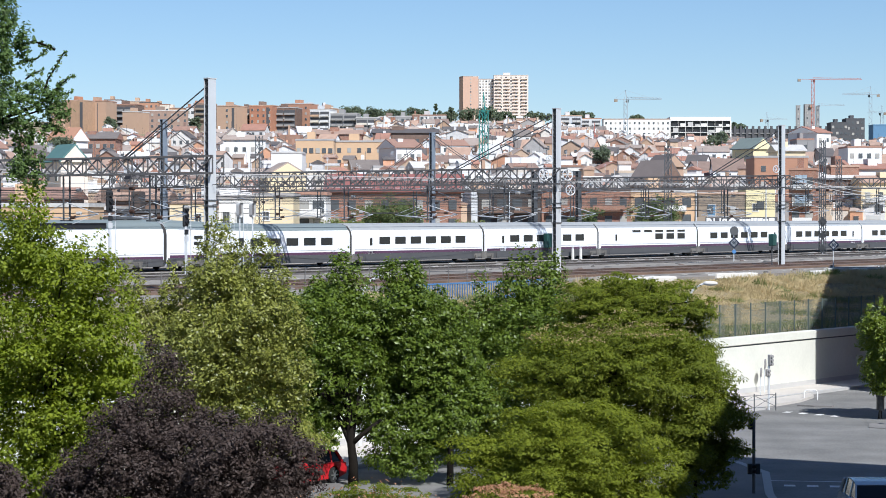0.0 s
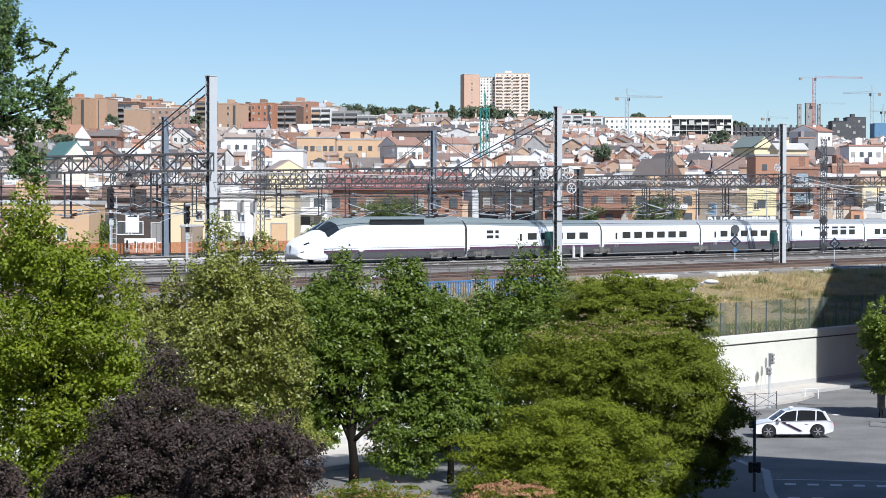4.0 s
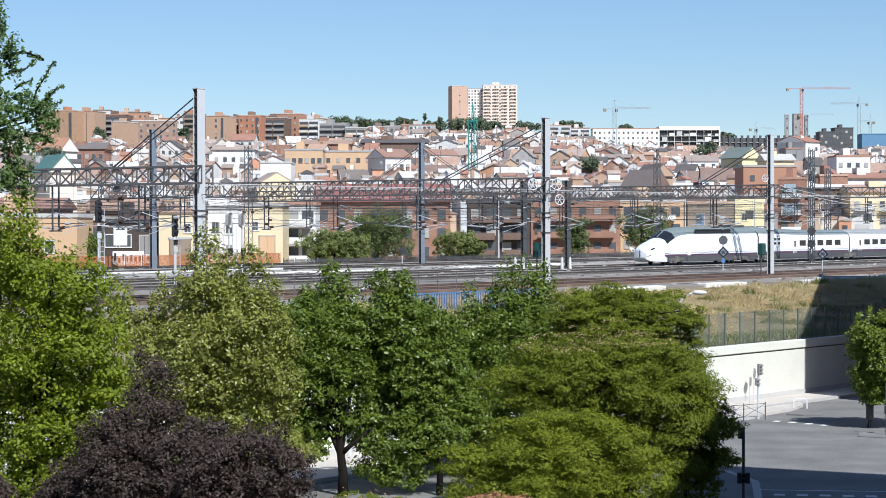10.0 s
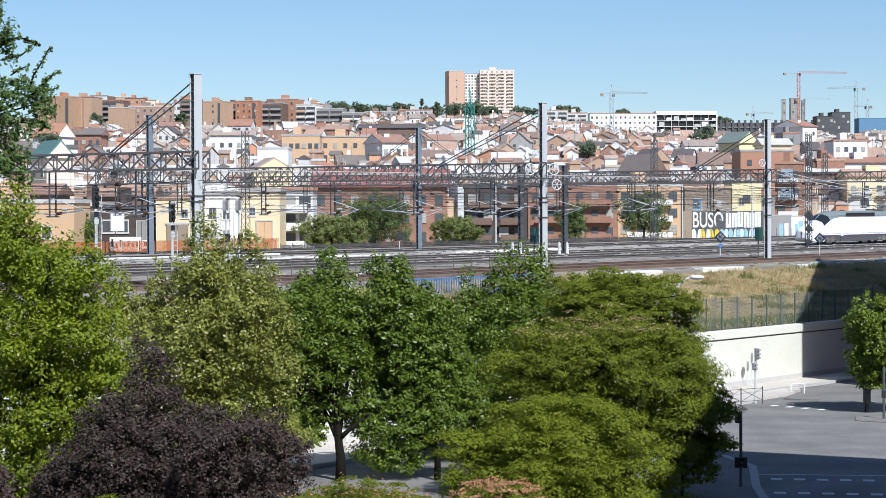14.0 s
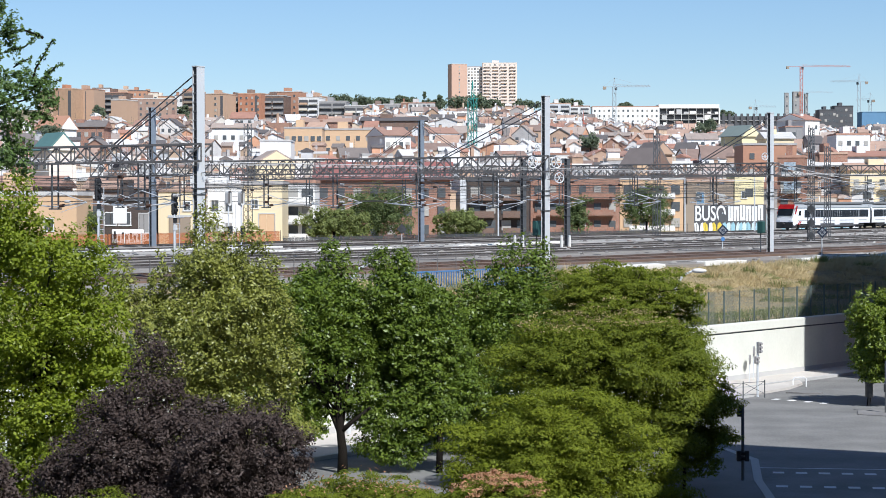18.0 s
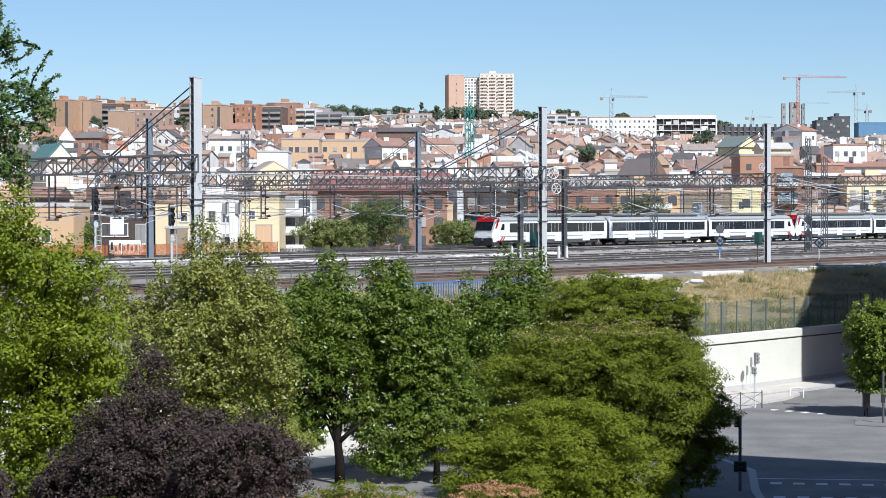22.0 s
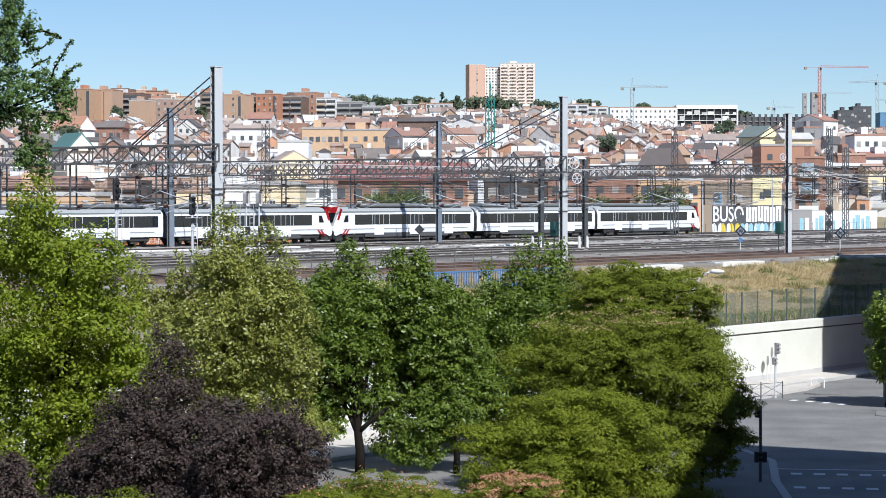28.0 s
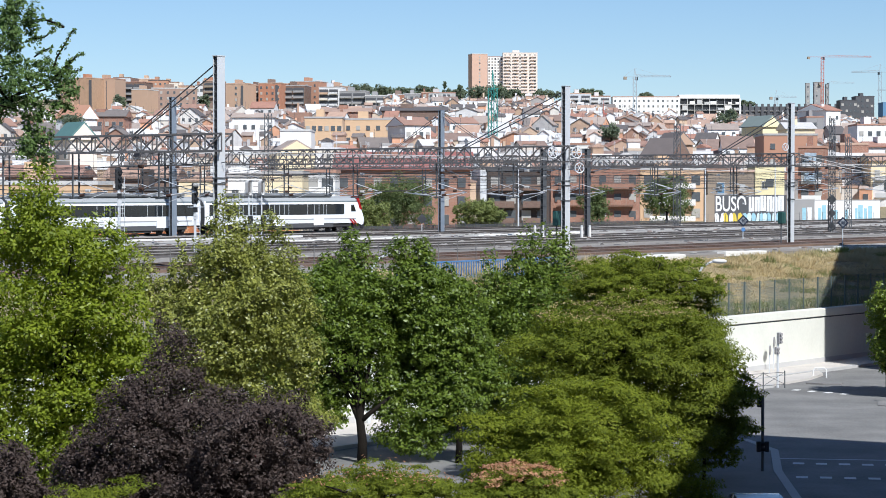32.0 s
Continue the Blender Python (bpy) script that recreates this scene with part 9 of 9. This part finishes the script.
# ---- yards between the far tracks and the blocks ----
def painted_wall():
    """A yard wall with a row of tall white painted letters over a row of blue, yellow and white shapes."""
    t = empty("graffiti_wall", rpose(290.5, 170.5, 5.2, -26))
    bm = bmesh.new()
    box(bm, -1.0, 0, -0.5, 14.0, 0.25, 4.4)
    part("wall", bm, P_DUSK, t)
    bm = bmesh.new()
    box(bm, 0.8, -0.012, 0.2, 13.9, -0.002, 4.36)
    part("painted_ground", bm, P_DARK, t, "dark painted ground behind the letters")
    lettering("BUSO", 2.35, 5.5, G_WHITE, t, pose(1.0, -0.016, 1.9), bold=0.012)
    rng = random.Random(4)
    x = 6.95
    for k in range(6):
        w = rng.uniform(0.98, 1.1)
        top, foot = 4.2 + rng.uniform(-0.1, 0.1), 1.9 + rng.uniform(-0.1, 0.1)
        bm = bmesh.new()
        box(bm, x, -0.028, foot, x + w * 0.42, -0.016, top)
        box(bm, x + w * 0.52, -0.028, foot, x + w * 0.94, -0.016, top)
        box(bm, x + w * 0.421, -0.028, (top - 0.5) if k % 2 else foot, x + w * 0.519, -0.016, top if k % 2 else foot + 0.5)
        part("painted_letter_shape", bm, G_WHITE, t)
        x += w + 0.06
    x = 0.9
    for k in range(15):
        w = rng.uniform(0.6, 0.95)
        lean = rng.uniform(-0.3, 0.3)
        bm = bmesh.new()
        pts = [(x, 0.25), (x + w * 0.85, 0.25 + rng.uniform(0, 0.2)), (x + w + lean, 1.3), (x + w * 0.6 + lean, 1.72), (x + lean + 0.1, 1.55)]
        lo = [bm.verts.new((px, -0.016, pz)) for px, pz in pts]
        hi = [bm.verts.new((px, -0.016 - 0.003 * (1 + k % 3), pz)) for px, pz in pts]
        bm.faces.new(hi)
        for j in range(5):
            bm.faces.new((lo[j], lo[(j + 1) % 5], hi[(j + 1) % 5], hi[j]))
        part("painted_shape", bm, G_WHITE if k in (0, 1, 3) else G_YELLOW if k in (2, 4, 5) else (G_BLUE, G_PALE)[k % 2], t)
        x += w * 0.95
    tagged(t, "yard wall with white painted letters over blue and yellow shapes", "wall")


painted_wall()


def yard_wall(s, p, L, h, material, label, turn=-20):
    t = empty("yard_wall", rpose(s, p, 5.2, turn))
    bm = bmesh.new()
    box(bm, 0, 0, -0.5, L, 0.25, h)
    part("wall", bm, material, t)
    bm = bmesh.new()
    box(bm, -0.05, -0.06, h + 0.003, L + 0.05, 0.31, h + 0.14)
    part("coping", bm, M_CONC, t)
    rng = random.Random(int(s))
    x = 0.3
    while x < L - 1.2:
        w = rng.uniform(0.5, 1.2)
        bm = bmesh.new()
        box(bm, x, -0.02, 0.3, x + w, -0.004, h * rng.uniform(0.55, 0.85))
        part("painted_block", bm, rng.choice((G_WHITE, G_BLUE, G_BLUE, P_GREY)), t)
        x += w + rng.uniform(0.1, 0.4)
    tagged(t, label, "wall", "yard walls")


yard_wall(309, 172, 11, 3.6, P_GREY, "low yard wall with blue and white paint marks")
yard_wall(324, 172, 16, 3.4, P_WHITE, "white yard wall with faint paint marks")


def van(x, y, label):
    t = empty("box_van", pose(x, y, 5.3, 0, 0, 8))
    part("box_body", bevbox(-2.3, -0.9, 0.45, 1.0, 0.9, 1.95, 0.06), P_WHITE, t)
    part("cab", bevbox(1.02, -0.85, 0.4, 1.9, 0.85, 1.6, 0.16, 2), P_WHITE, t)
    bm = bmesh.new()
    box(bm, 1.25, -0.87, 1.0, 1.8, -0.855, 1.45)
    part("cab_window", bm, M_GLASS, t)
    rng = random.Random(2)
    for i in range(7):
        bm = bmesh.new()
        box(bm, -2.1 + i * 0.42, -0.92, 0.9 + rng.uniform(-0.1, 0.1), -1.9 + i * 0.42, -0.904, 1.5 + rng.uniform(-0.25, 0.3))
        part("painted_bar", bm, M_BLACK, t)
    for dx in (-1.6, 1.3):
        for sy in (-0.75, 0.75):
            bm = bmesh.new()
            disc(bm, (dx, sy, 0.38), (0, 1, 0), 0.38, 0.22, 14)
            part("wheel", bm, M_RUBBER, t)
    tagged(t, label, "van")


van(-31.2, 234.0, "white box van with black painted shapes")


def doorway(x, y, z, w, h, label):
    """A wide dark yard gate."""
    t = empty("yard_door", pose(x, y, z))
    for k in (-1, 1):
        bm = bmesh.new()
        box(bm, min(0, k * w / 2) + 0.02, -0.12, 0.05, max(0, k * w / 2) - 0.02, -0.02, h)
        part("leaf", bm, P_DUSK, t)
    bm = bmesh.new()
    box(bm, -w / 2 - 0.1, -0.1, h + 0.003, w / 2 + 0.1, -0.01, h + 0.2)
    part("lintel", bm, M_CONC, t)
    tagged(t, label, "door")


doorway(-28.0, 248.18, 5.25, 2.4, 3.2, "dark brown yard gate in a cream wall")


def hung_panel(x, y, z, w, h, material, label):
    t = empty("wall_panel", pose(x, y, z))
    part("sheet", bevbox(-w / 2, -0.12, 0, w / 2, 0, h, 0.02), material, t)
    tagged(t, label, "panel")


hung_panel(-32.0, 229.2, 7.9, 1.4, 2.0, P_WHITE, "plain white panel on a grey workshop wall")


def awning(x, y, z, w, label):
    t = empty("awning", pose(x, y, z, 0, 0, -12))
    bm = bmesh.new()
    vs = [bm.verts.new(q) for q in ((-w / 2, 0, 0), (w / 2, 0, 0), (w / 2, -0.6, -1.5), (-w / 2, -0.6, -1.5))]
    bm.faces.new(vs)
    bmesh.ops.solidify(bm, geom=bm.faces[:], thickness=0.04)
    part("cloth", bm, G_CLOTH, t)
    tagged(t, label, "awning", "awnings")


awning(67.6, 421.5, 17.4, 2.2, "pale blue awning over a balcony")
awning(67.6, 421.5, 13.6, 2.2, "pale blue awning over a balcony")


def pole(x, y, z, h, label, arm=0.0):
    t = empty("pole", pose(x, y, z))
    bm = bmesh.new()
    strut(bm, (0, 0, -0.2), (0, 0, h), 0.12, 8, 0.08)
    part("shaft", bm, M_GALV, t)
    if arm:
        bm = bmesh.new()
        strut(bm, (0, 0, h - 0.3), (-arm, -0.4, h - 0.1), 0.05, 5)
        part("arm", bm, M_GALV, t)
    tagged(t, label, "pole", "poles")


pole(8.2, 276, 5.3, 8.2, "slim grey pole behind the tracks", 3.0)
pole(36.5, 322, 5.3, 8.5, "slim dark pole before the workshop")
pole(46.0, 318, 5.3, 9.0, "slim dark pole beside the yellow house")


def feeder_cable(a, b, sag, label):
    """A thick feeder cable hung in a shallow curve."""
    a, b = Vector(a), Vector(b)
    t = empty("feeder_cable", Matrix.Translation(a))
    bm = bmesh.new()
    pts = []
    for k in range(13):
        f = k / 12
        q = (b - a) * f
        pts.append((q.x, q.y, q.z - sag * 4 * f * (1 - f)))
    tube(bm, pts, [0.028] * 13, 5)
    part("cable", bm, M_CONC, t)
    tagged(t, label, "cable", "feeder cables")


m3 = FRONT[2]
feeder_cable(m3 + Vector((0.2, 0, 8.6)), (52, 222, 11.2), 0.5, "pale cable sagging from a mast head")
feeder_cable(m3 + Vector((0.2, 0, 8.3)), (52, 222, 10.9), 0.5, "pale cable sagging from a mast head")
for k in range(5):
    a = rw(60, 100 + 14 * k, RAIL + 6.9 + 0.25 * (k % 3))
    feeder_cable(a, rw(420, 100 + 14 * k, RAIL + 6.9 + 0.25 * (k % 3)), 0.0, "thin feeder cable along the tracks")


# ---- what moves ----
def along_road(x, y, heading):
    return pose(x, y, 0.024, 0, 0, heading)


def motions():
    walk(TGV, [(t, rpose(s, 118.5, RAIL)) for t, s in ((0, 98.8), (1, 108.1), (3, 127.1), (7, 164.6), (9, 182.9), (12, 209.8), (14.5, 231.6), (32, 382.0))])
    walk(COMMUTER, [(t, rpose(s, 154.0, RAIL)) for t, s in ((0, 615.0), (16.5, 317.0), (17, 307.9), (18, 289.4), (19, 271.0), (20, 252.8), (22, 215.0), (24, 177.3), (28, 105.9), (32, 34.6))])
    # cars come from the side street, cross the junction and follow the road away along the wall
    way = [(x, y, h) for x, y, h in ((60, 97.0, 178), (40, 98.5, 177), (21.2, 100.4, 175), (16.0, 100.6, 181), (11.5, 99.5, 195), (6.5, 95.5, 219), (-2.6, 83.5, 233), (-22, 57.8, 233), (-60, 7.3, 233))]
    walk(CAR_WHITE, [(t, along_road(*w)) for t, w in zip((0, 1.3, 3, 3.95, 4.8, 5.9, 6.9, 32), way[:6] + [(4.2, 93.0, 228), (4.2, 93.0, 228)])])
    walk(CAR_RED, [(t, along_road(x, y, 233)) for t, x, y in ((0, -5.35, 83.4), (0.4, -7.3, 80.8), (0.9, -8.2, 79.6), (32, -8.2, 79.6))])
    walk(CAR_DARK, [(t, along_road(*w)) for t, w in zip((0, 23.16, 24.86, 25.33, 25.71, 26.2, 27.25, 29.5, 32), way)])
    walk(CAR_SILVER, [(t, along_road(x, y, -90)) for t, x, y in ((0, 14.05, 72.6), (1, 13.95, 69.0), (2, 13.5, 65.4), (6, 12.6, 52), (32, 12.0, -30))])


motions()
